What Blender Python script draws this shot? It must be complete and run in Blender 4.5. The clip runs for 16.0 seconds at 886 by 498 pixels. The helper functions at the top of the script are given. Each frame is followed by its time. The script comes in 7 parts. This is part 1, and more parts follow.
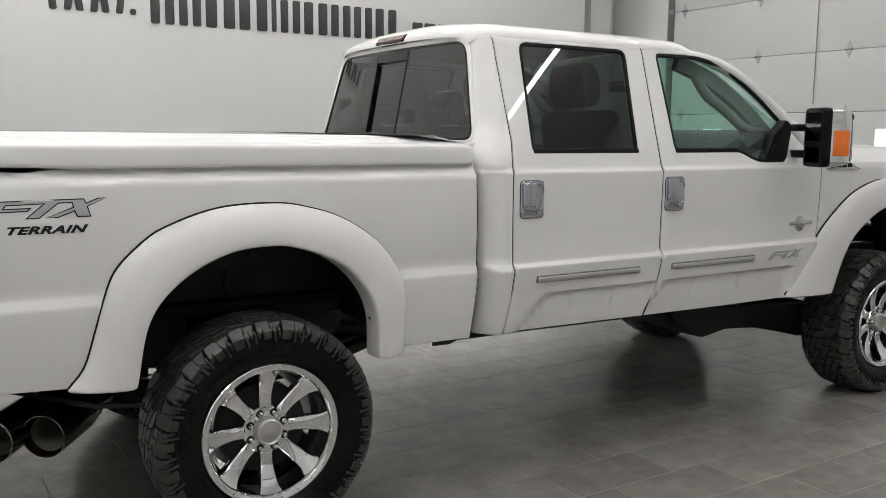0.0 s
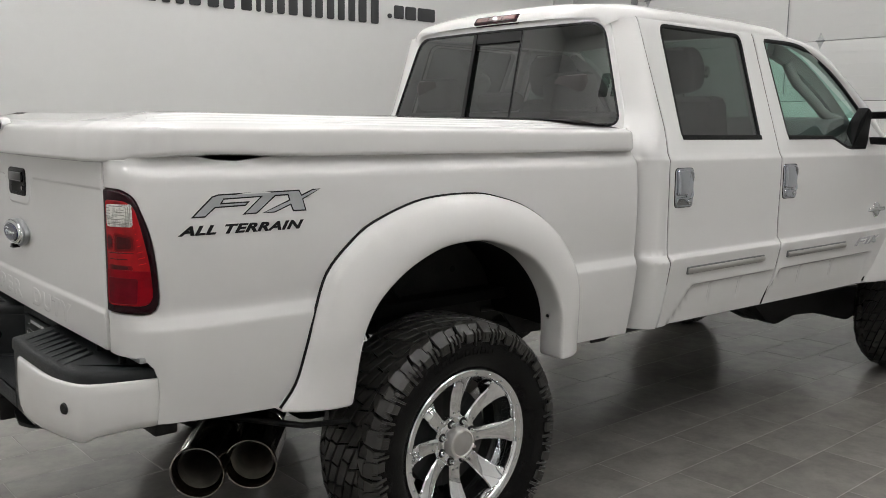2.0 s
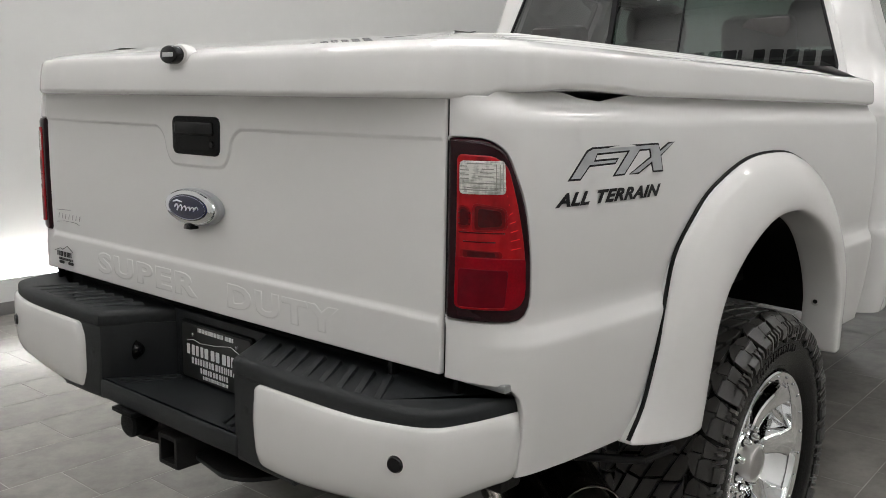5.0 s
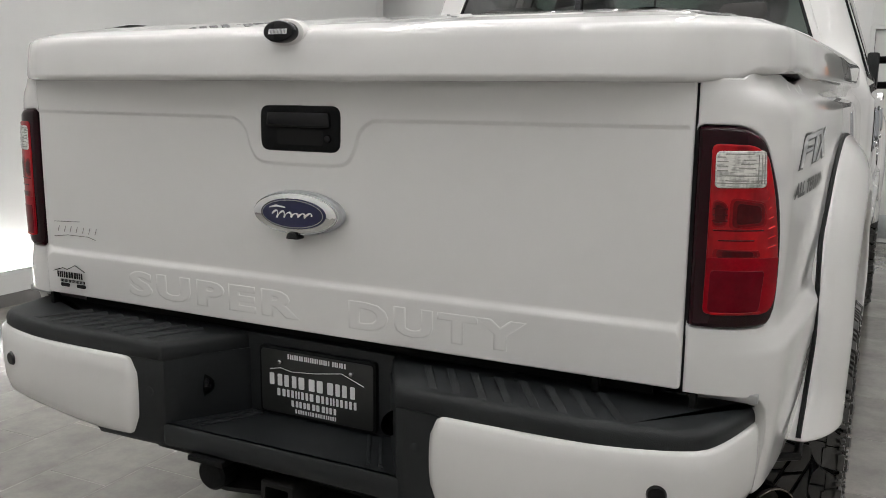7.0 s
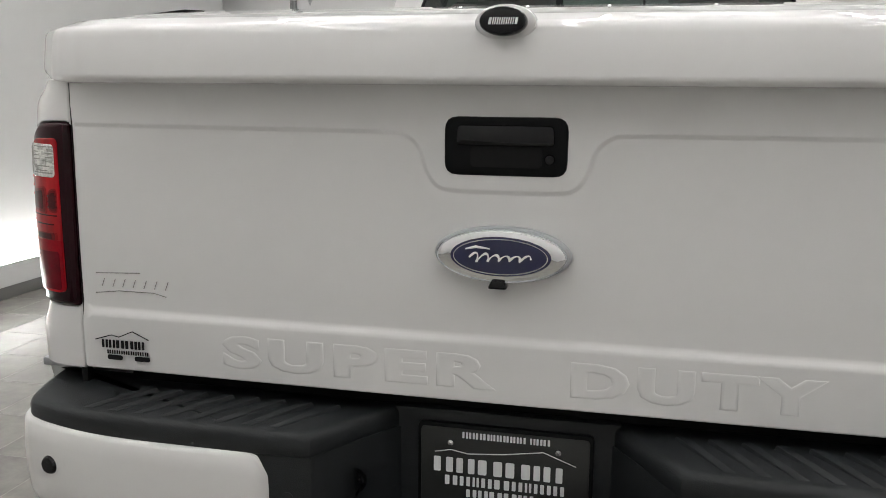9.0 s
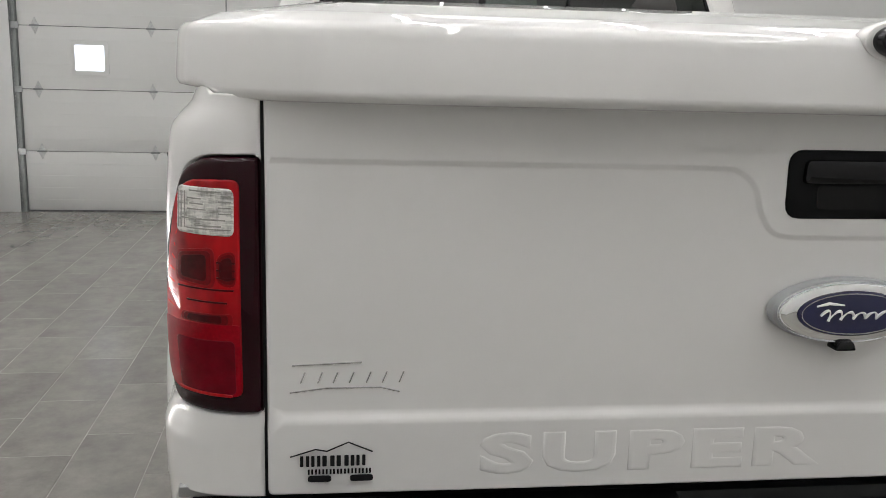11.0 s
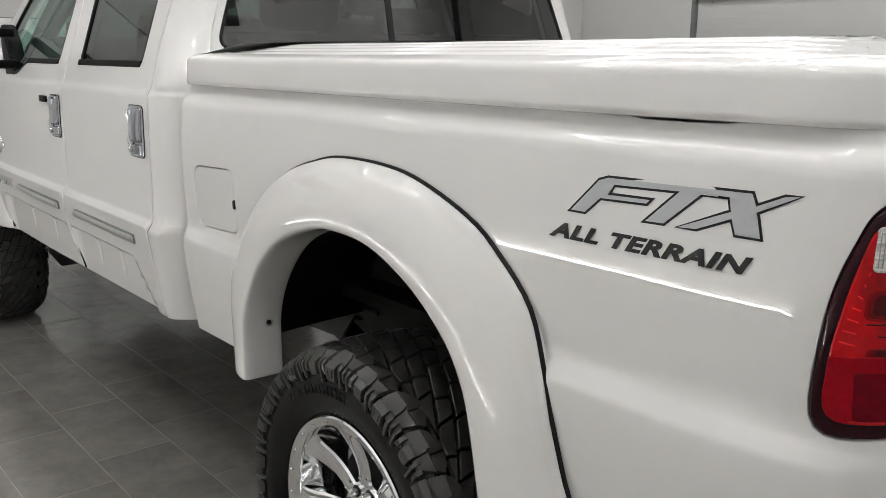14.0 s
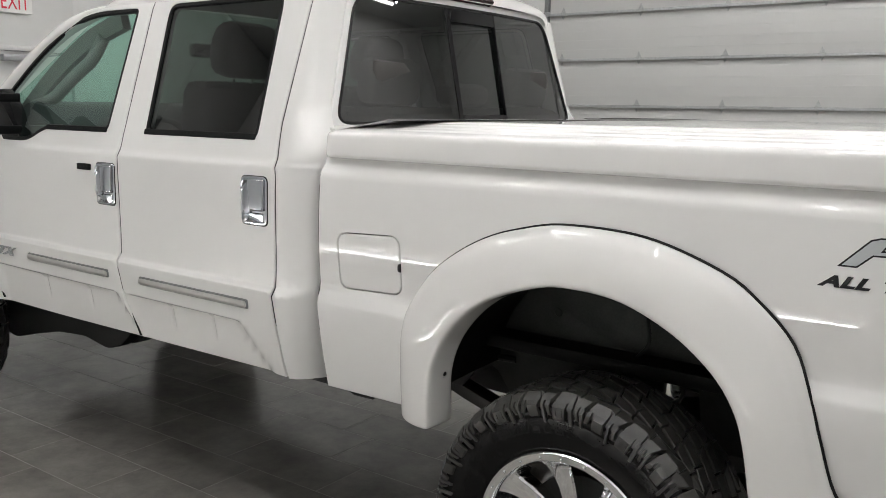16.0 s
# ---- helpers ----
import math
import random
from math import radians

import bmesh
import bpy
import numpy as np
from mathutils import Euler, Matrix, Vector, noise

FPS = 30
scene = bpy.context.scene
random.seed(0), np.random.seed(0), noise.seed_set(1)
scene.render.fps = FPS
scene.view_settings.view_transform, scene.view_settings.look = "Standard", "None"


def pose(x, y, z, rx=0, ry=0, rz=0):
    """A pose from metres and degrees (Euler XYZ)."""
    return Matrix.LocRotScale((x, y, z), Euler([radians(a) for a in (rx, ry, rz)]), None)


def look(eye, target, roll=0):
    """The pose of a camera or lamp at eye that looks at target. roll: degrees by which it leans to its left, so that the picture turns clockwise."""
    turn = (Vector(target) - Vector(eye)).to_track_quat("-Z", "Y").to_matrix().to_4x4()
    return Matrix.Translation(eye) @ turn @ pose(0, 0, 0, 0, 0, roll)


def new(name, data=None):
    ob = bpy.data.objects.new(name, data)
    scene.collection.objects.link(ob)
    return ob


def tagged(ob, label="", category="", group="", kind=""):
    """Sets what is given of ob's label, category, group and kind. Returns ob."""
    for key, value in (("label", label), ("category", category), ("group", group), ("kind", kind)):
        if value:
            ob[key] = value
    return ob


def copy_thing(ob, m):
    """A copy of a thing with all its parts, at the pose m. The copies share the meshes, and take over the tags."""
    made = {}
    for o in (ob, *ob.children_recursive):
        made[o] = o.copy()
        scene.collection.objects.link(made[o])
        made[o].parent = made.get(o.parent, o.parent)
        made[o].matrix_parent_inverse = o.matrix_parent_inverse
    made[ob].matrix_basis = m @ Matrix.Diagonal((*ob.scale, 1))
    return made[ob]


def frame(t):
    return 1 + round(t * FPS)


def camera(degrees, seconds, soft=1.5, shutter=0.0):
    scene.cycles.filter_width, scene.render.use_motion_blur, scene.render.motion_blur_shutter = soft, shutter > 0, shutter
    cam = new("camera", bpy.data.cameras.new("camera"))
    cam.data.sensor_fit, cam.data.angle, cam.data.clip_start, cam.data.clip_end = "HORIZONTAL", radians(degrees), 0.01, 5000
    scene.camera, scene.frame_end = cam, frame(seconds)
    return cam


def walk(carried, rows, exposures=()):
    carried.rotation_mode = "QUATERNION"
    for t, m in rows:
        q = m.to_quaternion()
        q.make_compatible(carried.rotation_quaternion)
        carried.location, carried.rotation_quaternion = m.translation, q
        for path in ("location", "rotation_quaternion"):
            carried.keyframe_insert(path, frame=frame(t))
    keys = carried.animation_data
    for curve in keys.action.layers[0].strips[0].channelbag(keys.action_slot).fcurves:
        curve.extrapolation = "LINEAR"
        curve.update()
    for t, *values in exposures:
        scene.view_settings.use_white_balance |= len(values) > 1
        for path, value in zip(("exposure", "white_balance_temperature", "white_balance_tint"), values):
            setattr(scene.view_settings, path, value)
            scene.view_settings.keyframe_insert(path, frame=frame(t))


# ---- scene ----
cam = camera(53.6, 16.0, soft=0.85)
PATH = [
    (0, (-1.15, -4.055, 1.565), (-0.102, -2.373, 1.305), 0.5),
    (0.5, (-1.406, -3.864, 1.572), (-0.287, -2.227, 1.311), 0.4),
    (1, (-1.611, -3.631, 1.551), (-0.43, -2.04, 1.286), 0.4),
    (1.5, (-1.784, -3.401, 1.544), (-0.554, -1.847, 1.275), 0.5),
    (2, (-1.964, -3.159, 1.535), (-0.679, -1.652, 1.254), 0.7),
    (2.5, (-2.089, -2.92, 1.532), (-0.751, -1.464, 1.229), 0.9),
    (3, (-2.165, -2.668, 1.523), (-0.775, -1.264, 1.211), 1.3),
    (3.5, (-2.24, -2.434, 1.484), (-0.807, -1.074, 1.172), 1.4),
    (4, (-2.287, -2.233, 1.476), (-0.856, -0.872, 1.154), 0.9),
    (4.5, (-2.3, -2.01, 1.438), (-0.853, -0.669, 1.111), 0.8),
    (5, (-2.352, -1.82, 1.415), (-0.856, -0.533, 1.089), 1.0),
    (5.2, (-2.399, -1.747, 1.421), (-0.882, -0.484, 1.092), 1.1),
    (7.3, (-2.632, -0.951, 1.391), (-0.834, -0.142, 1.055), 0.8),
    (7.5, (-2.649, -0.876, 1.384), (-0.825, -0.122, 1.059), 1.0),
    (8, (-2.619, -0.668, 1.389), (-0.752, -0.028, 1.064), 0.6),
    (8.5, (-2.553, -0.437, 1.399), (-0.662, 0.118, 1.059), 0.5),
    (9, (-2.507, -0.221, 1.413), (-0.591, 0.229, 1.062), 0.5),
    (9.2, (-2.484, -0.122, 1.421), (-0.558, 0.294, 1.077), 0.6),
    (11.3, (-2.192, 0.813, 1.464), (-0.271, 0.429, 1.062), 1.7),
    (11.5, (-2.164, 0.89, 1.465), (-0.262, 0.425, 1.058), 1.8),
    (12, (-2.066, 1.1, 1.455), (-0.219, 0.453, 1.044), 2.0),
    (12.5, (-1.96, 1.288, 1.459), (-0.175, 0.486, 1.042), 1.6),
    (13, (-1.885, 1.546, 1.492), (-0.201, 0.553, 1.069), 1.6),
    (13.5, (-1.777, 1.773, 1.515), (-0.181, 0.646, 1.085), 0.8),
    (14, (-1.605, 2.016, 1.529), (-0.09, 0.784, 1.097), 0.4),
    (14.5, (-1.49, 2.26, 1.56), (-0.048, 0.944, 1.125), 0.2),
    (15, (-1.411, 2.539, 1.606), (-0.055, 1.127, 1.193), 0.7),
    (15.5, (-1.253, 2.742, 1.599), (0.027, 1.247, 1.243), 0.7),
    (16, (-1.06, 2.945, 1.605), (0.133, 1.372, 1.283), 0.8),
]
walk(cam, [(t, look(eye, target, roll)) for t, eye, target, roll in PATH])

# ---- world and light ----
world = bpy.data.worlds.new("World")
scene.world = world
world.use_nodes = True
world.node_tree.nodes["Background"].inputs[0].default_value = (0.8, 0.82, 0.85, 1)
world.node_tree.nodes["Background"].inputs[1].default_value = 0.1
LIGHT = 28.1      # radiance of the ceiling strips
COVE = 64.0        # radiance of the strip behind the wall ledge


# ---- materials ----
def nodes_of(name):
    m = bpy.data.materials.new(name)
    m.use_nodes = True
    nt = m.node_tree
    return m, nt, nt.nodes["Principled BSDF"]


def noise_tex(nt, scale, detail=4.0, rough=0.55, vec=None):
    n = nt.nodes.new("ShaderNodeTexNoise")
    n.inputs["Scale"].default_value, n.inputs["Detail"].default_value, n.inputs["Roughness"].default_value = scale, detail, rough
    nt.links.new(vec if vec else coords(nt), n.inputs["Vector"])
    return n.outputs["Fac"]


def coords(nt):
    return nt.nodes.new("ShaderNodeTexCoord").outputs["Object"]


def ramp(nt, fac, stops):
    r = nt.nodes.new("ShaderNodeValToRGB")
    els = r.color_ramp.elements
    while len(els) < len(stops):
        els.new(0.5)
    for e, (p, c) in zip(els, stops):
        e.position, e.color = p, (*c, 1) if len(c) == 3 else c
    nt.links.new(fac, r.inputs["Fac"])
    return r.outputs["Color"]


def bump(nt, bsdf, height, strength, dist=0.002):
    b = nt.nodes.new("ShaderNodeBump")
    b.inputs["Strength"].default_value, b.inputs["Distance"].default_value = strength, dist
    nt.links.new(height, b.inputs["Height"])
    nt.links.new(b.outputs["Normal"], bsdf.inputs["Normal"])


def material(name, color, rough=0.5, metal=0.0, coat=0.0, vary=0.06, scale=6.0, grain=0.0, grain_scale=300.0, spec=0.5, rough_vary=0.0):
    """A surface with a broad tint drift, a finer speckle and, if asked, a fine relief."""
    m, nt, b = nodes_of(name)
    c = Vector(color)
    lo, hi = tuple(c * (1 - vary)), tuple(min(1, v) for v in c * (1 + vary))
    broad = noise_tex(nt, scale, 5)
    fine = noise_tex(nt, scale * 18, 3)
    mix = nt.nodes.new("ShaderNodeMath")
    mix.operation = "MULTIPLY_ADD"
    mix.inputs[1].default_value = 0.35
    nt.links.new(fine, mix.inputs[0])
    add = nt.nodes.new("ShaderNodeMath")
    add.operation = "MULTIPLY"
    add.inputs[1].default_value = 0.65
    nt.links.new(broad, add.inputs[0])
    nt.links.new(add.outputs[0], mix.inputs[2])
    nt.links.new(ramp(nt, mix.outputs[0], [(0.3, lo), (0.7, hi)]), b.inputs["Base Color"])
    b.inputs["Roughness"].default_value, b.inputs["Metallic"].default_value = rough, metal
    b.inputs["Coat Weight"].default_value, b.inputs["Coat Roughness"].default_value = coat, 0.015
    b.inputs["Specular IOR Level"].default_value = spec
    if rough_vary:
        r = nt.nodes.new("ShaderNodeMapRange")
        r.inputs["To Min"].default_value, r.inputs["To Max"].default_value = rough - rough_vary, rough + rough_vary
        nt.links.new(mix.outputs[0], r.inputs["Value"])
        nt.links.new(r.outputs[0], b.inputs["Roughness"])
    if grain:
        bump(nt, b, noise_tex(nt, grain_scale, 2), grain)
    return m


def emitter(name, color, power):
    m, nt, b = nodes_of(name)
    b.inputs["Base Color"].default_value = (*color, 1)
    b.inputs["Emission Color"].default_value = (*color, 1)
    b.inputs["Emission Strength"].default_value = power
    return m


def glazing(name, tint, ior=1.5, rough=0.0, sheen=1.8):
    """A thin tinted pane: it lets tinted light through and mirrors by Fresnel."""
    m, nt, b = nodes_of(name)
    nt.nodes.remove(b)
    tr, gl, lw, po, ma, mx = (nt.nodes.new("ShaderNode" + k) for k in ("BsdfTransparent", "BsdfGlossy", "LayerWeight", "Math", "Math", "MixShader"))
    tr.inputs["Color"].default_value = (*tint, 1)
    gl.inputs["Roughness"].default_value = rough
    lw.inputs["Blend"].default_value = 0.5
    f0 = ((ior - 1) / (ior + 1)) ** 2 * sheen
    po.operation, po.inputs[1].default_value = "POWER", 5.0
    ma.operation, ma.inputs[1].default_value, ma.inputs[2].default_value = "MULTIPLY_ADD", 1 - f0, f0
    nt.links.new(lw.outputs["Facing"], po.inputs[0])
    nt.links.new(po.outputs[0], ma.inputs[0])
    nt.links.new(ma.outputs[0], mx.inputs[0])
    nt.links.new(tr.outputs[0], mx.inputs[1])
    nt.links.new(gl.outputs[0], mx.inputs[2])
    nt.links.new(mx.outputs[0], nt.nodes["Material Output"].inputs["Surface"])
    return m


def ribbed(name, dark, light, lines=60.0, coat=1.0):
    """A moulded lamp lens: fine upright facets under a smooth clear face."""
    m, nt, b = nodes_of(name)
    mp = nt.nodes.new("ShaderNodeMapping")
    mp.inputs["Scale"].default_value = (lines, lines, lines * 0.28)
    nt.links.new(coords(nt), mp.inputs["Vector"])
    facets = noise_tex(nt, 1.0, 2, 0.5, mp.outputs[0])
    broad = noise_tex(nt, 16.0, 3)
    mix = nt.nodes.new("ShaderNodeMath")
    mix.operation = "MULTIPLY_ADD"
    mix.inputs[1].default_value = 0.55
    half = nt.nodes.new("ShaderNodeMath")
    half.operation = "MULTIPLY"
    half.inputs[1].default_value = 0.45
    nt.links.new(broad, half.inputs[0])
    nt.links.new(facets, mix.inputs[0])
    nt.links.new(half.outputs[0], mix.inputs[2])
    nt.links.new(ramp(nt, mix.outputs[0], [(0.36, dark), (0.62, light)]), b.inputs["Base Color"])
    b.inputs["Roughness"].default_value, b.inputs["Specular IOR Level"].default_value = 0.35, 0.08
    b.inputs["Coat Weight"].default_value, b.inputs["Coat Roughness"].default_value = coat, 0.02
    return m


def fluted(name, dark, light):
    """A clear moulded lens over a bright bowl: upright and level flutes, with the darker bulb and bowl showing through in patches."""
    m, nt, b = nodes_of(name)
    mp = nt.nodes.new("ShaderNodeMapping")
    mp.inputs["Scale"].default_value = (170, 170, 60)
    nt.links.new(coords(nt), mp.inputs["Vector"])
    streaks = noise_tex(nt, 1.0, 3, 0.55, mp.outputs[0])
    mp2 = nt.nodes.new("ShaderNodeMapping")
    mp2.inputs["Scale"].default_value = (45, 45, 330)
    nt.links.new(coords(nt), mp2.inputs["Vector"])
    level = noise_tex(nt, 1.0, 2, 0.5, mp2.outputs[0])
    patches = noise_tex(nt, 34.0, 2, 0.5)
    total = nt.nodes.new("ShaderNodeMath")
    total.operation = "MULTIPLY_ADD"
    total.inputs[1].default_value = 0.45
    nt.links.new(level, total.inputs[0])
    half = nt.nodes.new("ShaderNodeMath")
    half.operation = "MULTIPLY_ADD"
    half.inputs[1].default_value = 0.35
    nt.links.new(streaks, half.inputs[0])
    third = nt.nodes.new("ShaderNodeMath")
    third.operation = "MULTIPLY"
    third.inputs[1].default_value = 0.30
    nt.links.new(patches, third.inputs[0])
    nt.links.new(third.outputs[0], half.inputs[2])
    nt.links.new(half.outputs[0], total.inputs[2])
    nt.links.new(ramp(nt, total.outputs[0], [(0.40, dark), (0.50, tuple(0.62 * v for v in light)), (0.60, light)]), b.inputs["Base Color"])
    b.inputs["Roughness"].default_value, b.inputs["Specular IOR Level"].default_value = 0.25, 0.4
    b.inputs["Coat Weight"].default_value, b.inputs["Coat Roughness"].default_value = 1.0, 0.02
    bump(nt, b, level, 0.35, 0.002)
    return m


PAINT = material("pearl_white_paint", (0.70, 0.692, 0.682), 0.5, coat=1.0, vary=0.012, scale=2.0, spec=0.12)
FLARE_PAINT = material("white_paint_flare", (0.685, 0.675, 0.662), 0.5, coat=0.95, vary=0.012, scale=3.0, spec=0.12)
CHROME = material("chrome", (0.86, 0.87, 0.88), 0.06, metal=1.0, vary=0.04, scale=14.0, rough_vary=0.03)
DULL_CHROME = material("satin_chrome", (0.62, 0.63, 0.64), 0.22, metal=1.0, vary=0.08, scale=20.0)
HANDLE_CHROME = material("handle_chrome", (0.55, 0.57, 0.61), 0.07, metal=1.0, vary=0.05, scale=30.0)
PLASTIC = material("black_textured_plastic", (0.0035, 0.0038, 0.0042), 0.46, vary=0.25, scale=9.0, grain=0.35, grain_scale=900.0, spec=0.14)
PAD = material("grey_black_step_pad", (0.0135, 0.0155, 0.0170), 0.48, vary=0.3, scale=7.0, grain=0.5, grain_scale=700.0, spec=0.35)
GLOSS_BLACK = material("gloss_black", (0.004, 0.004, 0.005), 0.12, coat=0.35, vary=0.2, spec=0.2)
# tread painted paler than the carcass below, so its grooves read as shade
TREAD = material("dressed_lit_tread_rubber", (0.034, 0.033, 0.030), 0.30, vary=0.5, scale=18.0, grain=0.3, grain_scale=300.0, spec=0.5)
RUBBER = material("tyre_rubber", (0.005, 0.005, 0.005), 0.26, vary=0.35, scale=14.0, grain=0.3, grain_scale=160.0, spec=0.16)
SATIN = material("satin_silver", (0.52, 0.51, 0.49), 0.33, metal=0.75, vary=0.05, scale=20.0)
GASKET = material("black_rubber_gasket", (0.006, 0.006, 0.006), 0.6, vary=0.2, spec=0.2)
STEEL = material("undercoated_steel", (0.008, 0.008, 0.008), 0.5, vary=0.4, scale=12.0, grain=0.5, grain_scale=160.0, spec=0.25)
WELL = material("primed_inner_panel", (0.020, 0.021, 0.020), 0.6, vary=0.5, scale=9.0, spec=0.2)
LINER = material("wheel_liner", (0.004, 0.004, 0.004), 0.7, vary=0.5, scale=10.0, spec=0.15)
EXHAUST = material("smoked_chrome_exhaust", (0.34, 0.31, 0.28), 0.13, metal=1.0, vary=0.35, scale=16.0, rough_vary=0.08)
SOOT = material("exhaust_soot", (0.16, 0.15, 0.125), 0.42, metal=0.55, vary=0.5, scale=20.0)
GLASS_DARK = glazing("privacy_glass", (0.118, 0.142, 0.128), sheen=3.1)
GLASS_GREEN = glazing("green_tint_glass", (0.62, 0.84, 0.76))
# mirror tint nearly black: a dark reflection put into its colour
MIRROR = material("mirror_glass", (0.028, 0.030, 0.034), 0.02, metal=1.0, vary=0.01)
LENS_DARK = material("dark_red_lens_edge", (0.016, 0.0006, 0.003), 0.2, coat=0.45, vary=0.2, spec=0.05)
LENS_RED = ribbed("red_lamp_lens", (0.20, 0.0007, 0.004), (0.46, 0.0018, 0.006), 40.0, 0.6)
LENS_BRIGHT = material("bright_red_rib", (0.80, 0.012, 0.014), 0.15, coat=0.5, vary=0.1)
LENS_DEEP = material("deep_red_lamp_lens", (0.25, 0.0007, 0.007), 0.3, coat=0.35, vary=0.3, scale=14.0, spec=0.03)
LENS_DIM = material("dim_red_reflector", (0.12, 0.0005, 0.006), 0.3, coat=0.3, vary=0.3, scale=40.0, spec=0.03)
# brownish grey: the glare on the high brake lamp, put into its lens colour
LENS_GLARE = material("glare_red_lens", (0.13, 0.045, 0.04), 0.3, coat=1.0, vary=0.3, scale=60.0)
# three reds that step down as painted shade inside the tail lamp
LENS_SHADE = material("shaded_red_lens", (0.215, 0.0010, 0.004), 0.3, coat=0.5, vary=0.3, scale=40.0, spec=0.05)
LENS_SHADE_MID = material("mid_shade_red_lens", (0.125, 0.0008, 0.003), 0.3, coat=0.5, vary=0.45, scale=50.0, spec=0.05)
LENS_SHADE_DARK = material("dark_shade_red_lens", (0.055, 0.0006, 0.002), 0.3, coat=0.5, vary=0.5, scale=60.0, spec=0.05)
FLUTE = material("clear_lens_flute", (0.30, 0.29, 0.27), 0.2, coat=1.0, vary=0.4, scale=60.0)
LENS_CLEAR = fluted("clear_reversing_lens", (0.24, 0.23, 0.215), (0.74, 0.72, 0.68))
AMBER = material("amber_lens", (0.75, 0.16, 0.01), 0.15, coat=1.0, vary=0.15)
BADGE_BLUE = material("badge_dark_blue", (0.012, 0.014, 0.055), 0.25, coat=0.6, vary=0.1)
SILVER = material("silver_vinyl", (0.43, 0.44, 0.455), 0.36, metal=0.45, vary=0.04)
INK = material("black_vinyl", (0.008, 0.008, 0.009), 0.4, vary=0.1, spec=0.25)
WHITE_INK = material("white_print", (0.75, 0.75, 0.75), 0.5, vary=0.03)
PLATE = material("dealer_plate_black", (0.018, 0.019, 0.018), 0.4, vary=0.15)
CLOTH = material("dark_seat_leather", (0.035, 0.033, 0.031), 0.5, vary=0.2, scale=10.0, grain=0.4, grain_scale=300.0)
DASH = material("dashboard_grey", (0.06, 0.06, 0.062), 0.6, vary=0.15)
TRIM_GREY = material("pillar_trim_grey", (0.21, 0.21, 0.205), 0.65, vary=0.06)
HINGE = material("zinc_hinge", (0.46, 0.47, 0.47), 0.42, metal=0.45, vary=0.25, scale=40.0)
HEADLINER = material("headliner_cloth", (0.38, 0.37, 0.35), 0.9, vary=0.06)
WALL = material("white_wall_paint", (0.63, 0.63, 0.62), 0.55, vary=0.025, scale=0.7, grain=0.12, grain_scale=120.0)
CEIL = material("white_ceiling", (0.72, 0.72, 0.72), 0.8, vary=0.03, scale=1.0)
DOOR_WHITE = material("sectional_door_white", (0.57, 0.57, 0.56), 0.42, vary=0.02, scale=1.2, grain=0.2, grain_scale=220.0)
GALV = material("galvanised_steel", (0.42, 0.43, 0.44), 0.38, metal=0.9, vary=0.15, scale=25.0)
TRACK = material("grey_steel_track", (0.22, 0.23, 0.23), 0.45, metal=0.6, vary=0.2, scale=12.0)
BASE = material("grey_baseboard", (0.16, 0.155, 0.15), 0.5, vary=0.06, scale=4.0)
SIGN_RED = material("sign_red", (0.65, 0.02, 0.05), 0.5, vary=0.04)
SIGN_WHITE = material("sign_white", (0.75, 0.75, 0.73), 0.5, vary=0.03)
GROUT = material("grey_grout", (0.26, 0.250, 0.230), 0.85, vary=0.35, scale=5.0)
LED = emitter("led_diffuser", (1.0, 0.990, 0.980), LIGHT)
COVE_LED = emitter("cove_led", (1.0, 0.985, 0.965), COVE)


def tile_material():
    m, nt, b = nodes_of("grey_stone_tile")
    geo = nt.nodes.new("ShaderNodeNewGeometry")
    info = nt.nodes.new("ShaderNodeObjectInfo")
    shift = nt.nodes.new("ShaderNodeVectorMath")
    shift.operation = "MULTIPLY_ADD"
    joined = nt.nodes.new("ShaderNodeMath")
    nt.links.new(geo.outputs["Random Per Island"], joined.inputs[0])
    nt.links.new(info.outputs["Random"], joined.inputs[1])
    nt.links.new(joined.outputs[0], shift.inputs[0])
    shift.inputs[1].default_value = (37, 19, 53)
    nt.links.new(geo.outputs["Position"], shift.inputs[2])
    v = shift.outputs[0]
    broad, fine, vein = noise_tex(nt, 3.2, 6, 0.6, v), noise_tex(nt, 26, 6, 0.65, v), noise_tex(nt, 7.5, 9, 0.75, v)
    col = ramp(nt, broad, [(0.28, (0.176, 0.168, 0.154)), (0.72, (0.236, 0.226, 0.208))])
    cloud = ramp(nt, vein, [(0.36, (0.84, 0.84, 0.84)), (0.62, (1.10, 1.09, 1.08))])
    mul = nt.nodes.new("ShaderNodeMixRGB")
    mul.blend_type = "MULTIPLY"
    mul.inputs[0].default_value = 1.0
    nt.links.new(col, mul.inputs[1])
    nt.links.new(cloud, mul.inputs[2])
    var = nt.nodes.new("ShaderNodeMixRGB")
    var.blend_type = "MULTIPLY"
    var.inputs[0].default_value = 1.0
    nt.links.new(mul.outputs[0], var.inputs[1])
    nt.links.new(ramp(nt, joined.outputs[0], [(0.0, (0.9, 0.9, 0.9)), (1.0, (1.1, 1.1, 1.1))]), var.inputs[2])
    nt.links.new(var.outputs[0], b.inputs["Base Color"])
    r = nt.nodes.new("ShaderNodeMapRange")
    r.inputs["To Min"].default_value, r.inputs["To Max"].default_value = 0.14, 0.25
    nt.links.new(fine, r.inputs["Value"])
    nt.links.new(r.outputs[0], b.inputs["Roughness"])
    b.inputs["Specular IOR Level"].default_value = 0.66
    bump(nt, b, broad, 0.10, 0.0016)
    return m


TILE = tile_material()


# ---- building helpers ----
def smooth(me, angle=38):
    me.polygons.foreach_set("use_smooth", [True] * len(me.polygons))
    me.set_sharp_from_angle(angle=radians(angle))


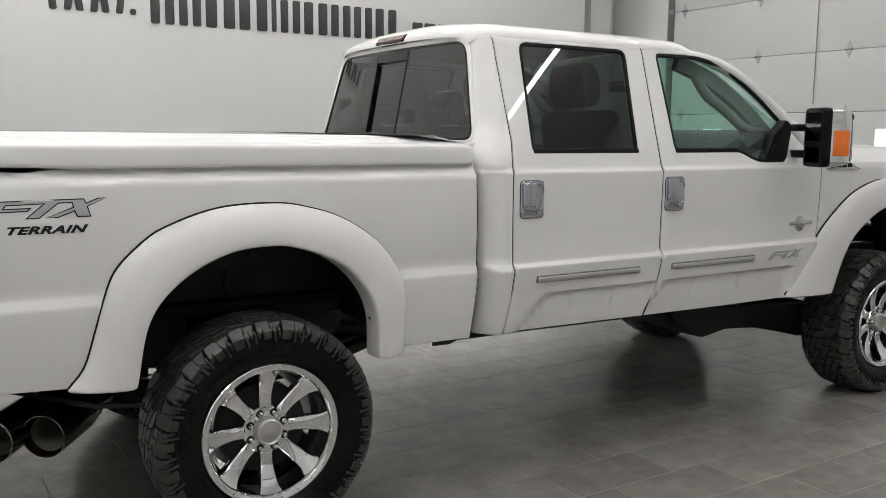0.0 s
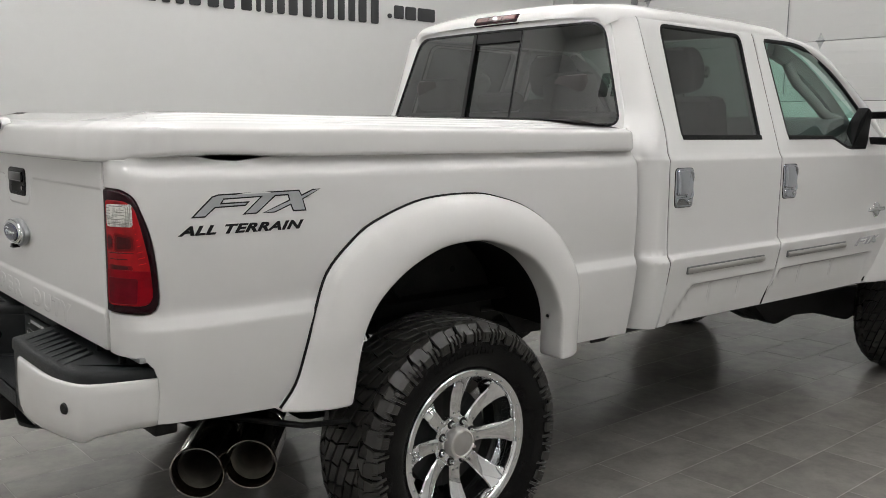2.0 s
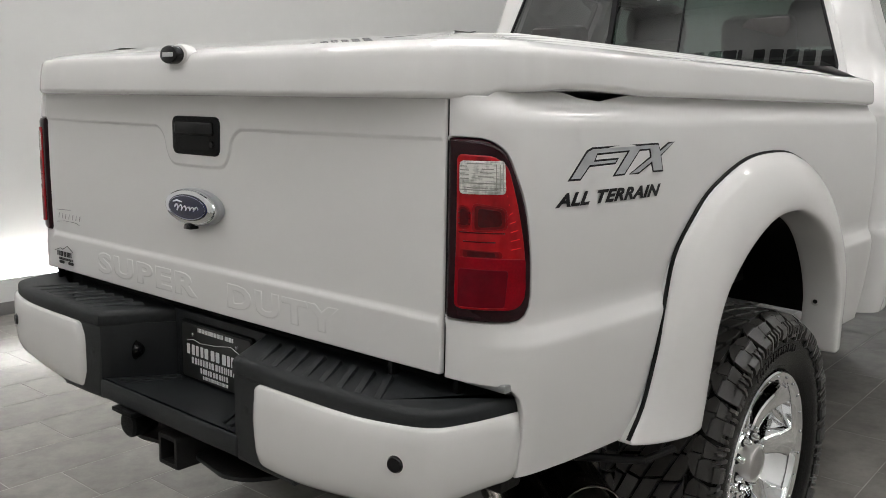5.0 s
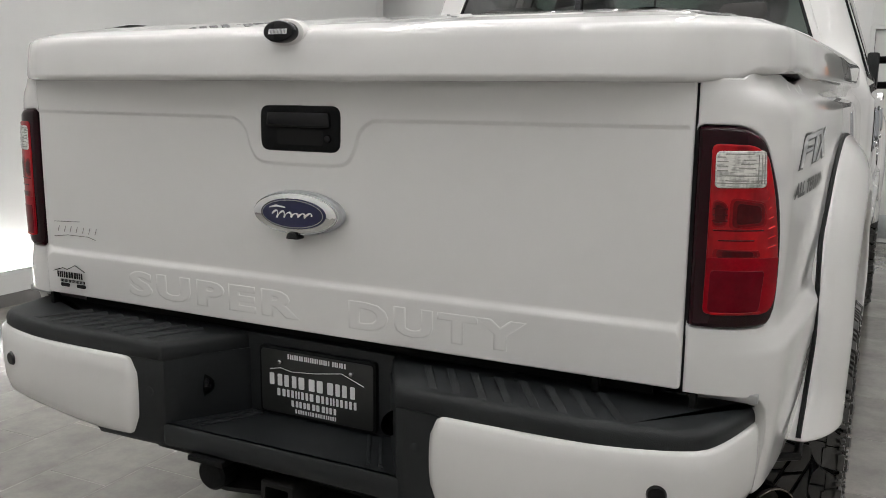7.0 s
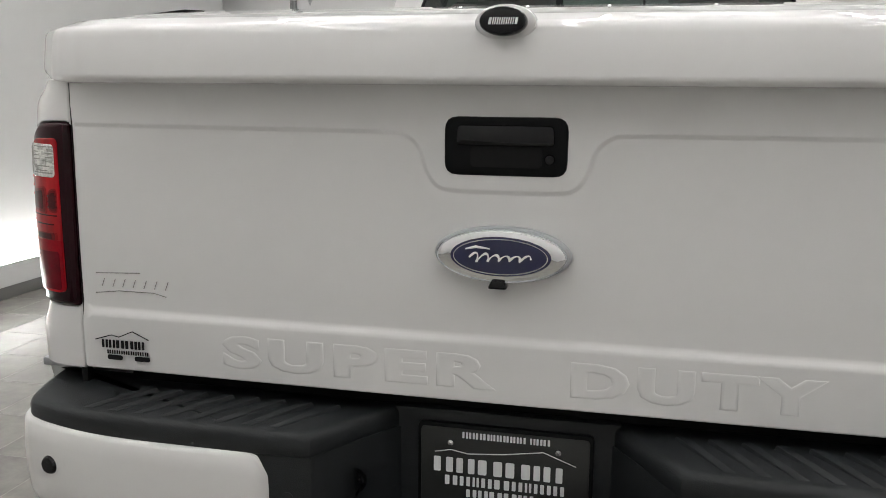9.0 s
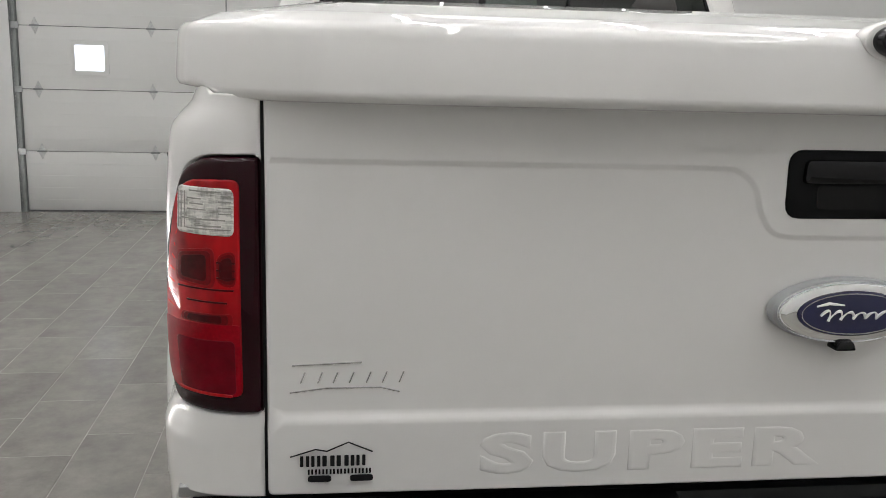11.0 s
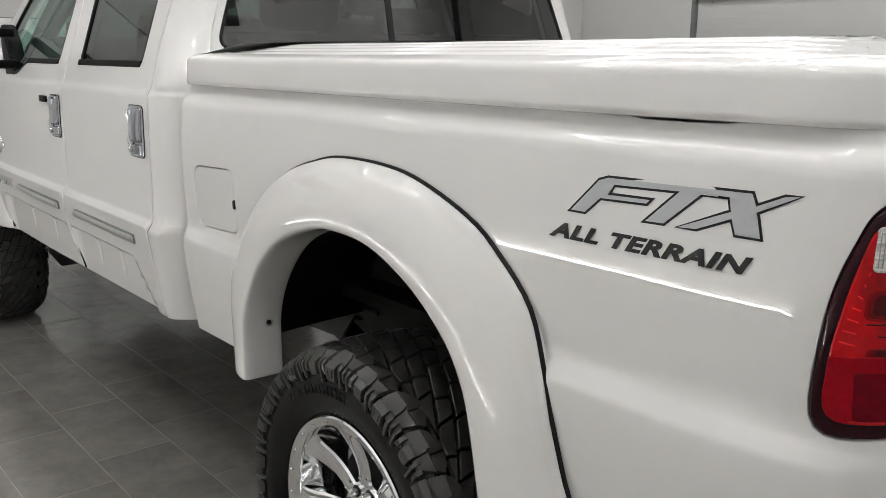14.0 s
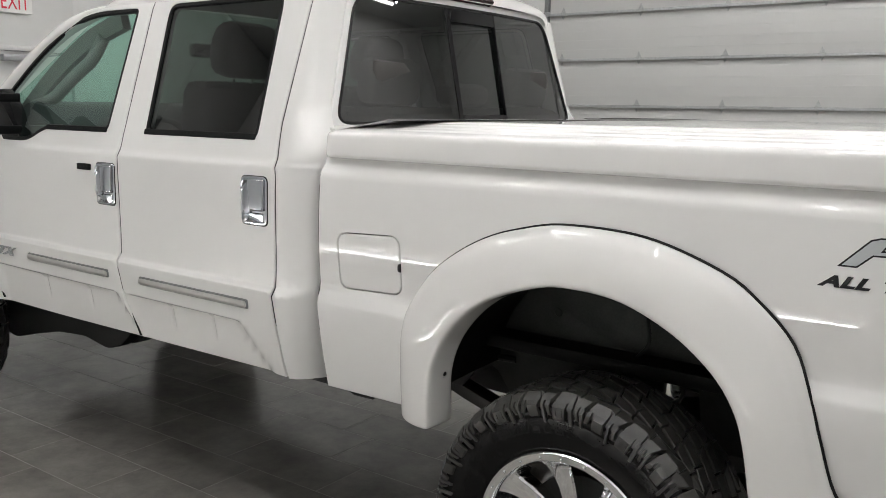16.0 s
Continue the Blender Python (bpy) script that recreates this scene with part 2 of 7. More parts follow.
def part(name, bm, mat, parent=None, label="", angle=38, kind=""):
    """Links a bmesh (or a mesh) as one mesh object under a thing or a part."""
    if isinstance(bm, bmesh.types.BMesh):
        me = bpy.data.meshes.new(name)
        bm.to_mesh(me)
        bm.free()
        smooth(me, angle)
        me.materials.append(mat)
        if "crisp" in me.attributes:
            # panels shade by their true surface, so that their rims do not blur the reflections
            true = np.zeros(len(me.vertices) * 3)
            me.attributes["crisp"].data.foreach_get("vector", true)
            true = true.reshape(-1, 3)
            own = np.zeros(len(me.vertices) * 3)
            me.vertex_normals.foreach_get("vector", own)
            own = own.reshape(-1, 3)
            use = (true ** 2).sum(1) > 0.5
            own[use] = true[use]
            me.attributes.remove(me.attributes["crisp"])
            me.normals_split_custom_set_from_vertices(own.tolist())
    else:
        me = bm
    ob = new(name, me)
    ob.parent = parent
    return tagged(ob, label=label, kind=kind)


def thing(name, at, label, category, group="", kind=""):
    ob = new(name)
    ob.empty_display_size = 0.1
    ob.location = at
    return tagged(ob, label, category, group, kind)


def resample(pts, step, closed=True):
    out = []
    n = len(pts)
    for i in range(n if closed else n - 1):
        a, b = Vector(pts[i]), Vector(pts[(i + 1) % n])
        k = max(1, int(math.ceil((b - a).length / step)))
        out += [tuple(a.lerp(b, j / k)) for j in range(k)]
    if not closed:
        out.append(tuple(pts[-1]))
    return out


def rounded(pts, r, seg=4):
    """Rounds the corners of a closed 2D outline. r: one radius or one for each corner."""
    n, out = len(pts), []
    for i in range(n):
        rad = r[i] if isinstance(r, (list, tuple)) else r
        p, a, b = (Vector(pts[k % n]) for k in (i, i - 1, i + 1))
        da, db = a - p, b - p
        cut = min(rad, 0.45 * da.length, 0.45 * db.length)
        if cut < 1e-4:
            out.append(tuple(p))
            continue
        s, e = p + da.normalized() * cut, p + db.normalized() * cut
        for k in range(seg + 1):
            t = k / seg
            out.append(tuple(s * (1 - t) ** 2 + p * 2 * t * (1 - t) + e * t * t))
    return out


def spline(pts, n):
    """A Catmull-Rom curve through points of any dimension, n samples."""
    p = np.array(pts, float)
    d = np.r_[0, np.cumsum(np.linalg.norm(np.diff(p, axis=0), axis=1))]
    ext = np.vstack([2 * p[0] - p[1], p, 2 * p[-1] - p[-2]])
    out = []
    for s in np.linspace(0, d[-1], n):
        i = min(max(int(np.searchsorted(d, s)) - 1, 0), len(p) - 2)
        t = (s - d[i]) / (d[i + 1] - d[i])
        a, b, c, e = ext[i : i + 4]
        out.append(tuple(0.5 * (2 * b + (c - a) * t + (2 * a - 5 * b + 4 * c - e) * t**2 + (3 * b - a - 3 * c + e) * t**3)))
    return out


def area(pts):
    p = np.array(pts)
    q = np.roll(p, -1, 0)
    return 0.5 * float((p[:, 0] * q[:, 1] - q[:, 0] * p[:, 1]).sum())


def inset(pts, d):
    """Moves a closed outline to its inside (d > 0) by d."""
    p = np.array(pts)
    s = 1 if area(pts) > 0 else -1
    t = np.roll(p, -1, 0) - np.roll(p, 1, 0)
    t /= np.linalg.norm(t, axis=1, keepdims=True) + 1e-12
    return [tuple(v) for v in p + d * s * np.stack([-t[:, 1], t[:, 0]], 1)]


def inside(q, poly):
    q, p = np.asarray(q), np.array(poly)
    a, b = p, np.roll(p, -1, 0)
    odd = np.zeros(len(q), bool)
    for (x0, y0), (x1, y1) in zip(a, b):
        if y0 != y1:
            hit = (y0 > q[:, 1]) != (y1 > q[:, 1])
            odd ^= hit & (q[:, 0] < (x1 - x0) * (q[:, 1] - y0) / (y1 - y0) + x0)
    return odd


def sheet(outline, surf, out, holes=(), step=0.04, r=0.006, depth=0.014, extra=(), edge=None, fine=0.0, skip=(), avoid=None, rh=None):
    """A pressed panel: the part of the surface surf(u, v) inside an outline, with holes, rounded rims and a turned-in flange. out: which way it faces."""
    from mathutils.geometry import delaunay_2d_cdt
    edge = edge or step
    rim = resample(outline, edge)
    loops = [(rim, 1)] + [(resample(hh, edge), -1) for hh in holes]
    pts, drop, cons = [], [], []
    for lp, sgn in loops:
        rr = rh if rh and sgn < 0 else r
        rings = [(0.0, rr), (0.3 * rr, 0.29 * rr), (rr, 0.0)] if r > 0 else [(0.0, 0.0)]
        for d, dz in rings:
            ring = inset(lp, d * sgn)
            k = len(pts)
            pts += ring
            drop += [dz] * len(ring)
            cons += [(k + i, k + (i + 1) % len(ring)) for i in range(len(ring))]
    p = np.array(rim)
    lo, hi = p.min(0), p.max(0)
    us, vs = np.arange(lo[0] + step / 2, hi[0], step), np.arange(lo[1] + step / 2, hi[1], fine or step)
    grid = np.array([(u, v) for u in us for v in vs]).reshape(-1, 2)
    for a, b in skip:
        grid = grid[(grid[:, 1] < a) | (grid[:, 1] > b)]
    if avoid is not None:
        near = np.array([((avoid[0] - q) ** 2).sum(1).min() for q in grid])
        grid = grid[near > avoid[1] ** 2]
    if len(extra):
        grid = np.vstack([grid, np.array(extra)]) if len(grid) else np.array(extra)
    if len(grid):
        ok = inside(grid, inset(rim, 1.6 * r + 0.002))
        for lp, sgn in loops[1:]:
            ok &= ~inside(grid, inset(lp, -1.6 * r - 0.002))
        for q in grid[ok]:
            pts.append((float(q[0]), float(q[1])))
            drop.append(0.0)
    co, _, faces, orig, _, _ = delaunay_2d_cdt([Vector(q) for q in pts], cons, [], 0, 1e-5)
    uv = np.array([tuple(c) for c in co])
    mid = np.array([uv[list(f)].mean(0) for f in faces])
    keep = inside(mid, rim)
    for lp, sgn in loops[1:]:
        keep &= ~inside(mid, lp)
    eps = 2.5e-3
    outv = Vector(out)

    def frame_at(u, v):
        c = Vector(surf(u, v))
        n = (Vector(surf(u + eps, v)) - Vector(surf(u - eps, v))).cross(Vector(surf(u, v + eps)) - Vector(surf(u, v - eps)))
        return c, (n.normalized() if n.length > 1e-12 else outv)

    m = uv.mean(0)
    sign = 1 if frame_at(*m)[1].dot(outv) > 0 else -1
    bm = bmesh.new()
    lay = bm.verts.layers.float_vector.new("crisp")
    vs_, nrm = [], {}
    for i, (u, v) in enumerate(uv):
        c, n = frame_at(float(u), float(v))
        n = n * sign
        dz = drop[orig[i][0]] if orig[i] else 0.0
        vert = bm.verts.new(c - n * dz)
        if dz == 0.0 and r > 0:
            vert[lay] = n
        vs_.append(vert)
        nrm[vert] = n
    for f, k in zip(faces, keep):
        if k:
            q = [vs_[i] for i in f]
            bm.faces.new(q if sign > 0 else q[::-1])
    loose = [v for v in bm.verts if not v.link_faces]
    bmesh.ops.delete(bm, geom=loose, context="VERTS")
    if depth > 0:
        rim_edges = [e for e in bm.edges if len(e.link_faces) == 1]
        link = {}
        for e in rim_edges:
            f = e.link_faces[0]
            for v in e.verts:
                if v not in link:
                    link[v] = bm.verts.new(v.co - nrm[v] * depth)
            a, b = e.verts
            if f.loops[[l.vert for l in f.loops].index(a)].link_loop_next.vert == b:
                a, b = b, a
            bm.faces.new((a, b, link[b], link[a]))
    return bm


def loft(rings, closed=True, caps=(True, True), wrap=False):
    """Joins rings of points into a skin. closed: each ring closes on itself; wrap: the last ring joins the first."""
    bm = bmesh.new()
    rows = [[bm.verts.new(p) for p in ring] for ring in rings]
    n = len(rows[0])
    for i in range(len(rows) if wrap else len(rows) - 1):
        a, b = rows[i], rows[(i + 1) % len(rows)]
        for j in range(n if closed else n - 1):
            k = (j + 1) % n
            bm.faces.new((a[j], a[k], b[k], b[j]))
    if closed and not wrap:
        if caps[0]:
            bm.faces.new(rows[0][::-1])
        if caps[1]:
            bm.faces.new(rows[-1])
    bmesh.ops.recalc_face_normals(bm, faces=bm.faces)
    return bm


def revolve(profile, n=48, axis="y", wrap=False):
    """Turns a profile of (radius, along) round an axis through the origin."""
    rings = []
    for r, w in profile:
        ring = []
        for k in range(n):
            a = 2 * math.pi * k / n
            c, s = r * math.cos(a), r * math.sin(a)
            ring.append({"y": (c, w, s), "z": (c, s, w), "x": (w, c, s)}[axis])
        rings.append(ring)
    return loft(rings, True, (False, False), wrap)


def tube(path, r, n=10, caps=True):
    """A round bar along a path."""
    p = [Vector(q) for q in path]
    rings, up = [], None
    for i, c in enumerate(p):
        d = (p[min(i + 1, len(p) - 1)] - p[max(i - 1, 0)]).normalized()
        if up is None:
            up = d.orthogonal().normalized()
        side = d.cross(up).normalized()
        up = side.cross(d).normalized()
        rr = r[i] if isinstance(r, (list, tuple)) else r
        rings.append([c + rr * (math.cos(2 * math.pi * k / n) * up + math.sin(2 * math.pi * k / n) * side) for k in range(n)])
    return loft(rings, True, (caps, caps))


def slab(pts, a, b, axis="z", bevel=0.0, seg=2):
    """A 2D outline pushed from a to b along an axis, with bevelled rims. The outline lies in the other two axes, in order."""
    put = {"z": lambda p, h: (p[0], p[1], h), "y": lambda p, h: (p[0], h, p[1]), "x": lambda p, h: (h, p[0], p[1])}[axis]
    s = 1 if b > a else -1
    if bevel > 0:
        rows = [(inset(pts, bevel), a), (inset(pts, 0.3 * bevel), a + s * 0.3 * bevel), (pts, a + s * bevel), (pts, b - s * bevel), (inset(pts, 0.3 * bevel), b - s * 0.3 * bevel), (inset(pts, bevel), b)]
    else:
        rows = [(pts, a), (pts, b)]
    return loft([[put(q, h) for q in row] for row, h in rows])


def rect(x0, y0, x1, y1, r=0.0, seg=3):
    p = [(x0, y0), (x1, y0), (x1, y1), (x0, y1)]
    return rounded(p, r, seg) if r > 0 else p


def box(x0, x1, y0, y1, z0, z1, bevel=0.004, r=None):
    return slab(rect(x0, y0, x1, y1, r if r is not None else bevel, 2), z0, z1, "z", bevel)


def join(*bms):
    """Puts several bmeshes into the first one."""
    a = bms[0]
    for b in bms[1:]:
        me = bpy.data.meshes.new("joined")
        b.to_mesh(me)
        b.free()
        a.from_mesh(me)
        bpy.data.meshes.remove(me)
    return a


def moved(bm, m):
    bmesh.ops.transform(bm, matrix=m, verts=bm.verts)
    if m.determinant() < 0:
        bmesh.ops.reverse_faces(bm, faces=bm.faces)
    return bm


def lettering(text, height, depth=0.0, shear=0.0, spacing=1.0, wide=1.0, grow=0.0, soft=0.0):
    """Flat lettering in the built-in font from (0, 0), as a bmesh with capitals of that height; returns it and its length."""
    cu = bpy.data.curves.new("words", "FONT")
    cu.body, cu.size, cu.shear, cu.space_character = text, height / 0.69, shear, spacing
    cu.extrude, cu.offset, cu.resolution_u = depth / 2, grow, 3
    cu.bevel_depth, cu.bevel_resolution = soft, 2
    ob = new("words", cu)
    me = bpy.data.meshes.new_from_object(ob.evaluated_get(bpy.context.evaluated_depsgraph_get()))
    bpy.data.objects.remove(ob)
    bm = bmesh.new()
    bm.from_mesh(me)
    bpy.data.meshes.remove(me)
    lo = min(v.co.x for v in bm.verts)
    for v in bm.verts:
        v.co.x = (v.co.x - lo) * wide
    return bm, max(v.co.x for v in bm.verts)


def islands(bm):
    """Splits a bmesh into one for each loose piece."""
    bm.verts.index_update()
    seen, out = set(), []
    for v in bm.verts:
        if v.index in seen:
            continue
        todo, got = [v], []
        seen.add(v.index)
        while todo:
            w = todo.pop()
            got.append(w)
            for e in w.link_edges:
                o = e.other_vert(w)
                if o.index not in seen:
                    seen.add(o.index)
                    todo.append(o)
        piece = bmesh.new()
        vm = {w.index: piece.verts.new(w.co) for w in got}
        for f in {f for w in got for f in w.link_faces}:
            piece.faces.new([vm[w.index] for w in f.verts])
        out.append(piece)
    bm.free()
    return out


def bars(widths, height, gap, depth, slant=0.0, r=0.18):
    """Plain upright bars side by side, from (0, 0), in the plane of x and y: stands for writing that is not spelled out."""
    bm, x = bmesh.new(), 0.0
    for w in widths:
        for a, b in ([(0.0, 0.36), (0.64, 1.0)] if w > 0.45 * height else [(0.0, 1.0)]) if w > 0 else []:
            out = [(x + w * a, 0), (x + w * b, 0), (x + w * b + slant * height, height), (x + w * a + slant * height, height)]
            join(bm, slab(rounded(out, r * w * (b - a), 2), 0, depth, "z"))
        x += abs(w) + gap
    return bm, x - gap


# ---- the pickup truck: forward is +x, its left side is +y, the rear axle stands over the origin ----
def table(zs, ys, blur):
    z = np.linspace(zs[0] - 0.2, zs[-1] + 0.2, 600)
    y = np.interp(z, zs, ys)
    k = max(1, int(blur / (z[1] - z[0])))
    ker = np.hanning(2 * k + 3)
    y = np.convolve(np.pad(y, k + 1, "edge"), ker / ker.sum(), "valid")
    return z, y


CAB_Z = table([0.60, 0.75, 0.90, 0.98, 1.0, 1.05, 1.10, 1.30, 1.392, 1.400, 1.414, 1.424, 1.49, 1.976, 2.05], [0.950, 0.975, 0.990, 0.9990, 1.0010, 0.9985, 0.9967, 0.9955, 0.9935, 0.9920, 0.9800, 0.9755, 0.955, 0.780, 0.74], 0.006)
mid_z = np.linspace(1.036, 1.376, 24)      # the upper flank bows gently, fullest at z = 1.2
BED_Z = table([0.60, 0.70, 0.80, 0.88, 0.94, 0.968, 0.974, 0.979, 0.983, 1.008, 1.012, 1.020, *mid_z, 1.387, 1.395, 1.402, 1.409, 1.419, 1.46],
              [0.928, 0.947, 0.9605, 0.9675, 0.9712, 0.9712, 0.9706, 0.9690, 0.9668, 0.9553, 0.9542, 0.9532, *(0.960 - (mid_z - 1.2) ** 2 / 3.6), 0.9485, 0.944, 0.938, 0.931, 0.921, 0.905], 0.0045)


def cab_y(x, z):
    y = float(np.interp(z, *CAB_Z))
    if x > 2.2:
        y -= 0.010 * (x - 2.2) ** 2
    return y


def bump01(v, a, b):
    t = min(max((v - a) / (b - a), 0.0), 1.0)
    return t * t * (3 - 2 * t)


def door_y(x, z):
    """The door skin with its lower cladding, which steps out below z = 1.0 and has a recess near the sill."""
    y = cab_y(x, z)
    out = (1 - bump01(z, 0.975, 1.005)) * 0.026
    lo = bump01(z, 0.845, 0.875)
    return y + out * (0.55 + 0.45 * lo)


def dome(a, b):
    """A shallow swelling over the door handle plate."""
    return 1 - 0.5 * (a / 0.065) ** 2 - 0.5 * (b / 0.083) ** 2


def bed_y(x, z):
    return float(np.interp(z, *BED_Z)) - 0.0085 * (0.95 - x) ** 2 - 0.08 * max(0.0, -0.70 - x) ** 2


CORNER = 0.235


def bed_surf(s):
    def f(u, z):
        if u >= -1.0:
            return (u, s * bed_y(u, z), z)
        t = min((-1.0 - u) / CORNER, 1.15) * math.pi / 2
        h = bed_y(-1.0, z)
        if t >= math.pi / 2:
            return (-1.135, s * (0.782 - 0.2 * (t - math.pi / 2)), z)
        x = -1.0 - 0.135 * math.sin(t) ** 0.9
        return (x, s * (0.793 + (h - 0.793) * max(math.cos(t), 0) ** 0.85 - 0.081 * (-1.0 - x)), z)
    return f


def back_x(z):
    return 0.985 + 0.20 * max(z - 1.547, -0.06)


def cab_surf(s):
    def f(u, z):
        h = cab_y(max(u, 1.135), z)
        if u >= 1.135:
            return (u, s * h, z)
        # the corner rounds off behind the bowed rear window
        q = min((1.135 - u) / 0.205, 1.0)
        t = q * math.pi / 2
        xe = back_x(z) - 0.012 + 0.055 * ((h - 0.118) / 0.75) ** 2
        high = Vector((1.135 - (1.135 - xe) * (0.5 * q + 0.5 * math.sin(t)), h - 0.118 * (0.5 * (1 - math.cos(t)) + 0.5 * q ** 1.3)))
        t = min(max((1.09 - u) / 0.16, 0.0), 1.0) * math.pi / 2
        low = Vector((max(u, 1.09) - (1.09 - 0.973) * math.sin(t), h - 0.115 * (1 - math.cos(t))))
        p = low.lerp(high, bump01(z, 1.43, 1.62))
        return (p.x, s * p.y, z)
    return f


truck = thing("pickup_truck", (0, 0, 0), "lifted white crew-cab pickup truck with flared arches and bed cover", "truck")

FLARE_OUT = [(-0.70, 0.695), (-0.645, 0.765), (-0.608, 0.88), (-0.578, 0.98), (-0.535, 1.085), (-0.452, 1.172), (-0.36, 1.232), (-0.17, 1.292), (0.05, 1.303), (0.18, 1.282), (0.29, 1.248), (0.395, 1.192), (0.485, 1.122), (0.55, 1.035), (0.583, 0.95), (0.590, 0.80), (0.586, 0.682)]
FLARE_IN = [(-0.482, 0.69), (-0.435, 0.91), (-0.32, 1.045), (-0.15, 1.130), (0.02, 1.147), (0.13, 1.127), (0.25, 1.080), (0.335, 1.015), (0.400, 0.930), (0.434, 0.83), (0.440, 0.682)]
FRONT_OUT = [(-0.957, 0.69), (-0.85, 0.84), (-0.75, 0.98), (-0.64, 1.09), (-0.41, 1.24), (-0.15, 1.315), (0.05, 1.315), (0.28, 1.25), (0.46, 1.13), (0.58, 0.97), (0.63, 0.72)]
FRONT_IN = [(-0.587, 0.685), (-0.48, 0.93), (-0.33, 1.060), (-0.13, 1.147), (0.05, 1.15), (0.24, 1.09), (0.38, 0.96), (0.45, 0.72)]


def hug(body, x, z):
    """Where a flare meets the body: it spans the crease in a smooth sweep."""
    return sum(body(x, max(z + dz, 0.8)) for dz in (-0.09, -0.06, -0.03, 0.0, 0.03, 0.06, 0.09)) / 7


def flare(s, dx, outer, inner, body):
    """A wheel-arch flare: a bulging band from the body line to a rolled lip, with a wide return into the arch."""
    o, i = spline(outer, 72), spline(inner, 72)
    ks = [(0.0, 0.000), (0.0, 0.010)] + [(k, 0.012 + 0.0540 * (1 - (1 - k / 0.86) ** 2) ** 0.75) for k in (0.003, 0.010, 0.022, 0.04, 0.065, 0.095, 0.13, 0.18, 0.24, 0.31, 0.39, 0.48, 0.57, 0.66, 0.76, 0.86)]
    ks += [(0.925, 0.0655), (0.952, 0.0637), (0.970, 0.0595), (0.982, 0.053), (0.988, 0.045), (0.991, 0.036), (0.994, 0.010), (0.998, -0.030), (0.998, -0.040), (0.985, -0.046), (0.90, -0.046), (0.5, -0.036), (0.0, -0.022)]
    rings = []
    for a, b in zip(o, i):
        base = hug(body, a[0] + dx, a[1])
        ref = 0.4 * base + 0.6 * 0.965
        rings.append([(dx + a[0] + (b[0] - a[0]) * k, s * ((base if k < 0.1 else base + (ref - base) * min(1, (k - 0.0) * 1.4)) + y), a[1] + (b[1] - a[1]) * k) for k, y in ks])
    # the feet are closed with a rounded rim
    for end, nxt in ((0, 1), (-1, -2)):
        ring = [Vector(p) for p in rings[end]]
        c = sum(ring, Vector()) / len(ring)
        along = (c - sum((Vector(p) for p in rings[nxt]), Vector()) / len(ring)).normalized()
        for d, f in ((0.005, 0.985), (0.009, 0.94), (0.011, 0.86)):
            new_ring = [tuple(c + (p - c) * f + along * d) for p in ring]
            rings = [new_ring] + rings if end == 0 else rings + [new_ring]
    return loft(rings)


def flare_edge(s, dx, outer, body):
    return tube([(dx + a[0], s * (hug(body, a[0] + dx, a[1]) + 0.005), a[1] + 0.001) for a in spline(outer, 72)], [0.0052 - 0.0026 * bump01(k / 71, 0.42, 0.75) for k in range(72)], 6)


def cab_side_front(x, z):
    return cab_y(x, z)


ARCH = [(a[0] + 0.70 * (b[0] - a[0]), a[1] + 0.70 * (b[1] - a[1])) for a, b in zip(spline(FLARE_OUT, 34), spline(FLARE_IN, 34))]
FRONT_ARCH = [(3.967 + a[0] + 0.70 * (b[0] - a[0]), a[1] + 0.70 * (b[1] - a[1])) for a, b in zip(spline(FRONT_OUT, 34), spline(FRONT_IN, 34))]

REAR_DOOR = [(1.146, 2.000), (1.143, 1.54), (1.118, 1.37), (1.117, 1.0), (1.105, 0.86), (1.078, 0.695), (1.500, 0.69), (1.930, 0.685), (1.975, 0.82), (2.001, 0.99), (2.018, 1.51), (2.050, 2.000)]
FRONT_DOOR = [(2.058, 2.000), (2.026, 1.51), (2.009, 0.99), (1.983, 0.82), (1.938, 0.685), (2.5, 0.678), (3.06, 0.675), (3.19, 0.86), (3.25, 1.07), (3.268, 1.435), (3.13, 1.535), (2.93, 1.745), (2.70, 1.905), (2.50, 1.985), (2.35, 2.003)]
REAR_WIN = rounded([(1.244, 1.488), (1.883, 1.488), (1.940, 1.985), (1.284, 1.985)], [0.03, 0.03, 0.05, 0.05])
FRONT_WIN = rounded([(2.131, 1.490), (2.60, 1.490), (2.735, 1.430), (2.972, 1.430), (3.025, 1.640), (2.865, 1.795), (2.640, 1.945), (2.455, 1.982), (2.142, 1.980)], [0.03, 0.06, 0.06, 0.03, 0.04, 0.2, 0.12, 0.1, 0.03])
LAMP = rounded([(-1.236, 1.020), (-1.0375, 1.017), (-1.045, 1.13), (-1.062, 1.24), (-1.105, 1.335), (-1.15, 1.356), (-1.236, 1.358)], [0.01, 0.052, 0.05, 0.05, 0.04, 0.03, 0.01])

